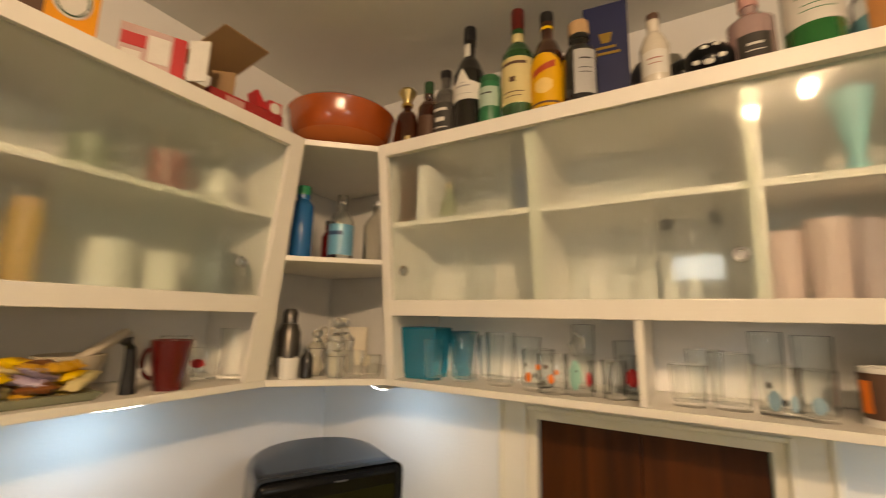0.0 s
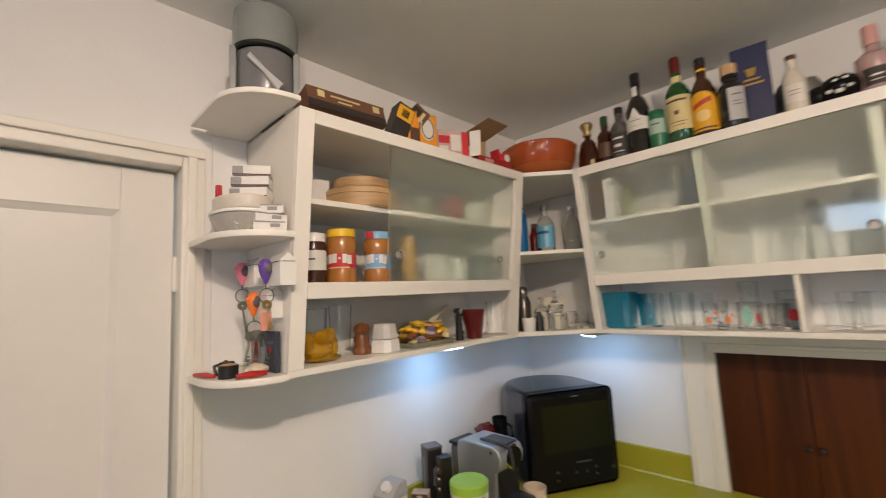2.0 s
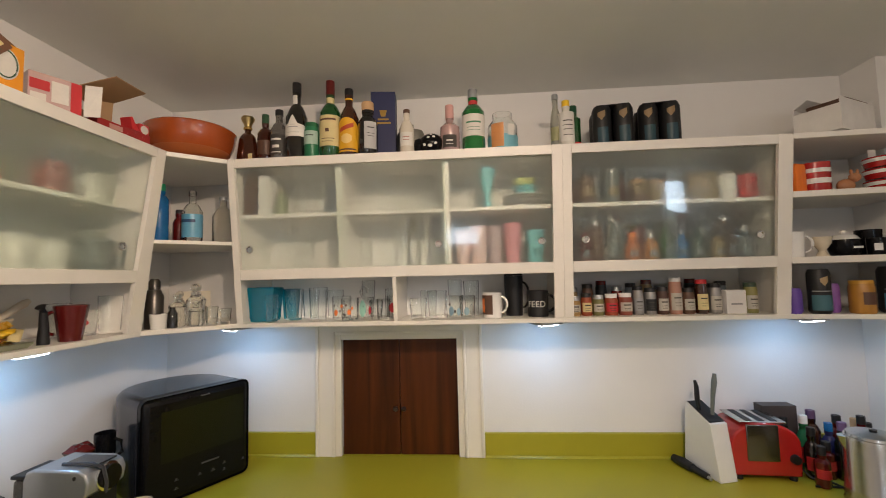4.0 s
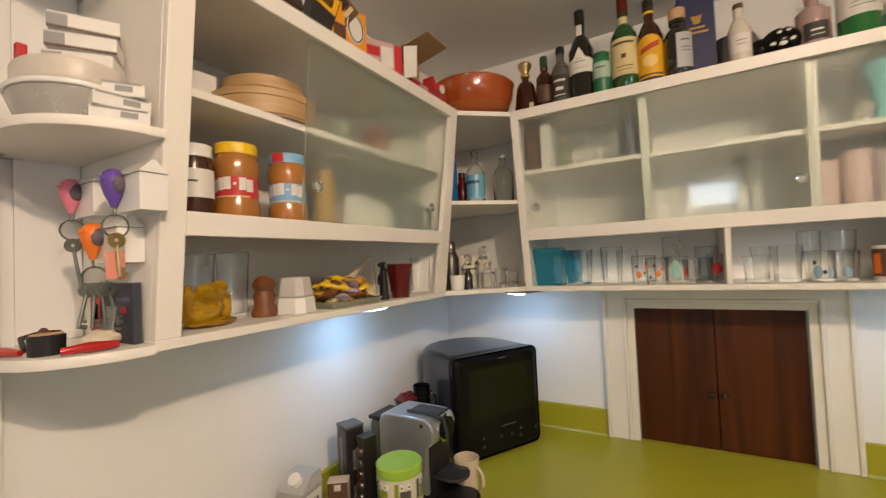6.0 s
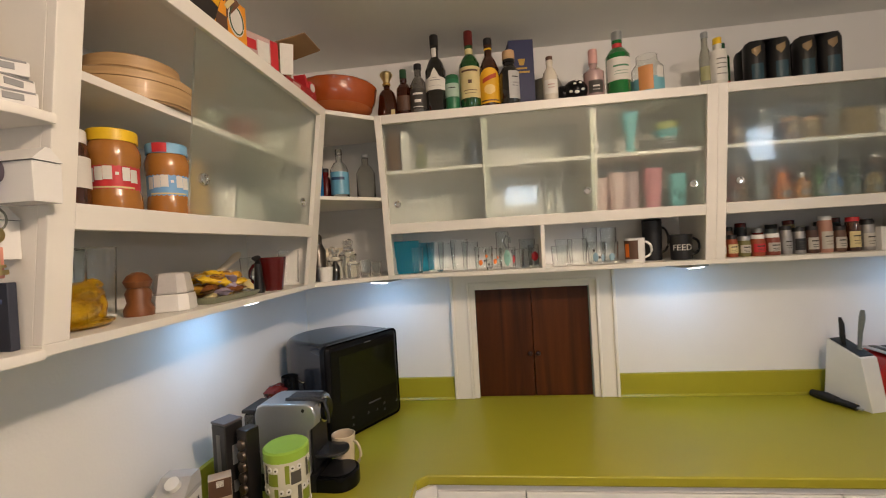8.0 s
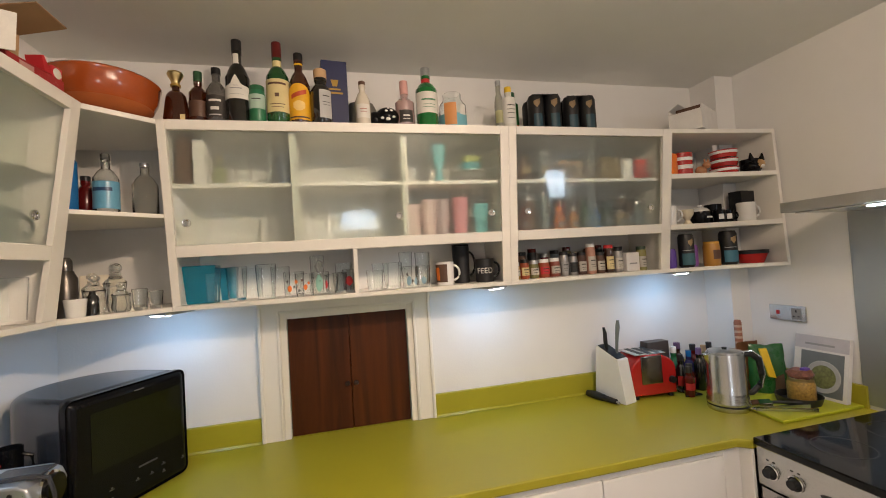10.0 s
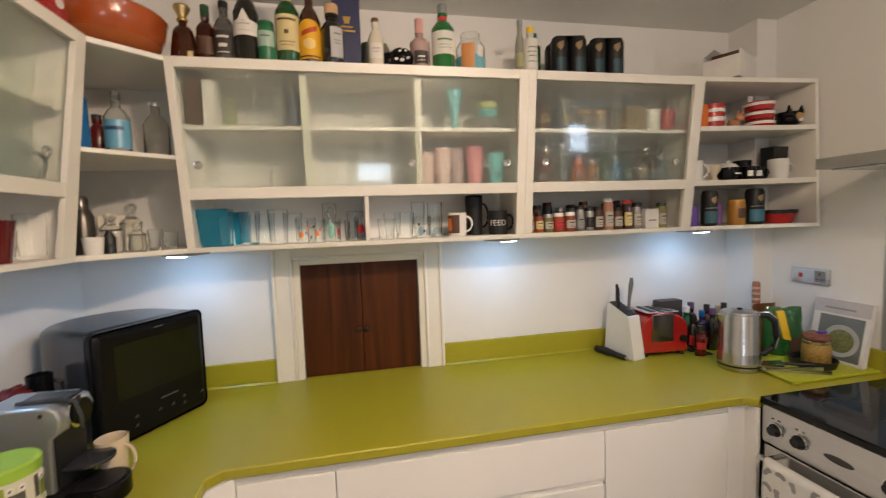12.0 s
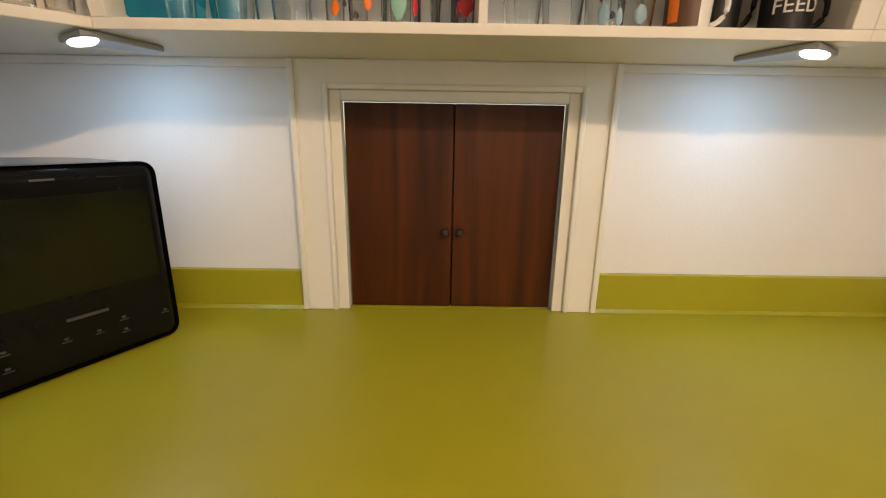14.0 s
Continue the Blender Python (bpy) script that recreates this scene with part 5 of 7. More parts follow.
b, rz = bird_hook(0.085, -1.337, 1.673, 0, PINK, "bird_key_ring", "pink bird key ring with an old dark key")
key(b, 0.006, 0.0, rz - 0.030, 0.075, KEYM, 8)
b, rz = bird_hook(0.226, -1.337, 1.668, 0, PURPLE, "bird_key_ring", "purple bird key ring with a brass key")
key(b, 0.006, 0.0, rz - 0.026, 0.045, BRASS, 4)
part("pink_tag", box(B(), 0.0, 0.002, -0.012, 0.012, rz - 0.075, rz - 0.035, 0.001), C("coral_tag", (0.70, 0.30, 0.22), 0.4), b)
b, rz = bird_hook(0.157, -1.337, 1.597, 0, ORANGE, "bird_key_ring", "orange bird key ring with a bunch of keys")
for i in range(4):
    key(b, 0.004 + 0.004 * i, -0.010 + 0.008 * i, rz - 0.024, 0.05, KEYM, -12 + 8 * i)
BZ = 1.4625
t = carton("booklet_pack", 0.146, -1.331, BZ, 0.138, 0.012, 0.092, C("dark_blue_card", (0.035, 0.04, 0.06), 0.45), "dark printed pack with a red end on the rounded shelf", 0, "pack", "", 0, (("red_end", -0.068, -0.034, 0.001, 0.091, LABELR), ("white_mark", -0.060, -0.042, 0.035, 0.060, LABELW), ("bars", 0.0, 0.03, 0.03, 0.034, GREYP), ("bars", 0.0, 0.03, 0.02, 0.024, GREYP), ("red_dot", 0.034, 0.046, 0.045, 0.056, LABELR), ("blue_bars", 0.020, 0.060, 0.064, 0.070, C("dull_blue_print", (0.08, 0.11, 0.22), 0.5))))
t = thing("grey_tag", 0.185, -1.366, BZ, 0, "grey plastic luggage tag leaning on keys", "tag")
part("tag", hexa(B(), [(-0.012, 0, 0.0), (0.016, 0.004, 0.0), (0.016, 0.006, 0.0), (-0.012, 0.002, 0.0)], [(-0.024, 0.014, 0.058), (0.002, 0.018, 0.058), (0.002, 0.020, 0.058), (-0.024, 0.016, 0.058)], 0.0006), C("grey_plastic", (0.20, 0.21, 0.22), 0.4), t)
t = thing("tape_roll", 0.165, -1.420, BZ, 0, "small dark roll with a pale top", "roll")
part("roll", lathe(B(), [(0, 0), (0.020, 0), (0.0205, 0.026), (0.012, 0.027), (0, 0.027)], 24), BLACKM, t)
part("core", lathe(B(), [(0, 0.0272), (0.018, 0.0272), (0.018, 0.0285), (0, 0.0285)], 24), CORK, t)
t = thing("penknife", 0.204, -1.392, BZ, 0, "small red pocket knife on the shelf", "knife")
part("grip", tube(B(), [(0.012, -0.03, 0.007), (0.018, 0.0, 0.008), (0.02, 0.032, 0.007)], [0.005, 0.0075, 0.005], 10), RED, t)
t = thing("penknife", 0.085, -1.456, BZ, 0, "small red pocket knife on the shelf", "knife")
part("grip", tube(B(), [(0.0, -0.01, 0.006), (0.04, 0.004, 0.007), (0.07, 0.012, 0.006)], [0.004, 0.0065, 0.004], 10), RED, t)
t = thing("sunglasses", 0.085, -1.405, BZ, 0, "folded dark sunglasses on the shelf", "sunglasses")
part("frame", tube(B(), [(0.05, -0.03, 0.006), (0.0, -0.02, 0.018), (-0.03, 0.01, 0.020), (-0.05, 0.04, 0.016)], 0.0035, 8), BLACKM, t)
part("lens", blob(B(), (0.02, 0.0, 0.018), (0.022, 0.005, 0.014), 14, 8), BROWN, t)
t = thing("shell", 0.200, -1.372, BZ, 0, "pale mottled shell on the shelf", "shell")
part("shell", blob(B(), (0, 0, 0.013), (0.022, 0.024, 0.013), 16, 10, 0.3), STONE, t)

# ---- corner shelf unit ----
bottle("water_bottle", 0.228, -0.352, 1.7655, 0.029, 0.205, 0.150, 0.016, BLUE, "blue sports water bottle with a green cap", (C("green_cap", (0.02, 0.30, 0.14), 0.4), 0.025), group="corner bottles")
t = bottle("gin_bottle", 0.290, -0.265, 1.7655, 0.034, 0.195, 0.118, 0.012, GLASS, "clear bottle with a light blue wrap", (GLASS, 0.02), group="corner bottles")
part("blue_wrap", arc(0.0344, 0.020, 0.106, -60, 200), C("aqua_wrap", (0.14, 0.38, 0.54), 0.3, coat=0.4), t)
part("dark_swoosh", lathe(B(), [(0.0352, 0.075), (0.0352, 0.086)], 10, -130, -40), C("deep_blue_print", (0.02, 0.06, 0.14), 0.4), t)
bottle("gin_bottle", 0.378, -0.215, 1.7655, 0.037, 0.178, 0.105, 0.013, C("smoky_clear_glass", (0.92, 0.90, 0.84), 0.03, trans=1.0, var=0.0), "plain clear square-shouldered bottle", (SILVER, 0.012), group="corner bottles")
bottle("red_bottle", 0.225, -0.245, 1.7655, 0.022, 0.13, 0.08, 0.012, DKRED, "small dark red bottle at the back", (BLACKM, 0.015), group="corner bottles")
t = thing("cocktail_shaker", 0.225, -0.362, S1, 0, "tall dark steel flask", "flask")
part("flask", lathe(B(), [(0, 0), (0.028, 0), (0.029, 0.11), (0.022, 0.125), (0.020, 0.132), (0, 0.132)], 26), C("dark_steel", (0.10, 0.09, 0.08), 0.3, metal=0.8), t)
part("cap", lathe(B(), [(0, 0.1325), (0.018, 0.1325), (0.018, 0.160), (0.012, 0.170), (0, 0.171)], 22), C("dark_steel_cap", (0.14, 0.13, 0.12), 0.25, metal=0.9), t)
t = thing("egg_cup", 0.262, -0.388, S1, 0, "small white porcelain cup", "cup")
part("cup", lathe(B(), cup_profile(0.022, 0.027, 0.050, 0.003), 24), WHITE, t)
t = thing("small_dark_bottle", 0.285, -0.352, S1, 0, "small dark bottle with a black top", "bottle")
part("body", lathe(B(), [(0, 0), (0.016, 0), (0.016, 0.05), (0.008, 0.062), (0.008, 0.07), (0, 0.07)], 20), DKGLASS, t)
for i, (gx, gy, r, h) in enumerate(((0.268, -0.305, 0.030, 0.118), (0.318, -0.285, 0.028, 0.150), (0.285, -0.225, 0.032, 0.150), (0.235, -0.250, 0.028, 0.125), (0.335, -0.300, 0.026, 0.090))):
    t = thing("glass_stopper_jar", gx, gy, S1, 0, ("cut glass condiment jar with a stopper", "ornamental glass bottle, white tinted")[i % 2], "jar", "corner glassware")
    m = (GLASS, GLASS, GLASS, C("milky_glass", (0.62, 0.58, 0.50), 0.2, trans=0.6))[i % 4]
    noshadow(part("body", lathe(B(), [(0, 0), (r * 0.8, 0), (r, h * 0.15), (r * 0.85, h * 0.45), (r * 0.98, h * 0.6), (r * 0.4, h * 0.74), (r * 0.42, h * 0.8), (0, h * 0.8)], 10), m, t))
    noshadow(part("stopper", blob(B(), (0, 0, h * 0.9), (r * 0.5, r * 0.5, h * 0.1), 10, 8), m, t))
glass(0.372, -0.268, S1, 0.018, 0.022, 0.066, "small clear shot glass in the corner unit")
glass(0.405, -0.238, S1, 0.017, 0.021, 0.055, "small clear shot glass in the corner unit")
carton("card_photo", 0.185, -0.095, S1, 0.115, 0.004, 0.120, C("ivory_card", (0.62, 0.56, 0.44), 0.6), "ivory card leaning at the back of the corner", 42, "card", "", 0, bev=0.0005)

# ---- open shelf of the back cabinets ----
def square_vase(x, y, r, h):
    t = thing("square_vase", x, y, S1, 4, "translucent teal square glass vase", "vase", "teal vases")
    q = lambda k, z: [(-k, -k), (k, -k), (k, k), (-k, k)]
    bm = prism(B(), q(r * 0.8, 0), 0.0, h, 0.004, 2, q(r, 0))
    bm.faces.ensure_lookup_table()
    top = max(bm.faces, key=lambda f: f.calc_center_median().z)
    ins = bmesh.ops.inset_individual(bm, faces=[top], thickness=0.005)
    bmesh.ops.translate(bm, verts=top.verts[:], vec=(0, 0, -h + 0.012))
    noshadow(part("vase", bm, TEAL, t))
square_vase(0.520, -0.160, 0.050, 0.130)
square_vase(0.585, -0.070, 0.030, 0.120)
for gx, gy, r0, r1, h in ((0.628, -0.15, 0.029, 0.036, 0.118), (0.725, -0.15, 0.029, 0.036, 0.122), (0.665, -0.07, 0.028, 0.034, 0.11), (0.765, -0.07, 0.028, 0.034, 0.11), (0.56, -0.19, 0.02, 0.026, 0.10),
                          (1.115, -0.16, 0.028, 0.033, 0.075), (1.185, -0.15, 0.030, 0.038, 0.100), (1.145, -0.07, 0.028, 0.034, 0.10), (1.315, -0.10, 0.026, 0.031, 0.135), (1.250, -0.075, 0.024, 0.028, 0.14), (0.90, -0.06, 0.024, 0.027, 0.145), (1.0, -0.06, 0.028, 0.033, 0.11)):
    glass(gx, gy, S1, r0, r1, h)
TEALP = C("mint_print", (0.25, 0.50, 0.42), 0.4)
glass(0.822, -0.165, S1, 0.034, 0.036, 0.088, "glass tumbler with orange and black animal print", deco=((0.018, 0.022, -110, 26, ORANGE), (0.05, 0.010, -122, 12, INK), (0.046, 0.014, -72, 18, ORANGE), (0.014, 0.012, -55, 14, INK), (0.030, 0.010, -84, 10, INK)))
glass(0.860, -0.185, S1, 0.030, 0.033, 0.080, "glass tumbler with orange animal print", deco=((0.022, 0.02, -80, 24, ORANGE), (0.052, 0.010, -100, 14, BROWN), (0.04, 0.012, -60, 14, ORANGE)))
t = glass(0.915, -0.170, S1, 0.030, 0.032, 0.082, "glass tumbler with a mint green spotted figure", deco=((0.012, 0.06, -95, 45, TEALP), (0.02, 0.012, -100, 14, INK), (0.045, 0.012, -88, 14, INK), (0.030, 0.010, -78, 12, INK), (0.02, 0.03, -45, 20, LABELR)))
part("figure_stirrer", tube(B(), [(-0.004, -0.02, 0.08), (-0.014, -0.024, 0.105), (-0.004, -0.026, 0.128), (0.010, -0.024, 0.118), (0.012, -0.022, 0.100)], 0.004, 8), C("white_black_enamel", (0.30, 0.32, 0.30), 0.3), t)
glass(0.985, -0.175, S1, 0.022, 0.026, 0.075)
glass(1.016, -0.155, S1, 0.018, 0.021, 0.085, "small glass with a red badge", deco=((0.025, 0.035, -80, 70, LABELR),))
glass(0.955, -0.165, S1, 0.020, 0.026, 0.070)
glass(1.252, -0.165, S1, 0.030, 0.034, 0.082, "glass tumbler with blue dog print", deco=((0.010, 0.034, -110, 34, C("dusty_blue_print", (0.20, 0.33, 0.40), 0.4)), (0.046, 0.012, -120, 14, INK), (0.010, 0.028, -60, 26, C("dusty_blue_print_b", (0.24, 0.38, 0.46), 0.4)), (0.02, 0.012, -85, 14, INK)))
glass(1.300, -0.175, S1, 0.026, 0.030, 0.080, "glass tumbler with blue dog print", deco=((0.012, 0.028, -95, 40, C("dusty_blue_print_c", (0.22, 0.35, 0.42), 0.4)),))
t = mug("photo_mug", 1.392, -0.165, S1, 0.036, 0.090, WHITE, "white mug with a brown and orange picture", -20)
part("picture", lathe(B(), [(0.0358, 0.012), (0.0368, 0.082)], 14, -190, -70), BROWN, t)
part("picture_detail", lathe(B(), [(0.0364, 0.02), (0.0374, 0.07)], 6, -150, -120), ORANGE, t)
t = mug("travel_mug", 1.478, -0.105, S1, 0.036, 0.150, BLACKM, "tall black travel mug", -10, 0.9)
part("lid", lathe(B(), [(0, 0.1515), (0.035, 0.1515), (0.036, 0.158), (0.02, 0.162), (0, 0.162)], 24), BLACK, t)
t = mug("slogan_mug", 1.560, -0.160, S1, 0.039, 0.094, BLACKM, "black mug with white block capitals", -8)
def letters(text, size, mat, parent, m, extrude=0.0004):
    cu_ = bpy.data.curves.new("lettering", "FONT")
    cu_.body, cu_.size, cu_.extrude, cu_.align_x = text, size, extrude, "CENTER"
    tmp = bpy.data.objects.new("lettering", cu_)
    me = tmp.to_mesh().copy()
    tmp.to_mesh_clear()
    bpy.data.objects.remove(tmp)
    ob = new("lettering", me)
    me.materials.append(mat)
    ob.parent = parent
    ob.matrix_local = m
    return ob
ob = letters("FEED", 0.031, LABELW, t, Matrix.Identity(4))
for v in ob.data.vertices:
    a = radians(-98) + v.co.x / 0.0385
    rr = 0.0392 + v.co.z
    v.co = (rr * math.cos(a), rr * math.sin(a), 0.036 + v.co.y)

# spice jars
SPLAB = C("spice_label", (0.46, 0.43, 0.37), 0.6)
RUST, MUST, HERB = C("paprika", (0.30, 0.06, 0.02), 0.5), C("mustard_seed", (0.34, 0.20, 0.06), 0.6), C("dried_leaf", (0.16, 0.15, 0.05), 0.6)
TIN = C("dull_spice_tin", (0.30, 0.29, 0.28), 0.35, metal=0.7)
SPICE = [(1.692, 0.020, 0.076, MUST, SILVER, LABELW), (1.734, 0.019, 0.088, RUST, BLACKM, LABEL), (1.776, 0.0205, 0.080, HERB, SILVER, LABELW), (1.822, 0.0235, 0.084, RUST, WHITE, LABELR),
         (1.872, 0.0235, 0.086, C("red_pepper", (0.22, 0.05, 0.03), 0.4), WHITE, LABELW), (1.917, 0.019, 0.112, TIN, BLACKM, GREYP), (1.960, 0.021, 0.104, TIN, BLACKM, BLACKM), (2.003, 0.020, 0.106, C("clove", (0.07, 0.03, 0.02), 0.5), BLACKM, LABELW),
         (2.048, 0.0215, 0.142, C("pale_salt_tub", (0.40, 0.20, 0.14), 0.4), WHITE, LABELW), (2.093, 0.020, 0.100, BROWN, BLACKM, LABELW), (2.138, 0.021, 0.132, BRGLASS, LABELR, LABEL), (2.184, 0.022, 0.116, TIN, BLACKM, LABELW), (2.306, 0.022, 0.116, C("olive_jar", (0.24, 0.22, 0.07), 0.4), C("dark_green_lid", (0.04, 0.07, 0.04), 0.4), LABELW)]
for x, r, h, m, l, lab in SPICE:
    h *= 0.92
    jar("spice_jar", x, -0.165, S1, r, h, m, l, "small labelled spice jar on the open shelf", "spice jar", "spice jars", (0.014, h * 0.58, SPLAB if lab == LABELW else lab, 115), 0.015, rows=((h * 0.42, 0.007, 80), (h * 0.30, 0.003, 70), (h * 0.22, 0.003, 60)))
for i in range(11):
    m = (TAN, BROWN, BLACKM, DKRED, GREYC, TAN)[i % 6]
    jar("spice_jar", 1.705 + 0.055 * i, -0.075 - 0.01 * (i % 2), S1, 0.021, 0.10 + 0.012 * (i % 3), m, (SILVER, BLACKM, DKRED)[i % 3], "small spice jar in the back row", "spice jar", "spice jars", (0.02, 0.05, LABEL, 80))
carton("spice_packet", 2.245, -0.165, S1, 0.070, 0.04, 0.082, PAPERW, "crumpled white spice packet, open at the top", 5, "packet", "", 0, (("bars", -0.02, 0.02, 0.03, 0.036, GREYP),))

# ---- things behind the frosted panes of the wide cabinet ----
GY = -0.195
carton("book", 0.505, GY, S3, 0.036, 0.12, 0.152, BROWN, "dark brown book behind frosted glass", 0)
carton("white_tin", 0.548, GY, S3, 0.034, 0.10, 0.150, WHITE, "white upright carton behind frosted glass", 0)
bottle("small_bottle", 0.600, GY, S3, 0.022, 0.105, 0.055, 0.010, C("pale_green_glass", (0.45, 0.50, 0.30), 0.1, trans=0.5), "small pale green bottle", (CORK, 0.01), group="bottles in cabinet")
for gx, h in ((0.675, 0.150), (0.760, 0.160)):
    glass(gx, GY, S3, 0.026, 0.028, h * 0.86, "tall clear highball glass behind frosted glass")
mug("blue_mug", 0.812, GY - 0.01, S3, 0.024, 0.105, C("slate_blue_glaze", (0.10, 0.13, 0.19), 0.35), "slate blue mug behind frosted glass", 90)
for gx in (1.02, 1.10, 1.17):
    glass(gx, -0.12, S3, 0.03, 0.036, 0.075, "clear glass at the back of the upper shelf")
t = thing("aqua_vase", 1.385, GY, S3, 0, "slim aqua flared vase behind frosted glass", "vase")
part("vase", lathe(B(), [(0, 0), (0.016, 0), (0.017, 0.01), (0.012, 0.04), (0.036, 0.155), (0.033, 0.155), (0.008, 0.045), (0, 0.02)], 24), AQUA, t)
t = thing("plate_stack", 1.520, -0.150, S3, 0, "stack of pale plates", "plates")
for i in range(5):
    part("plate", lathe(B(), [(0, 0.010 * i), (0.045, 0.010 * i), (0.074, 0.010 * i + 0.009), (0.074, 0.010 * i + 0.011), (0.045, 0.010 * i + 0.003), (0, 0.010 * i + 0.003)], 28), (WHITE, C("grey_plate", (0.5, 0.5, 0.48), 0.3))[i % 2], t)
t = thing("bowl_stack", 1.528, -0.155, S3 + 0.0515, 0, "aqua and yellow-green stacked bowls", "bowls")
part("bowl", lathe(B(), [(0, 0), (0.03, 0), (0.050, 0.034), (0.048, 0.034), (0.028, 0.006), (0, 0.006)], 26), AQUA, t)
part("bowl", lathe(B(), [(0, 0.030), (0.034, 0.032), (0.046, 0.060), (0.044, 0.060), (0.03, 0.036), (0, 0.034)], 26), C("pale_lime_glaze", (0.55, 0.60, 0.22), 0.3), t)
for gx, gy, h in ((0.535, GY, 0.105), (0.625, -0.15, 0.160), (0.700, GY, 0.120), (0.925, GY, 0.10)):
    stem_glass(gx, gy, S2, 0.028, h, "clear stemmed glass behind frosted glass")
for gx, h in ((1.000, 0.178), (1.095, 0.180), (1.185, 0.185), (1.055, 0.14), (1.140, 0.15)):
    bottle("oil_cruet", gx, -0.115, S2, 0.026, h, 0.085, 0.011, GLASS, "clear glass bottle behind frosted glass", (INK if h > 0.179 else SILVER, 0.022), group="bottles in cabinet")
for gx, gy, m, h in ((1.290, -0.10, PINKP, 0.135), (1.350, -0.125, PINKP, 0.150), (1.478, -0.135, C("rose_plastic", (0.62, 0.26, 0.30), 0.4), 0.155), (1.560, -0.150, AQUA, 0.125), (1.415, -0.085, C("grey_pink_plastic", (0.50, 0.40, 0.42), 0.4), 0.155)):
    t = thing("plastic_beaker", gx, gy, S2, 0, ("pale pink plastic beaker behind frosted glass" if m != AQUA else "aqua plastic beaker behind frosted glass"), "beaker", "beakers")
    part("beaker", lathe(B(), cup_profile(0.026, 0.036, h, 0.003), 24), m, t)

# ---- behind the frosted panes over the spices ----
for x, r, h, m, l, nm in ((1.745, 0.030, 0.118, BROWN, BLACKM, "dark lidded jar"), (1.835, 0.030, 0.128, GREYC, SILVER, "grey lidded jar"), (1.925, 0.032, 0.085, BROWN, CORK, "brown squat jar"), (1.99, 0.030, 0.082, TAN, CORK, "tan squat jar")):
    jar("storage_jar", x, -0.195, S3, r, h, m, l, nm + " behind frosted glass", "jar", "jars in cabinet", (0.03, 0.06, TAN, 80))
# back row of jars added, dark to mimic the shaded inside of the cabinet
for i, (x, m_) in enumerate(((1.72, DKGLASS), (1.79, BROWN), (1.87, GREYC), (1.945, DKRED), (2.05, BRGLASS), (2.11, BLACKM), (2.18, GREYC), (2.26, BROWN), (2.32, DKGLASS))):
    jar("storage_jar", x, -0.115, S2, 0.029, 0.142 + 0.014 * (i % 3), m_, (BLACKM, SILVER, DKRED)[i % 3], "added dark back-row jar standing in for the cabinet's shade", "jar", "jars in cabinet")
    if x < 2.08 or x > 2.2:
        jar("storage_jar", x + 0.01, -0.120, S3, 0.029, 0.105 + 0.014 * (i % 3), (BROWN, GREYC, DKRED, DKGLASS)[i % 4], (BLACKM, SILVER)[i % 2], "added dark back-row jar standing in for the cabinet's shade", "jar", "jars in cabinet")
carton("tea_box", 2.135, -0.185, S3, 0.095, 0.08, 0.100, TAN, "tan square carton behind frosted glass", 6)
mug("white_mug", 2.232, -0.200, S3, 0.032, 0.090, WHITE, "white mug behind frosted glass", 0)
mug("red_mug", 2.300, -0.200, S3, 0.034, 0.086, RED, "red mug behind frosted glass", 60)
mug("blue_mug", 2.272, -0.09, S3, 0.034, 0.090, BLUE, "blue mug behind frosted glass", 60)
for x, r, h, sh, m, c_ in ((1.735, 0.022, 0.125, 0.07, DKRED, BLACKM), (1.83, 0.026, 0.165, 0.09, GLASS, SILVER), (1.90, 0.028, 0.10, 0.06, C("orange_sauce", (0.42, 0.12, 0.03), 0.3), ORANGE), (1.965, 0.026, 0.098, 0.06, C("apricot", (0.40, 0.17, 0.05), 0.3), SILVER),
                          (2.02, 0.022, 0.145, 0.08, GRGLASS, BLACKM), (2.125, 0.026, 0.130, 0.07, C("dark_bottle_green", (0.03, 0.07, 0.05), 0.15), BLACKM), (2.195, 0.026, 0.100, 0.06, TAN, BLACKM), (2.285, 0.028, 0.115, 0.07, GREYC, SILVER), (2.24, 0.02, 0.13, 0.08, BRGLASS, BLACKM), (2.07, 0.024, 0.11, 0.06, BLUE, SILVER)):
    bottle("condiment_bottle", x, -0.185, S2, r, h, sh, r * 0.45, m, "condiment bottle behind frosted glass", (c_, 0.02), (0.015, sh * 0.6, GREYC, 70), group="condiments in cabinet")

# ---- open end unit ----
U1, U2, U3 = 1.872, 1.656, 1.466
t = mug("striped_mug", 2.515, -0.215, U1, 0.046, 0.105, RED, "red and white striped lidded mug", 60)
part("white_stripe", lathe(B(), [(0.0462, 0.032), (0.0468, 0.050)], 28), WHITE, t)
part("white_stripe", lathe(B(), [(0.0466, 0.070), (0.0472, 0.084)], 28), WHITE, t)
t = carton("orange_pot", 2.440, -0.225, U1, 0.055, 0.055, 0.105, ORANGE, "small orange moulded pot", 20, "pot", bev=0.012)
t = thing("cat_figure", 2.590, -0.245, U1, 0, "small ginger animal figurine", "ornament")
part("figure", blob(blob(blob(blob(B(), (0, 0, 0.022), (0.028, 0.020, 0.022)), (0.020, -0.012, 0.046), (0.018, 0.016, 0.016)), (0.010, -0.012, 0.064), (0.005, 0.004, 0.010)), (0.030, -0.012, 0.064), (0.005, 0.004, 0.010)), C("ginger_glaze", (0.45, 0.20, 0.09), 0.3, coat=0.4), t)
t = thing("striped_bowl_stack", 2.725, -0.240, U1, 0, "stack of red bowls with white spotted bands", "bowls")
t.scale = (0.82, 0.82, 1.1)
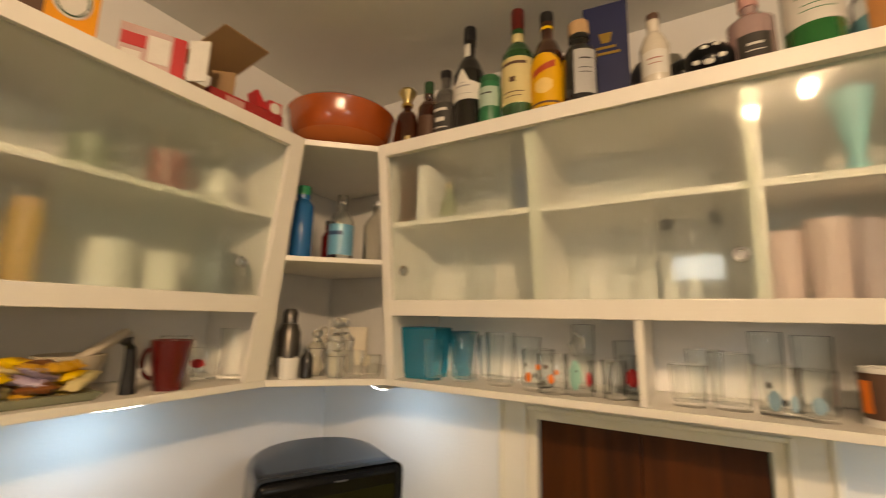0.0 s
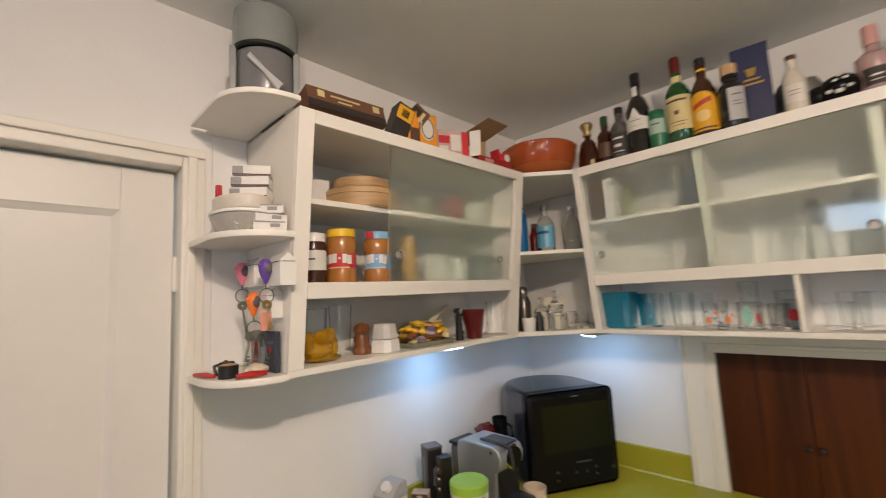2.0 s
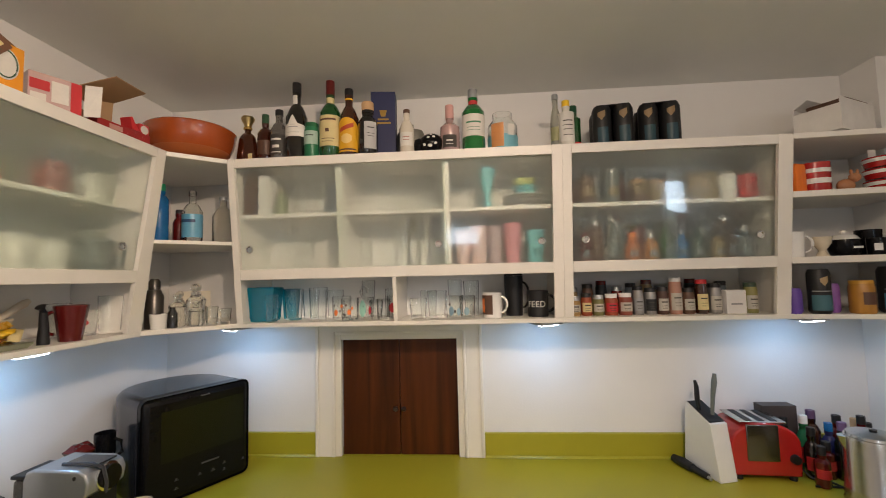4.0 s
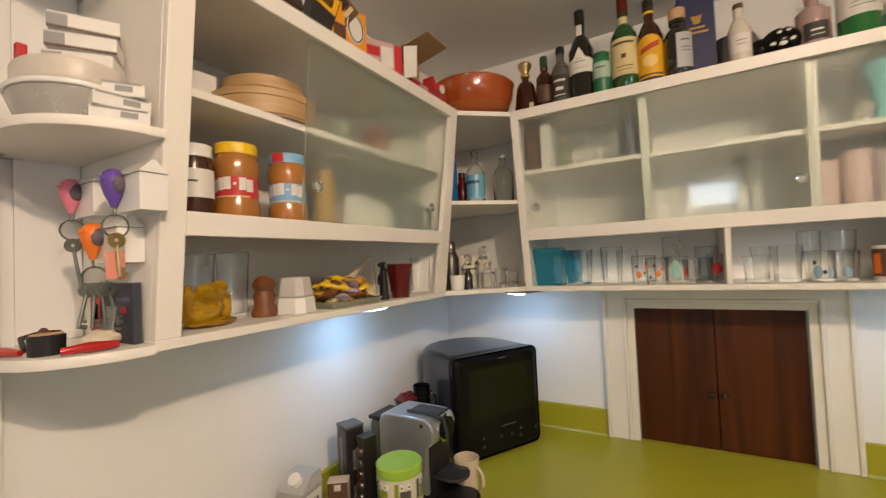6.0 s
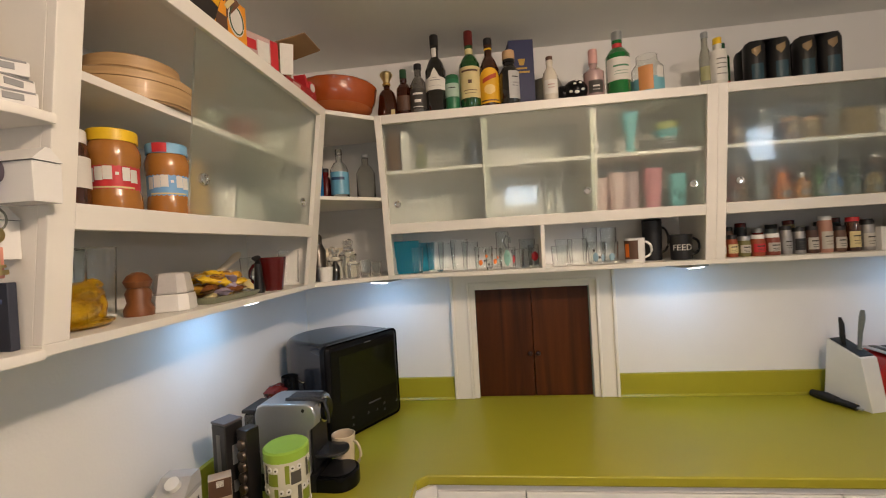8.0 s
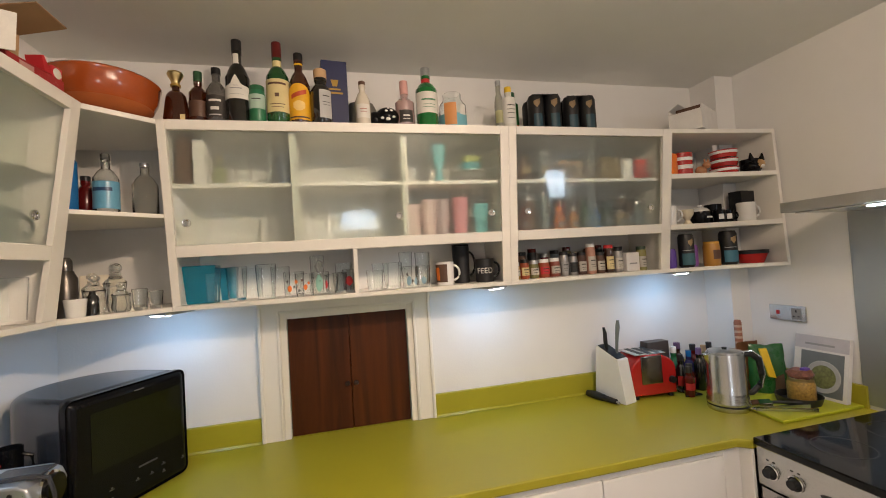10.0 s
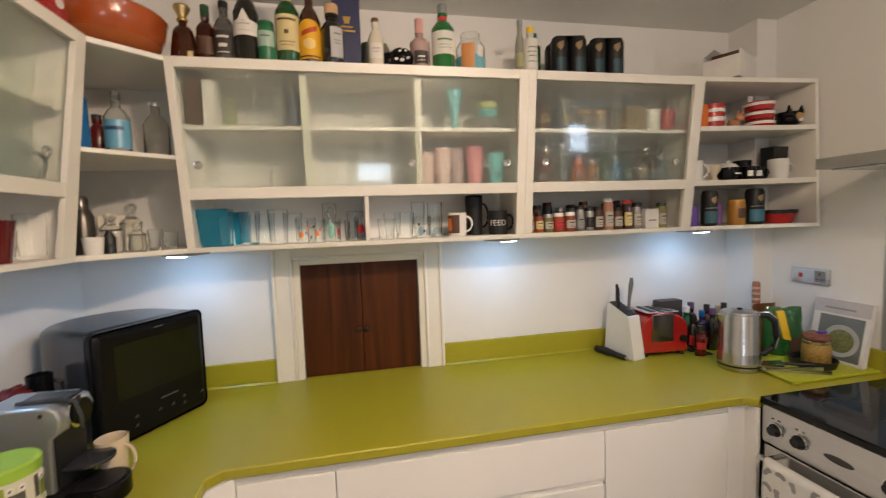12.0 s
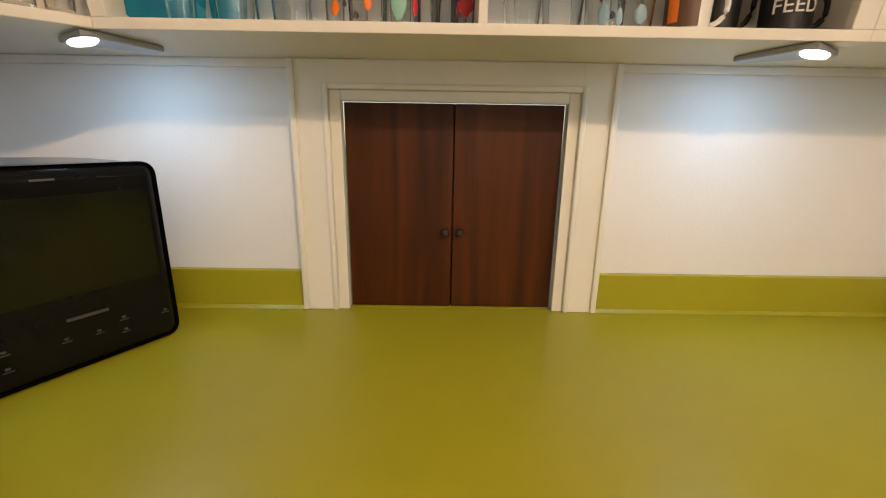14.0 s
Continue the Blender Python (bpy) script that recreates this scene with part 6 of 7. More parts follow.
for i in range(3):
    part("bowl", lathe(B(), [(0, 0.036 * i), (0.062, 0.036 * i), (0.072, 0.036 * i + 0.030), (0.070, 0.036 * i + 0.031), (0, 0.036 * i + 0.030)], 30), RED, t)
    part("white_band", lathe(B(), [(0.0690, 0.036 * i + 0.016), (0.0722, 0.036 * i + 0.026)], 30), WHITE, t)
part("tag", box(B(), -0.035, -0.005, 0.03, 0.034, 0.11, 0.135), PAPERW, t)
t = thing("cat_mug", 2.845, -0.265, U1, 0, "black cat-shaped mug with pointed ears", "mug")
part("mug", blob(lathe(B(), cup_profile(0.038, 0.042, 0.066, 0.004), 24), (0.0, -0.010, 0.034), (0.044, 0.040, 0.032), 20, 12), BLACK, t)
for ex, lean in ((-0.028, -0.006), (0.028, 0.006)):
    part("ear", hexa(B(), [(ex - 0.013, -0.040, 0.058), (ex + 0.013, -0.040, 0.058), (ex + 0.013, -0.026, 0.058), (ex - 0.013, -0.026, 0.058)],
                     [(ex - 0.0015 + lean, -0.036, 0.092), (ex + 0.0015 + lean, -0.036, 0.092), (ex + 0.0015 + lean, -0.032, 0.092), (ex - 0.0015 + lean, -0.032, 0.092)], 0.001), BLACK, t)
part("face_patch", blob(B(), (0.010, -0.045, 0.040), (0.022, 0.010, 0.018), 14, 10, 0.3), C("tan_glaze", (0.40, 0.24, 0.10), 0.4), t)
part("muzzle", blob(B(), (0.010, -0.052, 0.028), (0.010, 0.008, 0.008), 12, 8), WHITE, t)
mug("white_mug", 2.425, -0.215, U2, 0.034, 0.085, WHITE, "white mug on the middle shelf", -30)
t = thing("egg_cup", 2.505, -0.235, U2, 0, "small cream pottery egg cup", "cup")
part("cup", lathe(B(), [(0, 0), (0.020, 0), (0.010, 0.018), (0.012, 0.024), (0.026, 0.045), (0.028, 0.066), (0.025, 0.066), (0.02, 0.045), (0, 0.03)], 24), CREAM, t)
t = thing("sugar_bowl", 2.585, -0.225, U2, 0, "black and white patterned lidded sugar bowl", "bowl")
part("bowl", lathe(B(), [(0, 0), (0.036, 0), (0.048, 0.03), (0.044, 0.055), (0, 0.055)], 28), BLACK, t)
part("lid", lathe(B(), [(0, 0.0555), (0.042, 0.0555), (0.030, 0.070), (0.008, 0.076), (0.010, 0.086), (0, 0.09)], 26), WHITE, t)
part("white_dots", prints(0.047, ((0.022, 0.012, 20), (0.022, 0.012, 60)), -80), WHITE, t)
for x in (2.655, 2.70):
    t = mug("espresso_cup", x, -0.260, U2, 0.026, 0.056, BLACK, "black and white espresso cup", -30)
    part("white_dot", arc(0.0262, 0.015, 0.038, -90, 45), WHITE, t)
mug("black_mug", 2.685, -0.20, U2, 0.036, 0.088, BLACK, "black mug with a white handle behind cups", -20, inner=WHITE)
mug("white_mug", 2.790, -0.275, U2, 0.038, 0.084, WHITE, "white mug with a large handle", -15)
t = carton("black_box", 2.840, -0.215, U2, 0.090, 0.06, 0.145, BLACKM, "upright black carton with small print", 6, "box", "", 0, (("bars", 0.012, 0.034, 0.012, 0.028, GREYP),))
def drink_can(x, y, r, h, m, label, emb=None, band=None):
    t = thing("drink_can", x, y, U3, 0, label, "can", "cans on the lower shelf")
    part("can_body", lathe(B(), [(0, 0), (r * 0.8, 0), (r, 0.010), (r, h - 0.014), (r * 0.82, h), (r * 0.78, h - 0.002), (0, h - 0.002)], 24), m, t)
    if emb:
        part("emblem", shaped_label(r, lambda u: h * (0.62 + 0.10 * abs(u)), lambda u: h * (0.82 + 0.03 * u), -100, 38, 8), emb, t)
        part("pale_rule", arc(r + 0.0004, h * 0.50, h * 0.52, -100, 120), GREYP, t)
    if band:
        part("band", arc(r, h * 0.08, h * 0.42, -100, 130), band, t)
drink_can(2.410, -0.225, 0.022, 0.085, PURPLE, "small purple drinks can")
drink_can(2.480, -0.240, 0.032, 0.148, BLACKM, "tall black can with blue print", C("dull_gold_b", (0.35, 0.24, 0.12), 0.4), C("teal_grey_print", (0.04, 0.12, 0.15), 0.4))
drink_can(2.545, -0.210, 0.020, 0.098, C("violet_can", (0.25, 0.10, 0.35), 0.35), "slim violet drinks can")
t = jar("mustard_tin", 2.600, -0.255, U3, 0.034, 0.108, C("golden_tin", (0.42, 0.20, 0.03), 0.35, coat=0.3), C("golden_lid", (0.55, 0.30, 0.04), 0.4), "yellow tin with a dark round print", "tin", "", (0.03, 0.07, BROWN, 70), 0.01)
drink_can(2.700, -0.250, 0.036, 0.152, BLACKM, "tall dark can with blue print", C("dull_gold_c", (0.35, 0.24, 0.12), 0.4), C("blue_can_print", (0.05, 0.17, 0.24), 0.4))
mug("green_cup", 2.760, -0.185, U3, 0.038, 0.082, C("dark_green_grey", (0.09, 0.12, 0.10), 0.3), "dark green-grey flared cup", -10, 0.7)
t = thing("red_bowl", 2.812, -0.262, U3, 0, "low red bowl with a dark rim", "bowl")
part("bowl", lathe(B(), [(0, 0), (0.048, 0), (0.066, 0.044), (0.063, 0.044), (0.046, 0.005), (0, 0.005)], 28), RED, t)
part("rim", lathe(B(), [(0.0665, 0.042), (0.068, 0.058), (0.062, 0.058), (0.062, 0.045)], 28), BLACKM, t)

# ---- on the worktop ----
DIMP = C("dim_grey_print", (0.055, 0.055, 0.055), 0.5)
m = thing("microwave", 0.363, -0.308, TOP, 60.5, "compact black microwave with a rounded back", "microwave")
def mplan(w, d0, d1, n=16, inset=0.0):
    pts = [(-w + inset, 0.03), (w - inset, 0.03), (w - inset, d0)]
    pts += [((w - inset) * math.cos(a), d0 + (d1 - d0 - inset) * math.sin(a) ** 0.8) for a in [math.pi * i / n for i in range(1, n)]]
    return pts + [(-w + inset, d0)]
part("shell", prism(B(), mplan(0.181, 0.15, 0.350), 0.006, 0.347, 0.030, 6), GREY, m)
door_bm = box(B(), -0.181, 0.181, 0.0, 0.030, 0.002, 0.348, 0.024, 6)
dl = part("door", door_bm, BLACK, m, "glossy black microwave door")
part("door_window", box(B(), -0.125, 0.155, -0.0016, 0.001, 0.135, 0.300, 0.0006), SMOKE, dl)
part("maker_bars", box(B(), 0.005, 0.065, -0.0012, 0.001, 0.092, 0.097), DIMP, dl)
part("top_mark", box(B(), 0.00, 0.03, -0.0012, 0.001, 0.324, 0.327), C("dim_print", (0.10, 0.10, 0.10), 0.5), dl)
for cx, cz in ((-0.15, 0.045), (-0.075, 0.068), (-0.075, 0.040), (0.0, 0.058), (0.045, 0.055), (0.085, 0.066), (0.085, 0.042), (0.155, 0.055)):
    part("control_mark", box(box(B(), cx - 0.007, cx + 0.007, -0.0012, 0.001, cz, cz + 0.0015), cx - 0.003, cx + 0.003, -0.0012, 0.001, cz + 0.004, cz + 0.008), DIMP, dl)
for fx, fy in ((-0.14, 0.06), (0.14, 0.06), (-0.08, 0.22), (0.08, 0.22)):
    part("foot", lathe(B(), [(0, 0), (0.014, 0), (0.016, 0.0065), (0, 0.0065)], 14, cx=fx, cy=fy), BLACKM, m)

def side_prism(pts, y0, y1, bev=0.0, seg=2):
    """A side outline (x, z) pulled from y0 to y1."""
    bm = prism(B(), pts, y0, y1, bev, seg)
    bmesh.ops.rotate(bm, verts=bm.verts[:], matrix=Matrix.Rotation(radians(90), 3, "X"))
    bmesh.ops.translate(bm, verts=bm.verts[:], vec=(0, y0 + y1, 0))
    bmesh.ops.recalc_face_normals(bm, faces=bm.faces[:])
    return bm

c = thing("coffee_machine", 0.116, -0.652, TOP, -2, "silver and black capsule coffee machine", "coffee machine")
c.scale = (0.86, 0.95, 1.02)
body = [(0.055, 0.050), (0.235, 0.050), (0.240, 0.170), (0.262, 0.185), (0.268, 0.215), (0.258, 0.236), (0.235, 0.246), (0.085, 0.246), (0.062, 0.238), (0.052, 0.215)]
part("body", side_prism(body, -0.060, 0.060, 0.006, 3), SILVER, c)
part("base", side_prism([(0.0, 0.0), (0.255, 0.0), (0.255, 0.049), (0.0, 0.049)], -0.058, 0.058, 0.004), BLACKM, c)
part("front_panel", box(B(), 0.2405, 0.248, -0.050, 0.050, 0.052, 0.180, 0.003), BLACKM, c)
part("brew_head", lathe(B(), [(0, 0.0), (0.026, 0.0), (0.030, 0.006), (0.030, 0.022), (0, 0.022)], 24), BLACK, c).matrix_local = pose(0.262, 0, 0.212, 0, 90, 0)
part("head_ring", lathe(B(), [(0.030, 0.0), (0.036, 0.001), (0.036, 0.008), (0.030, 0.009)], 26), CHROME, c).matrix_local = pose(0.264, 0, 0.212, 0, 90, 0)
part("lever", tube(B(), [(0.150, -0.03, 0.249), (0.25, -0.03, 0.252), (0.285, -0.03, 0.245), (0.297, -0.03, 0.21), (0.296, -0.03, 0.185)], 0.005, 8), GREY, c)
part("lever_plate", box(B(), 0.15, 0.262, -0.034, 0.034, 0.246, 0.251, 0.002), GREY, c)
part("button", lathe(B(), [(0, 0), (0.005, 0), (0.005, 0.002), (0, 0.002)], 14), BLACKM, c).matrix_local = pose(0.225, -0.060, 0.228, 90, 0, 0)
part("drip_tray", prism(B(), [(0.256, -0.058)] + [(0.318 + 0.058 * math.sin(a), -0.058 * math.cos(a)) for a in [math.pi * i / 14 for i in range(15)]] + [(0.256, 0.058)], 0.0, 0.042, 0.004, 2), BLACK, c)
part("tray_grid", prism(B(), [(0.262, -0.048)] + [(0.316 + 0.048 * math.sin(a), -0.048 * math.cos(a)) for a in [math.pi * i / 14 for i in range(15)]] + [(0.262, 0.048)], 0.0424, 0.0455, 0.001, 1), BLACKM, c)
part("cup_rest", prism(B(), [(0.250, -0.045)] + [(0.300 + 0.045 * math.sin(a), -0.045 * math.cos(a)) for a in [math.pi * i / 14 for i in range(15)]] + [(0.250, 0.045)], 0.092, 0.100, 0.002, 2), GREY, c)
noshadow(part("water_tank", box(B(), 0.002, 0.051, -0.05, 0.05, 0.050, 0.215, 0.012, 3), C("smoky_tank", (0.16, 0.16, 0.165), 0.1, trans=0.6), c))
part("tank_lid", box(B(), 0.0, 0.052, -0.052, 0.052, 0.2155, 0.226, 0.003), BLACKM, c)

t = thing("capsule_tower", 0.146, -0.812, TOP, -20, "tall dark capsule box standing on end", "capsule holder")
part("tower", box(B(), -0.026, 0.026, -0.026, 0.026, 0, 0.245, 0.003), C("dark_grey_box", (0.020, 0.018, 0.018), 0.3, coat=0.3), t)
part("top_cap", box(B(), -0.027, 0.027, -0.027, 0.027, 0.2455, 0.252, 0.002), C("grey_violet_cap", (0.10, 0.085, 0.09), 0.4), t)
part("slot", box(B(), -0.007, 0.007, -0.0275, -0.026, 0.03, 0.22), C("grey_slot", (0.18, 0.175, 0.17), 0.3, metal=0.5), t)
part("bars", box(B(), 0.0262, 0.0272, -0.008, 0.008, 0.07, 0.10), GREYP, t)
part("bars", box(B(), 0.0262, 0.0272, -0.008, 0.008, 0.14, 0.19), GREYP, t)
t = thing("capsule_tower", 0.209, -0.822, TOP, -20, "tall dark capsule rack full of capsules", "capsule holder")
part("rack", box(B(), -0.018, 0.018, -0.02, 0.02, 0, 0.235, 0.003), C("dark_bronze_rack", (0.025, 0.02, 0.018), 0.35, metal=0.4), t)
for i in range(7):
    part("capsule", lathe(B(), [(0, 0), (0.014, 0), (0.012, 0.006), (0, 0.008)], 14), C("capsule_foil", (0.09, 0.07, 0.055), 0.3, metal=0.7), t).matrix_local = pose(0.0, -0.020, 0.03 + 0.028 * i, 90, 0, 0)

t = thing("owl_canister", 0.312, -0.826, TOP, 20, "tall tin with an owl pattern and lime green lid", "canister")
R_ = 0.053
part("tin", lathe(B(), [(0, 0), (R_, 0), (R_, 0.168), (0, 0.168)], 36), C("cream_tin", (0.62, 0.60, 0.50), 0.35), t)
part("lid", lathe(B(), [(0, 0.169), (R_ + 0.002, 0.169), (R_ + 0.0025, 0.190), (R_ - 0.002, 0.194), (0, 0.1945)], 36), LIME, t, "flat lime green lid")
OWLG, OWLD = C("owl_green", (0.22, 0.28, 0.03), 0.4), C("owl_charcoal", (0.08, 0.075, 0.065), 0.4)
for row in range(3):
    z0 = 0.006 + 0.054 * row
    for k in range(6):
        a = 60 * k + 30 * (row % 2)
        part("owl_body", lathe(B(), [(R_ + 0.0005, z0), (R_ + 0.0008, z0 + 0.016), (R_ + 0.0005, z0 + 0.030)], 6, a - 14, a + 14), (OWLG, OWLD)[(k + row) % 2], t)
        part("owl_wing", lathe(B(), [(R_ + 0.0005, z0 + 0.004), (R_ + 0.0005, z0 + 0.048)], 4, a - 28, a - 17), (OWLD, OWLG)[(k + row) % 2], t)
        for s in (-9, 9):
            e = part("owl_eye", lathe(B(), [(0, 0.0016), (0.0065, 0.0014), (0.0068, 0.0)], 14), WHITE, t)
            ar = radians(a + s)
            e.matrix_local = Matrix.Translation(((R_ + 0.0002) * math.cos(ar), (R_ + 0.0002) * math.sin(ar), z0 + 0.039)) @ Vector((math.cos(ar), math.sin(ar), 0)).to_track_quat("Z", "Y").to_matrix().to_4x4()
            part("pupil", lathe(B(), [(0, 0.0024), (0.0024, 0.0022), (0.0025, 0.0015)], 10), OWLD, e)

mug("cream_cup", 0.370, -0.588, TOP, 0.036, 0.110, C("cream_glazed_mug", (0.66, 0.55, 0.40), 0.25, coat=0.4), "cream mug beside the coffee machine", -12, 0.82)
t = thing("milk_carton", 0.115, -0.955, TOP, 10, "grey oat milk carton with a white screw cap", "carton")
part("carton_body", box(B(), -0.036, 0.036, -0.036, 0.036, 0, 0.150, 0.002), C("grey_carton", (0.36, 0.355, 0.34), 0.5), t)
part("gable", prism(B(), [(-0.036, -0.036), (0.036, -0.036), (0.036, 0.036), (-0.036, 0.036)], 0.1505, 0.180, 0, 1, [(-0.034, 0.0), (0.034, 0.0), (0.034, 0.034), (-0.034, 0.034)]), C("grey_carton_top", (0.42, 0.41, 0.40), 0.45), t)
part("cap", lathe(B(), [(0, 0.0), (0.015, 0.0), (0.015, 0.014), (0.0, 0.015)], 22), WHITE, t).matrix_local = pose(0.004, -0.016, 0.168, 40, 0, 0)
part("panel_bars", box(box(box(B(), -0.022, 0.022, -0.0375, -0.036, 0.118, 0.124), -0.022, 0.022, -0.0375, -0.036, 0.100, 0.106), -0.022, 0.022, -0.0375, -0.036, 0.082, 0.088), INK, t)
part("side_panel", box(B(), 0.036, 0.0372, -0.03, 0.03, 0.06, 0.14), LABELW, t)
part("side_print", box(box(box(B(), 0.0372, 0.038, -0.022, -0.010, 0.075, 0.125), 0.0372, 0.038, -0.004, 0.006, 0.075, 0.125), 0.0372, 0.038, 0.012, 0.018, 0.075, 0.125), INK, t)
t = carton("sugar_packet", 0.170, -0.885, TOP, 0.05, 0.035, 0.145, C("beige_packet", (0.48, 0.38, 0.30), 0.5), "small beige and brown packet beside the milk", 35, "packet", "", 0, (("dark_panel", -0.024, 0.024, 0.10, 0.143, BROWN), ("cap", -0.008, 0.008, 0.125, 0.14, LABELW)))
t = thing("yellow_tub", 0.300, -1.010, TOP, 0, "round tub with a bright yellow lid", "tub")
part("tub", lathe(B(), [(0, 0), (0.062, 0), (0.070, 0.095), (0, 0.095)], 32), C("white_tub", (0.65, 0.62, 0.5), 0.4), t)
part("lid", lathe(B(), [(0, 0.0955), (0.073, 0.0955), (0.074, 0.110), (0.070, 0.114), (0, 0.115)], 32), YELLOW, t)
t = thing("red_timer", 0.112, -0.505, TOP, 0, "dark pot with a crumpled red top behind the machine", "ornament")
part("pot", lathe(B(), [(0, 0), (0.028, 0), (0.031, 0.10), (0.028, 0.195), (0, 0.195)], 22), DKGLASS, t)
part("red_top", blob(B(), (0.0, 0.0, 0.212), (0.034, 0.034, 0.026), 18, 12, 0.35), DKRED, t)
t = thing("black_mug", 0.128, -0.436, TOP, 20, "tall glossy black mug beside the microwave", "mug")
part("mug", lathe(B(), cup_profile(0.026, 0.029, 0.245, 0.003), 26), BLACK, t)
part("handle", tube(B(), [(0.026, 0, 0.225), (0.045, 0, 0.215), (0.048, 0, 0.18), (0.027, 0, 0.165)], 0.005, 8), BLACK, t)

# right-hand group
t = thing("knife_block", 2.148, -0.125, TOP, 14, "white knife block with black-handled knives", "knife block")
part("block", hexa(B(), [(-0.034, -0.085, 0), (0.034, -0.085, 0), (0.034, 0.08, 0), (-0.034, 0.08, 0)], [(-0.034, -0.055, 0.185), (0.034, -0.055, 0.185), (0.034, 0.06, 0.235), (-0.034, 0.06, 0.235)], 0.003), WHITE, t)
part("slotted_top", hexa(B(), [(-0.029, -0.048, 0.1885), (0.029, -0.048, 0.1885), (0.029, 0.052, 0.2325), (-0.029, 0.052, 0.2325)], [(-0.029, -0.048, 0.1915), (0.029, -0.048, 0.1915), (0.029, 0.052, 0.2355), (-0.029, 0.052, 0.2355)]), BLACKM, t)
part("knife_handle", tube(B(), [(-0.014, 0.014, 0.214), (-0.018, 0.016, 0.252), (-0.016, 0.018, 0.295), (-0.020, 0.020, 0.318)], [0.007, 0.009, 0.008, 0.005], 10), BLACKM, t)
part("knife_handle", tube(B(), [(0.012, -0.016, 0.204), (0.016, -0.018, 0.262), (0.024, -0.020, 0.318), (0.028, -0.020, 0.348)], [0.006, 0.007, 0.010, 0.006], 10), C("grey_green_handle", (0.16, 0.18, 0.17), 0.35), t)
t = thing("knife_sharpener", 2.062, -0.045, TOP, 0, "black-handled tool lying by the block", "tool")
part("handle", tube(B(), [(0.0, 0.0, 0.015), (0.014, -0.045, 0.016), (0.026, -0.085, 0.014)], [0.014, 0.018, 0.015], 12), BLACKM, t)
part("shaft", tube(B(), [(0.026, -0.085, 0.014), (0.046, -0.145, 0.012)], [0.013, 0.011], 10), BLACKM, t)
part("tip", tube(B(), [(0.046, -0.145, 0.012), (0.050, -0.160, 0.009)], 0.005, 8), SILVER, t)

t = thing("toaster", 2.312, -0.115, TOP, -4, "glossy red toaster with a steel end panel", "toaster")
sec = [(-0.108, 0.014), (0.108, 0.014), (0.112, 0.10)] + [(0.112 * math.cos(a), 0.105 + 0.085 * math.sin(a) ** 0.75) for a in [math.pi * i / 14 for i in range(1, 14)]] + [(-0.112, 0.10)]
part("body", side_prism(sec, -0.075, 0.085, 0.008, 3), RED, t)
part("end_panel", box(B(), -0.062, 0.040, -0.0785, -0.073, 0.064, 0.186, 0.003), C("dark_mirror_steel", (0.20, 0.18, 0.16), 0.15, metal=1.0, var=0.12), t)
part("top_plate", box(B(), -0.075, 0.075, -0.062, 0.072, 0.187, 0.193, 0.003), STEEL, t)
for sx_ in (-0.04, 0.0, 0.04):
    part("slot", box(B(), sx_ - 0.010, sx_ + 0.010, -0.055, 0.065, 0.1932, 0.1945), BLACKM, t)
for fx in (-0.085, 0.085):
    for fy in (-0.06, 0.065):
        part("foot", lathe(B(), [(0, 0), (0.012, 0), (0.012, 0.016), (0, 0.016)], 12, cx=fx, cy=fy), BLACKM, t)
part("control_knob", lathe(B(), [(0, 0), (0.016, 0), (0.014, 0.014), (0, 0.014)], 18), BLACKM, t).matrix_local = pose(0.085, -0.074, 0.075, 90, 0, 0)
part("flex", tube(B(), [(0.10, -0.02, 0.06), (0.14, -0.06, 0.01), (0.19, -0.08, 0.005), (0.20, -0.11, 0.005), (0.12, -0.11, 0.005)], 0.0035, 8), BLACKM, t)

k = thing("kettle", 2.475, -0.395, TOP, -25, "round brushed steel electric kettle", "kettle")
k.scale = (0.89, 0.89, 1.03)
part("base", lathe(B(), [(0, 0), (0.080, 0), (0.083, 0.006), (0.083, 0.018), (0, 0.018)], 40), STEEL, k)
part("black_ring", lathe(B(), [(0.0, 0.0182), (0.080, 0.0182), (0.080, 0.024), (0, 0.024)], 40), BLACKM, k)
part("body", lathe(B(), [(0, 0.0245), (0.0835, 0.0245), (0.0845, 0.035), (0.081, 0.042), (0.083, 0.052), (0.080, 0.058), (0.0815, 0.066), (0.0790, 0.072), (0.0765, 0.205), (0.074, 0.216), (0, 0.216)], 48), STEEL, k)
part("lid", lathe(B(), [(0, 0.2165), (0.070, 0.2165), (0.068, 0.224), (0.03, 0.231), (0, 0.232)], 40), STEEL, k)
part("lid_knob", lathe(B(), [(0, 0.2325), (0.010, 0.2325), (0.010, 0.236), (0, 0.237)], 18), BLACKM, k)
part("spout", hexa(B(), [(-0.088, -0.006, 0.196), (-0.074, -0.018, 0.172), (-0.074, 0.018, 0.172), (-0.088, 0.006, 0.196)], [(-0.092, -0.009, 0.211), (-0.073, -0.022, 0.213), (-0.073, 0.022, 0.213), (-0.092, 0.009, 0.211)], 0.002), STEEL, k)
part("handle", tube(B(), [(0.068, 0, 0.205), (0.105, 0, 0.208), (0.135, 0, 0.185), (0.143, 0, 0.13), (0.130, 0, 0.085), (0.100, 0, 0.060), (0.080, 0, 0.058)], [0.010, 0.011, 0.012, 0.012, 0.012, 0.011, 0.010], 12), BLACKM, k)
part("handle_trim", tube(B(), [(0.075, 0, 0.216), (0.110, 0, 0.220), (0.146, 0, 0.192), (0.155, 0, 0.13), (0.140, 0, 0.080)], 0.005, 8), STEEL, k)

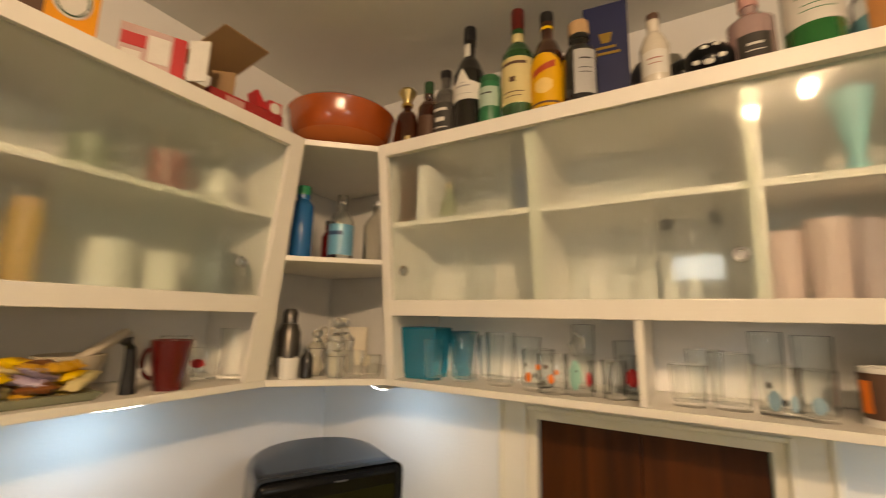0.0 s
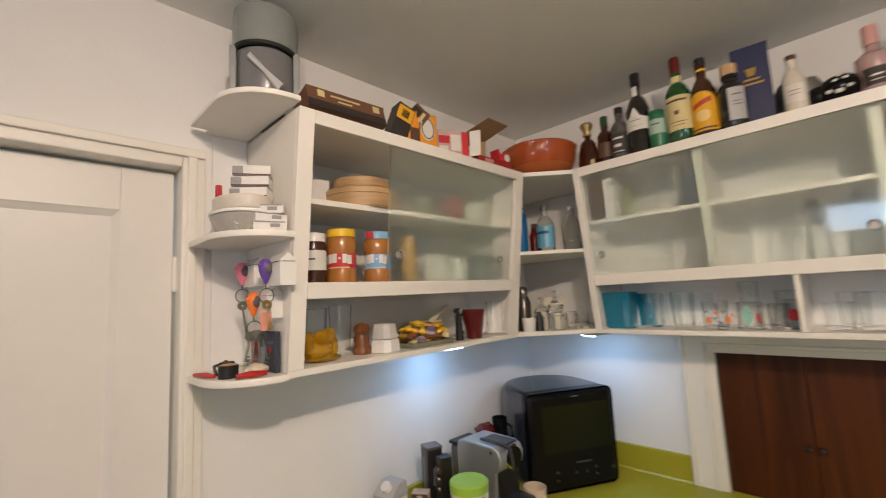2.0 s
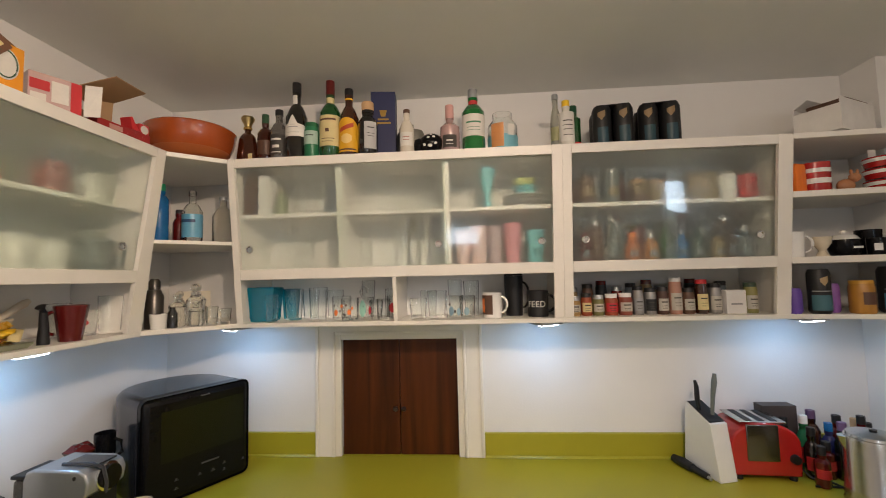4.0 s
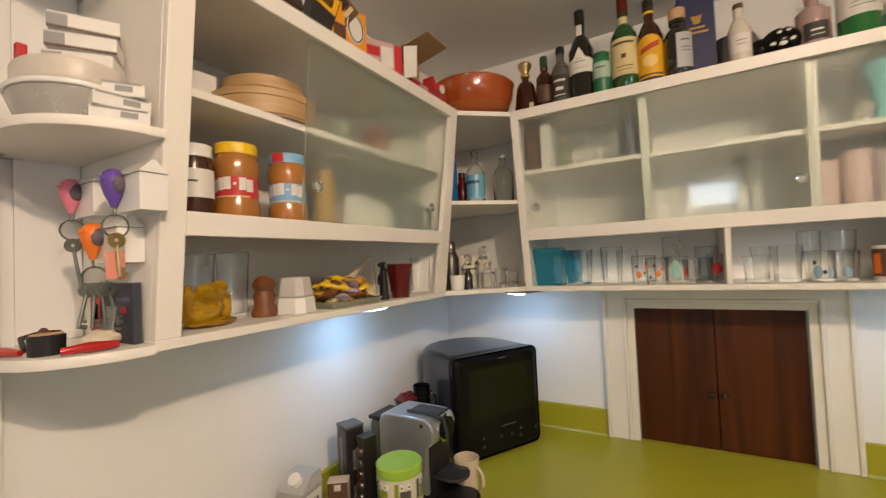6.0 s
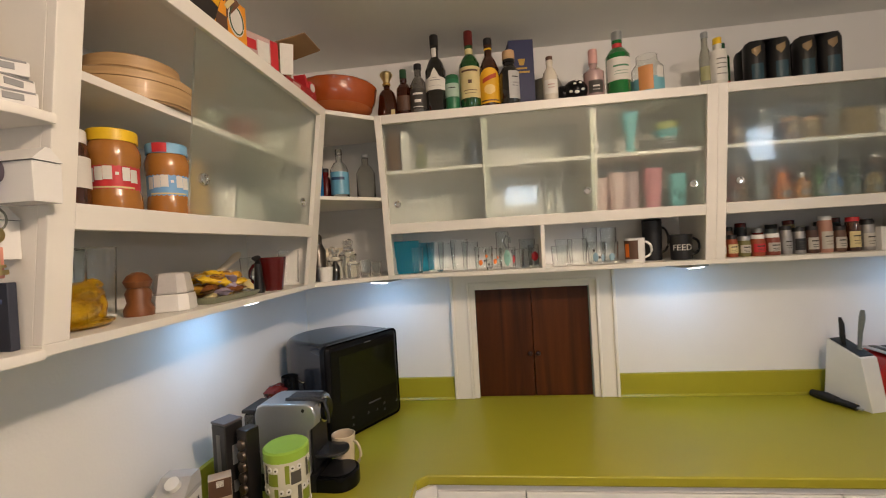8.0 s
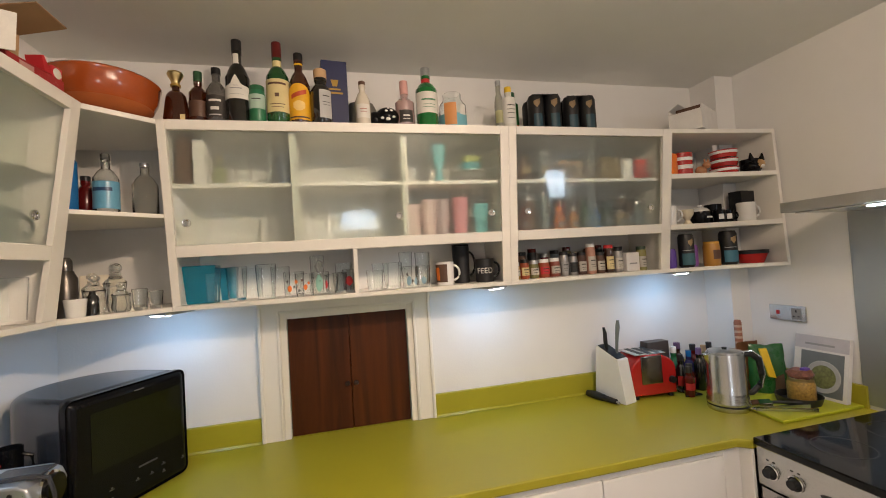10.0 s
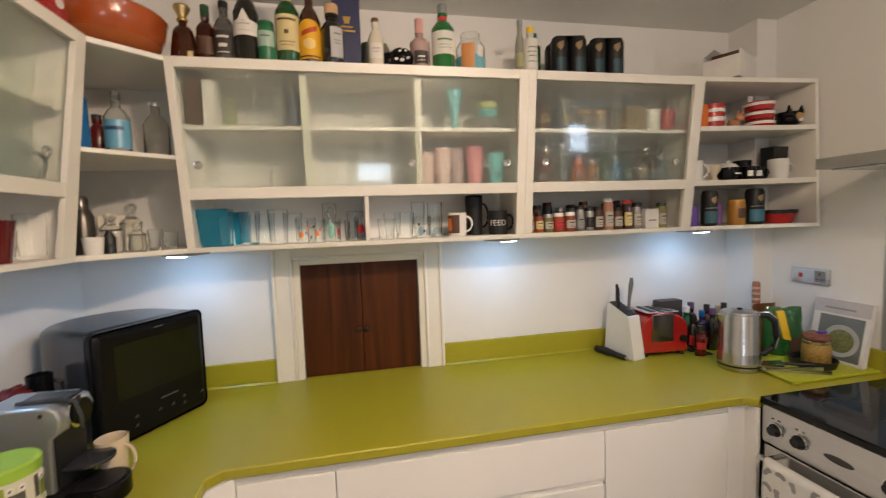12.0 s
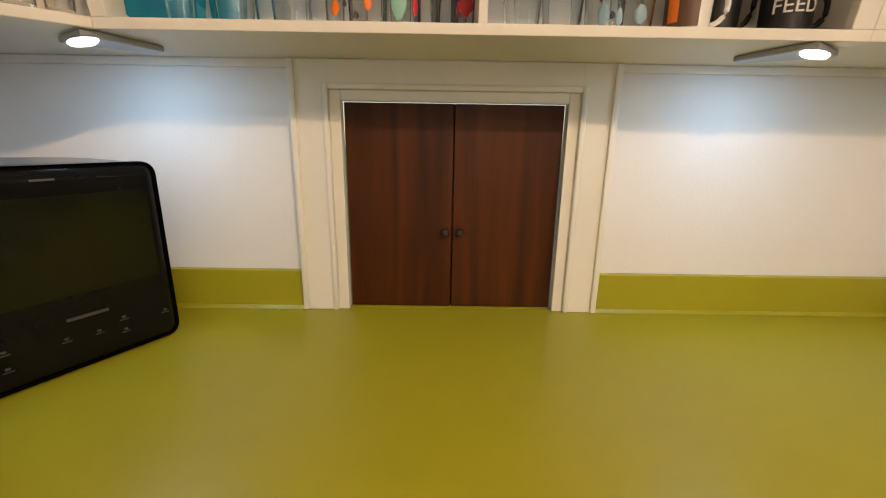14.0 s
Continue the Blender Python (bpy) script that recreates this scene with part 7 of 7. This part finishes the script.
# bottles behind toaster and kettle
for x, y, r, h, sh, m_, c_, b_, lab in ((2.445, -0.075, 0.022, 0.175, 0.11, DKGLASS, BLACKM, None, "dark sauce bottle"), (2.495, -0.10, 0.024, 0.190, 0.11, C("green_sauce", (0.02, 0.16, 0.06), 0.2), WHITE, LABELR, "sauce bottle with green neck and white cap"),
        (2.540, -0.075, 0.026, 0.200, 0.13, BRGLASS, C("purple_cap", (0.12, 0.06, 0.12), 0.4), None, "brown sauce bottle"), (2.575, -0.105, 0.022, 0.165, 0.10, C("dark_blue_bottle", (0.03, 0.03, 0.10), 0.2), BLUE, None, "small dark blue bottle"),
        (2.620, -0.085, 0.024, 0.185, 0.12, DKRED, BLACKM, LABELW, "dark red vinegar bottle"), (2.670, -0.10, 0.024, 0.178, 0.11, C("pale_oil", (0.42, 0.36, 0.18), 0.15, trans=0.3), CORK, None, "pale oil bottle"), (2.52, -0.16, 0.024, 0.12, 0.08, DKRED, BLACKM, LABELR, "squat dark red jar"), (2.60, -0.17, 0.026, 0.135, 0.09, DKGLASS, BLACKM, LABELW, "squat dark sauce bottle"), (2.72, -0.09, 0.022, 0.16, 0.1, BRGLASS, BLACKM, LABELW, "brown seasoning bottle"), (2.47, -0.165, 0.022, 0.17, 0.10, DKGLASS, BLACKM, LABELR, "black soy sauce bottle"), (2.565, -0.175, 0.023, 0.19, 0.12, DKGLASS, C("violet_cap", (0.14, 0.08, 0.18), 0.4), None, "tall black vinegar bottle"), (2.645, -0.155, 0.022, 0.205, 0.13, DKRED, BLACKM, None, "dark red sauce bottle"), (2.455, -0.225, 0.022, 0.13, 0.08, DKRED, BLACKM, LABELR, "small dark red sauce jar")):
    bottle("sauce_bottle", x, y, TOP, r, h, sh, r * 0.5, m_, lab + " on the worktop", (c_, 0.028), (0.03, sh * 0.75, b_, 160) if b_ else None, group="sauce bottles")
carton("stock_box", 2.435, -0.050, TOP, 0.12, 0.05, 0.215, C("dark_brown_box", (0.06, 0.045, 0.04), 0.5), "dark brown carton against the wall", 0)
t = thing("pepper_grinder", 2.796, -0.180, TOP, 0, "tall reddish patterned wooden grinder", "mill")
part("grinder", lathe(B(), [(0, 0), (0.016, 0), (0.016, 0.285), (0.013, 0.297), (0, 0.299)], 22), C("red_brown_pattern", (0.34, 0.13, 0.08), 0.5, var=0.4, scale=60), t)
for i in range(5):
    part("pale_band", lathe(B(), [(0.0163, 0.16 + 0.026 * i), (0.0166, 0.166 + 0.026 * i), (0.0163, 0.171 + 0.026 * i)], 22), C("pale_band", (0.55, 0.38, 0.28), 0.5), t)

bd = thing("chopping_board", 2.700, -0.490, TOP, 0, "yellow-green plastic chopping board", "chopping board")
part("board", prism(B(), [(-0.20, -0.10), (0.20, -0.10), (0.20, 0.13), (-0.13, 0.13), (-0.17, 0.10)], 0.0, 0.012, 0.004, 3), BOARD, bd)
t = thing("recipe_book", 2.855, -0.470, TOP + 0.0125, 0, "white cookbook with a picture cover, leaning on the wall", "book")
part("cover", hexa(B(), [(-0.012, -0.10, 0.0), (0.010, -0.10, 0.0), (0.010, 0.10, 0.0), (-0.012, 0.10, 0.0)], [(0.036, -0.10, 0.245), (0.056, -0.10, 0.240), (0.056, 0.10, 0.240), (0.036, 0.10, 0.245)], 0.002), PAPERW, t)
def on_cover(name, y0, y1, z0, z1, mat, lift=0.0012):
    sl = 0.048 / 0.245
    p = lambda y, z, o: (-0.012 + sl * z - o, y, z)
    part(name, hexa(B(), [p(y0, z0, 0), p(y1, z0, 0), p(y1, z0, lift), p(y0, z0, lift)], [p(y0, z1, 0), p(y1, z1, 0), p(y1, z1, lift), p(y0, z1, lift)]), mat, t)
on_cover("cover_tint", -0.0995, 0.0995, 0.188, 0.242, C("lilac_grey_print", (0.50, 0.48, 0.50), 0.5))
on_cover("photo", -0.085, 0.072, 0.012, 0.180, C("grey_photo", (0.16, 0.18, 0.18), 0.3))
on_cover("title_bars", -0.05, 0.06, 0.205, 0.213, GREYP, 0.0022)
bm = lathe(B(), [(0, 0.0016), (0.046, 0.0016), (0.062, 0.003), (0.064, 0.0016)], 30)
pl = part("plate_photo", bm, C("photo_plate", (0.42, 0.42, 0.40), 0.3), t)
pl.matrix_local = Matrix.Translation((-0.0135 + 0.196 * 0.085, -0.015, 0.085)) @ Vector((-1, 0, 0.196)).to_track_quat("Z", "Y").to_matrix().to_4x4()
part("food_photo", lathe(B(), [(0, 0.0034), (0.040, 0.0032), (0.046, 0.0018)], 24), C("photo_greens", (0.16, 0.17, 0.06), 0.4, var=0.5, scale=90), pl)
t = thing("black_dish", 2.735, -0.475, TOP + 0.0125, 0, "low round black dish holding a jar", "dish")
part("dish", lathe(B(), [(0, 0), (0.070, 0), (0.078, 0.028), (0.074, 0.029), (0.066, 0.006), (0, 0.006)], 32), BLACKM, t)
t = jar("trail_mix_jar", 2.745, -0.480, TOP + 0.0190, 0.046, 0.092, C("mixed_nuts", (0.36, 0.22, 0.05), 0.3, var=0.5, scale=120), BRASS, "glass jar with mixed yellow contents and brass lid", "jar", "", None, 0.012)
part("heap", blob(B(), (0, 0, 0.104), (0.044, 0.044, 0.024), 16, 8, 0.4), C("red_brown_heap", (0.22, 0.09, 0.06), 0.4, var=0.5, scale=120), t)
part("purple_tag", box(B(), -0.016, 0.016, -0.030, -0.010, 0.118, 0.134, 0.005), PURPLE, t)
t = thing("snack_bag", 2.790, -0.310, TOP, -30, "crumpled green and brown snack bag, standing", "bag")
def pouch(w, h, thick, seed, z0=0.0, x0=0.0, nx=14, nz=16):
    """A soft standing pouch, full below and pinched along its creased top."""
    bm = B()
    sheets = []
    for side in (-1, 1):
        sheet = []
        for j in range(nz + 1):
            v = j / nz
            row = []
            for i in range(nx + 1):
                u = 2 * i / nx - 1
                d = thick * max(1 - abs(u) ** 2.6, 0) ** 0.6 * (1 - v ** 2.2 * 0.93)
                p = Vector((x0 + u * w * (1 - 0.10 * v + 0.05 * math.sin(3 * v)), side * d, z0 + h * v))
                k = noise.noise(p * 26 + Vector((seed, side, 0))) * 0.009 + noise.noise(p * 60 + Vector((seed, 0, side))) * 0.004
                row.append(bm.verts.new(p + Vector((0.4 * k, side * abs(k) * min(1, 3 * v + 0.2) * (1 - abs(u) ** 4), k * v))))
            sheet.append(row)
        for j in range(nz):
            for i in range(nx):
                bm.faces.new((sheet[j][i], sheet[j][i + 1], sheet[j + 1][i + 1], sheet[j + 1][i]))
        sheets.append(sheet)
    bmesh.ops.bridge_loops(bm, edges=[e for e in bm.edges if e.is_boundary])
    bmesh.ops.recalc_face_normals(bm, faces=bm.faces[:])
    return bm


part("bag", pouch(0.070, 0.205, 0.034, 1.0), C("green_bag", (0.016, 0.10, 0.022), 0.28, coat=0.3), t, smooth=50)
b2 = part("brown_bag", pouch(0.055, 0.215, 0.026, 5.0), C("brown_bag_foil", (0.13, 0.05, 0.016), 0.32), t, smooth=50)
b2.matrix_local = pose(-0.045, 0.045, 0.0, 4, -6, 20)
part("yellow_panel", hexa(B(), [(-0.012, -0.046, 0.075), (0.016, -0.046, 0.070), (0.016, -0.030, 0.070), (-0.012, -0.030, 0.075)], [(-0.034, -0.030, 0.190), (-0.006, -0.030, 0.194), (-0.006, -0.012, 0.194), (-0.034, -0.012, 0.190)], 0.002), YELLOW, t)
part("brown_panel", hexa(B(), [(0.010, -0.044, 0.012), (0.052, -0.036, 0.012), (0.052, -0.026, 0.012), (0.010, -0.030, 0.012)], [(0.016, -0.040, 0.070), (0.050, -0.032, 0.085), (0.050, -0.022, 0.085), (0.016, -0.026, 0.070)], 0.002), BROWN, t)
bottle("washing_up_bottle", 2.670, -0.255, TOP, 0.026, 0.175, 0.12, 0.013, C("aqua_bottle", (0.10, 0.36, 0.42), 0.25), "small aqua plastic bottle behind the kettle", (BLACKM, 0.03), group="sauce bottles")
t = thing("kitchen_tongs", 2.600, -0.520, TOP + 0.0125, -24, "steel kitchen tongs on the chopping board", "tongs")
for s in (-1, 1):
    part("arm", hexa(B(), [(-0.10, s * 0.004, 0.002), (0.10, s * 0.020, 0.002), (0.10, s * 0.026, 0.002), (-0.10, s * 0.010, 0.002)], [(-0.10, s * 0.004, 0.010), (0.10, s * 0.020, 0.016), (0.10, s * 0.026, 0.016), (-0.10, s * 0.010, 0.010)]), STEEL, t)
part("spring", tube(B(), [(-0.10, -0.008, 0.006), (-0.112, 0, 0.006), (-0.10, 0.008, 0.006)], 0.004, 8), STEEL, t)
t = thing("steel_spatula", 2.560, -0.440, TOP + 0.0125, -35, "bright steel spatula on the board", "spatula")
part("blade", hexa(B(), [(-0.05, -0.030, 0.002), (0.05, -0.022, 0.002), (0.05, 0.022, 0.002), (-0.05, 0.030, 0.002)], [(-0.05, -0.030, 0.005), (0.05, -0.022, 0.022), (0.05, 0.022, 0.022), (-0.05, 0.030, 0.005)]), CHROME, t)
part("handle", tube(B(), [(0.05, 0, 0.016), (0.15, 0.0, 0.020)], 0.006, 10), BLACKM, t)

# wall socket
t = thing("wall_socket", RX - 0.002, -0.325, 1.235, 0, "brushed steel double socket with a red switch", "socket")
part("plate", box(B(), -0.008, 0.0, -0.078, 0.078, -0.034, 0.034, 0.002), STEEL, t)
part("red_switch", box(B(), -0.012, -0.008, 0.032, 0.045, -0.008, 0.010, 0.002), LABELR, t)
part("outlet", box(B(), -0.010, -0.008, -0.060, -0.020, -0.024, 0.024, 0.002), C("grey_outlet", (0.25, 0.25, 0.25), 0.4), t)
part("outlet_holes", box(box(box(B(), -0.0108, -0.010, -0.043, -0.037, 0.006, 0.016), -0.0108, -0.010, -0.054, -0.046, -0.014, -0.009), -0.0108, -0.010, -0.034, -0.026, -0.014, -0.009), BLACKM, t)

# cooker, splashback and hood
CY0, CY1, CX = -0.648, -1.248, 2.300
k = thing("cooker", 0, 0, 0, 0, "steel cooker with a black glass hob", "cooker")
part("cabinet", box(B(), CX + 0.03, RX - 0.002, CY1, CY0, 0.09, 0.888), STEEL, k)
part("plinth", box(B(), CX + 0.06, RX - 0.01, CY1 + 0.005, CY0 - 0.005, 0.0, 0.09), BLACKM, k)
part("hob", box(B(), CX - 0.010, RX - 0.004, CY1, CY0, 0.8885, 0.912, 0.004), C("black_hob_glass", (0.004, 0.004, 0.0045), 0.07, spec=0.32, var=0.03), k, "shiny black glass hob")
RING = C("hob_ring_print", (0.03, 0.03, 0.032), 0.2)
for x, y, r in ((2.46, -0.80, 0.075), (2.46, -1.08, 0.095), (2.74, -0.80, 0.095), (2.74, -1.08, 0.075)):
    part("ring_mark", lathe(B(), [(r, 0.9123), (r + 0.003, 0.9126), (r + 0.006, 0.9123)], 36, cx=x, cy=y), RING, k)
part("control_panel", box(B(), CX, CX + 0.029, CY1, CY0, 0.760, 0.886, 0.003), STEEL, k)
for i, y in enumerate((-0.695, -0.770, -1.000, -1.065, -1.130, -1.195)):
    kb = part("knob", lathe(B(), [(0, 0.022), (0.014, 0.022), (0.0165, 0.004), (0.021, 0.003), (0.021, 0.0), (0, 0.0)], 22), BLACKM, k)
    kb.matrix_local = pose(CX, y, 0.815, 0, -90, 0)
    part("bezel", lathe(B(), [(0.021, 0.0), (0.024, 0.001), (0.024, 0.004), (0.021, 0.005)], 22), CHROME, kb)
    part("knob_marks", box(box(B(), CX - 0.001, CX, y - 0.014, y - 0.006, 0.848, 0.852), CX - 0.001, CX, y + 0.006, y + 0.014, 0.848, 0.852), INK, k)
bm = lathe(B(), [(0, 0.003), (0.028, 0.002), (0.030, 0.0)], 24)
bmesh.ops.scale(bm, verts=bm.verts[:], vec=(0.35, 1.3, 1))
part("badge", bm, INK, k).matrix_local = pose(CX, -0.875, 0.815, 0, -90, 0)
part("oven_door", box(B(), CX + 0.004, CX + 0.029, CY1 + 0.004, CY0 - 0.004, 0.42, 0.752, 0.004), STEEL, k)
part("door_glass", box(B(), CX + 0.002, CX + 0.005, CY1 + 0.06, CY0 - 0.06, 0.47, 0.66), SMOKE, k)
hd = part("handle", tube(B(), [(CX - 0.045, CY0 - 0.03, 0.726), (CX - 0.045, CY1 + 0.03, 0.726)], 0.010, 12), STEEL, k)
for y in (CY0 - 0.05, CY1 + 0.05):
    part("handle_post", tube(B(), [(CX + 0.006, y, 0.726), (CX - 0.045, y, 0.726)], 0.008, 10), STEEL, k)
part("lower_door", box(B(), CX + 0.004, CX + 0.029, CY1 + 0.004, CY0 - 0.004, 0.10, 0.412, 0.004), STEEL, k)
tw = thing("tea_towel", CX - 0.045, -0.812, 0.726, 0, "white tea towel with grey leaf print over the oven handle", "tea towel")
bm = B()
nu, nv = 22, 16
def towel_pt(u, v, o):
    y = -0.105 + 0.21 * u
    wv = 0.006 * math.sin(u * 17) * min(1, v * 2) + 0.003 * math.sin(u * 31 + 2)
    return (-0.0125 - wv * v - o, y + 0.006 * math.sin(v * 5), 0.010 - 0.36 * v)
grid = [[bm.verts.new(towel_pt(i / nu, j / nv, 0.0)) for i in range(nu + 1)] for j in range(nv + 1)]
top_ = [bm.verts.new((0.0, grid[0][i].co.y, 0.0135)) for i in range(nu + 1)]
back = [bm.verts.new((0.0130, grid[0][i].co.y, 0.006)) for i in range(nu + 1)]
low_ = [bm.verts.new((0.0150, grid[0][i].co.y, -0.26)) for i in range(nu + 1)]
rows_ = [low_, back, top_] + grid
for a, b in zip(rows_, rows_[1:]):
    for i in range(nu):
        bm.faces.new((a[i], a[i + 1], b[i + 1], b[i]))
bmesh.ops.recalc_face_normals(bm, faces=bm.faces[:])
cl = part("cloth", bm, SPOTTY, tw, smooth=80)
sm = cl.modifiers.new("thick", "SOLIDIFY")
sm.thickness, sm.offset = 0.002, 1.0
rnd = random.Random(2)
for i in range(30):
    u, v = (i % 5) / 5 + rnd.uniform(0.05, 0.16), 0.04 + (i // 5) * 0.16 + rnd.uniform(0.0, 0.08)
    bm = B()
    poly = []
    for q in range(12):
        a = 2 * math.pi * q / 12
        rr = 0.017 * (0.7 + 0.3 * math.cos(2 * a)) * (1 + 0.2 * math.sin(3 * a + i))
        uu, vv = min(max(u + rr * math.cos(a + i) / 0.21, 0.01), 0.99), min(max(v + rr * math.sin(a + i) / 0.36, 0.03), 0.98)
        poly.append(bm.verts.new(towel_pt(uu, vv, 0.0045)))
    bm.faces.new(poly)
    part("leaf_print", bm, GREYP, tw)
t = thing("splashback", 0, 0, 0, 0, "brushed steel splashback behind the cooker", "splashback")
part("sheet", box(B(), RX - 0.008, RX - 0.002, -1.26, -0.583, 0.90 + 0.014, 1.655, 0.001), M("dull_steel_sheet", (0.42, 0.45, 0.46), 0.35, 0.85, var=0.05, scale=3), t)
t = thing("cooker_hood", 0, 0, 0, 0, "slim grey metal cooker hood on the wall", "cooker hood")
part("canopy", box(B(), 2.555, RX - 0.002, -1.22, -0.600, 1.658, 1.695, 0.003), M("hood_steel", (0.50, 0.50, 0.48), 0.35, 0.8, var=0.05, scale=4), t)
part("filter", box(B(), 2.585, RX - 0.03, -1.19, -0.63, 1.652, 1.6578, 0.002), STEEL, t)
part("lamp_cover", box(B(), 2.582, 2.618, -0.90, -0.84, 1.648, 1.6522, 0.002), LENS, t, "small lit lamp cover")
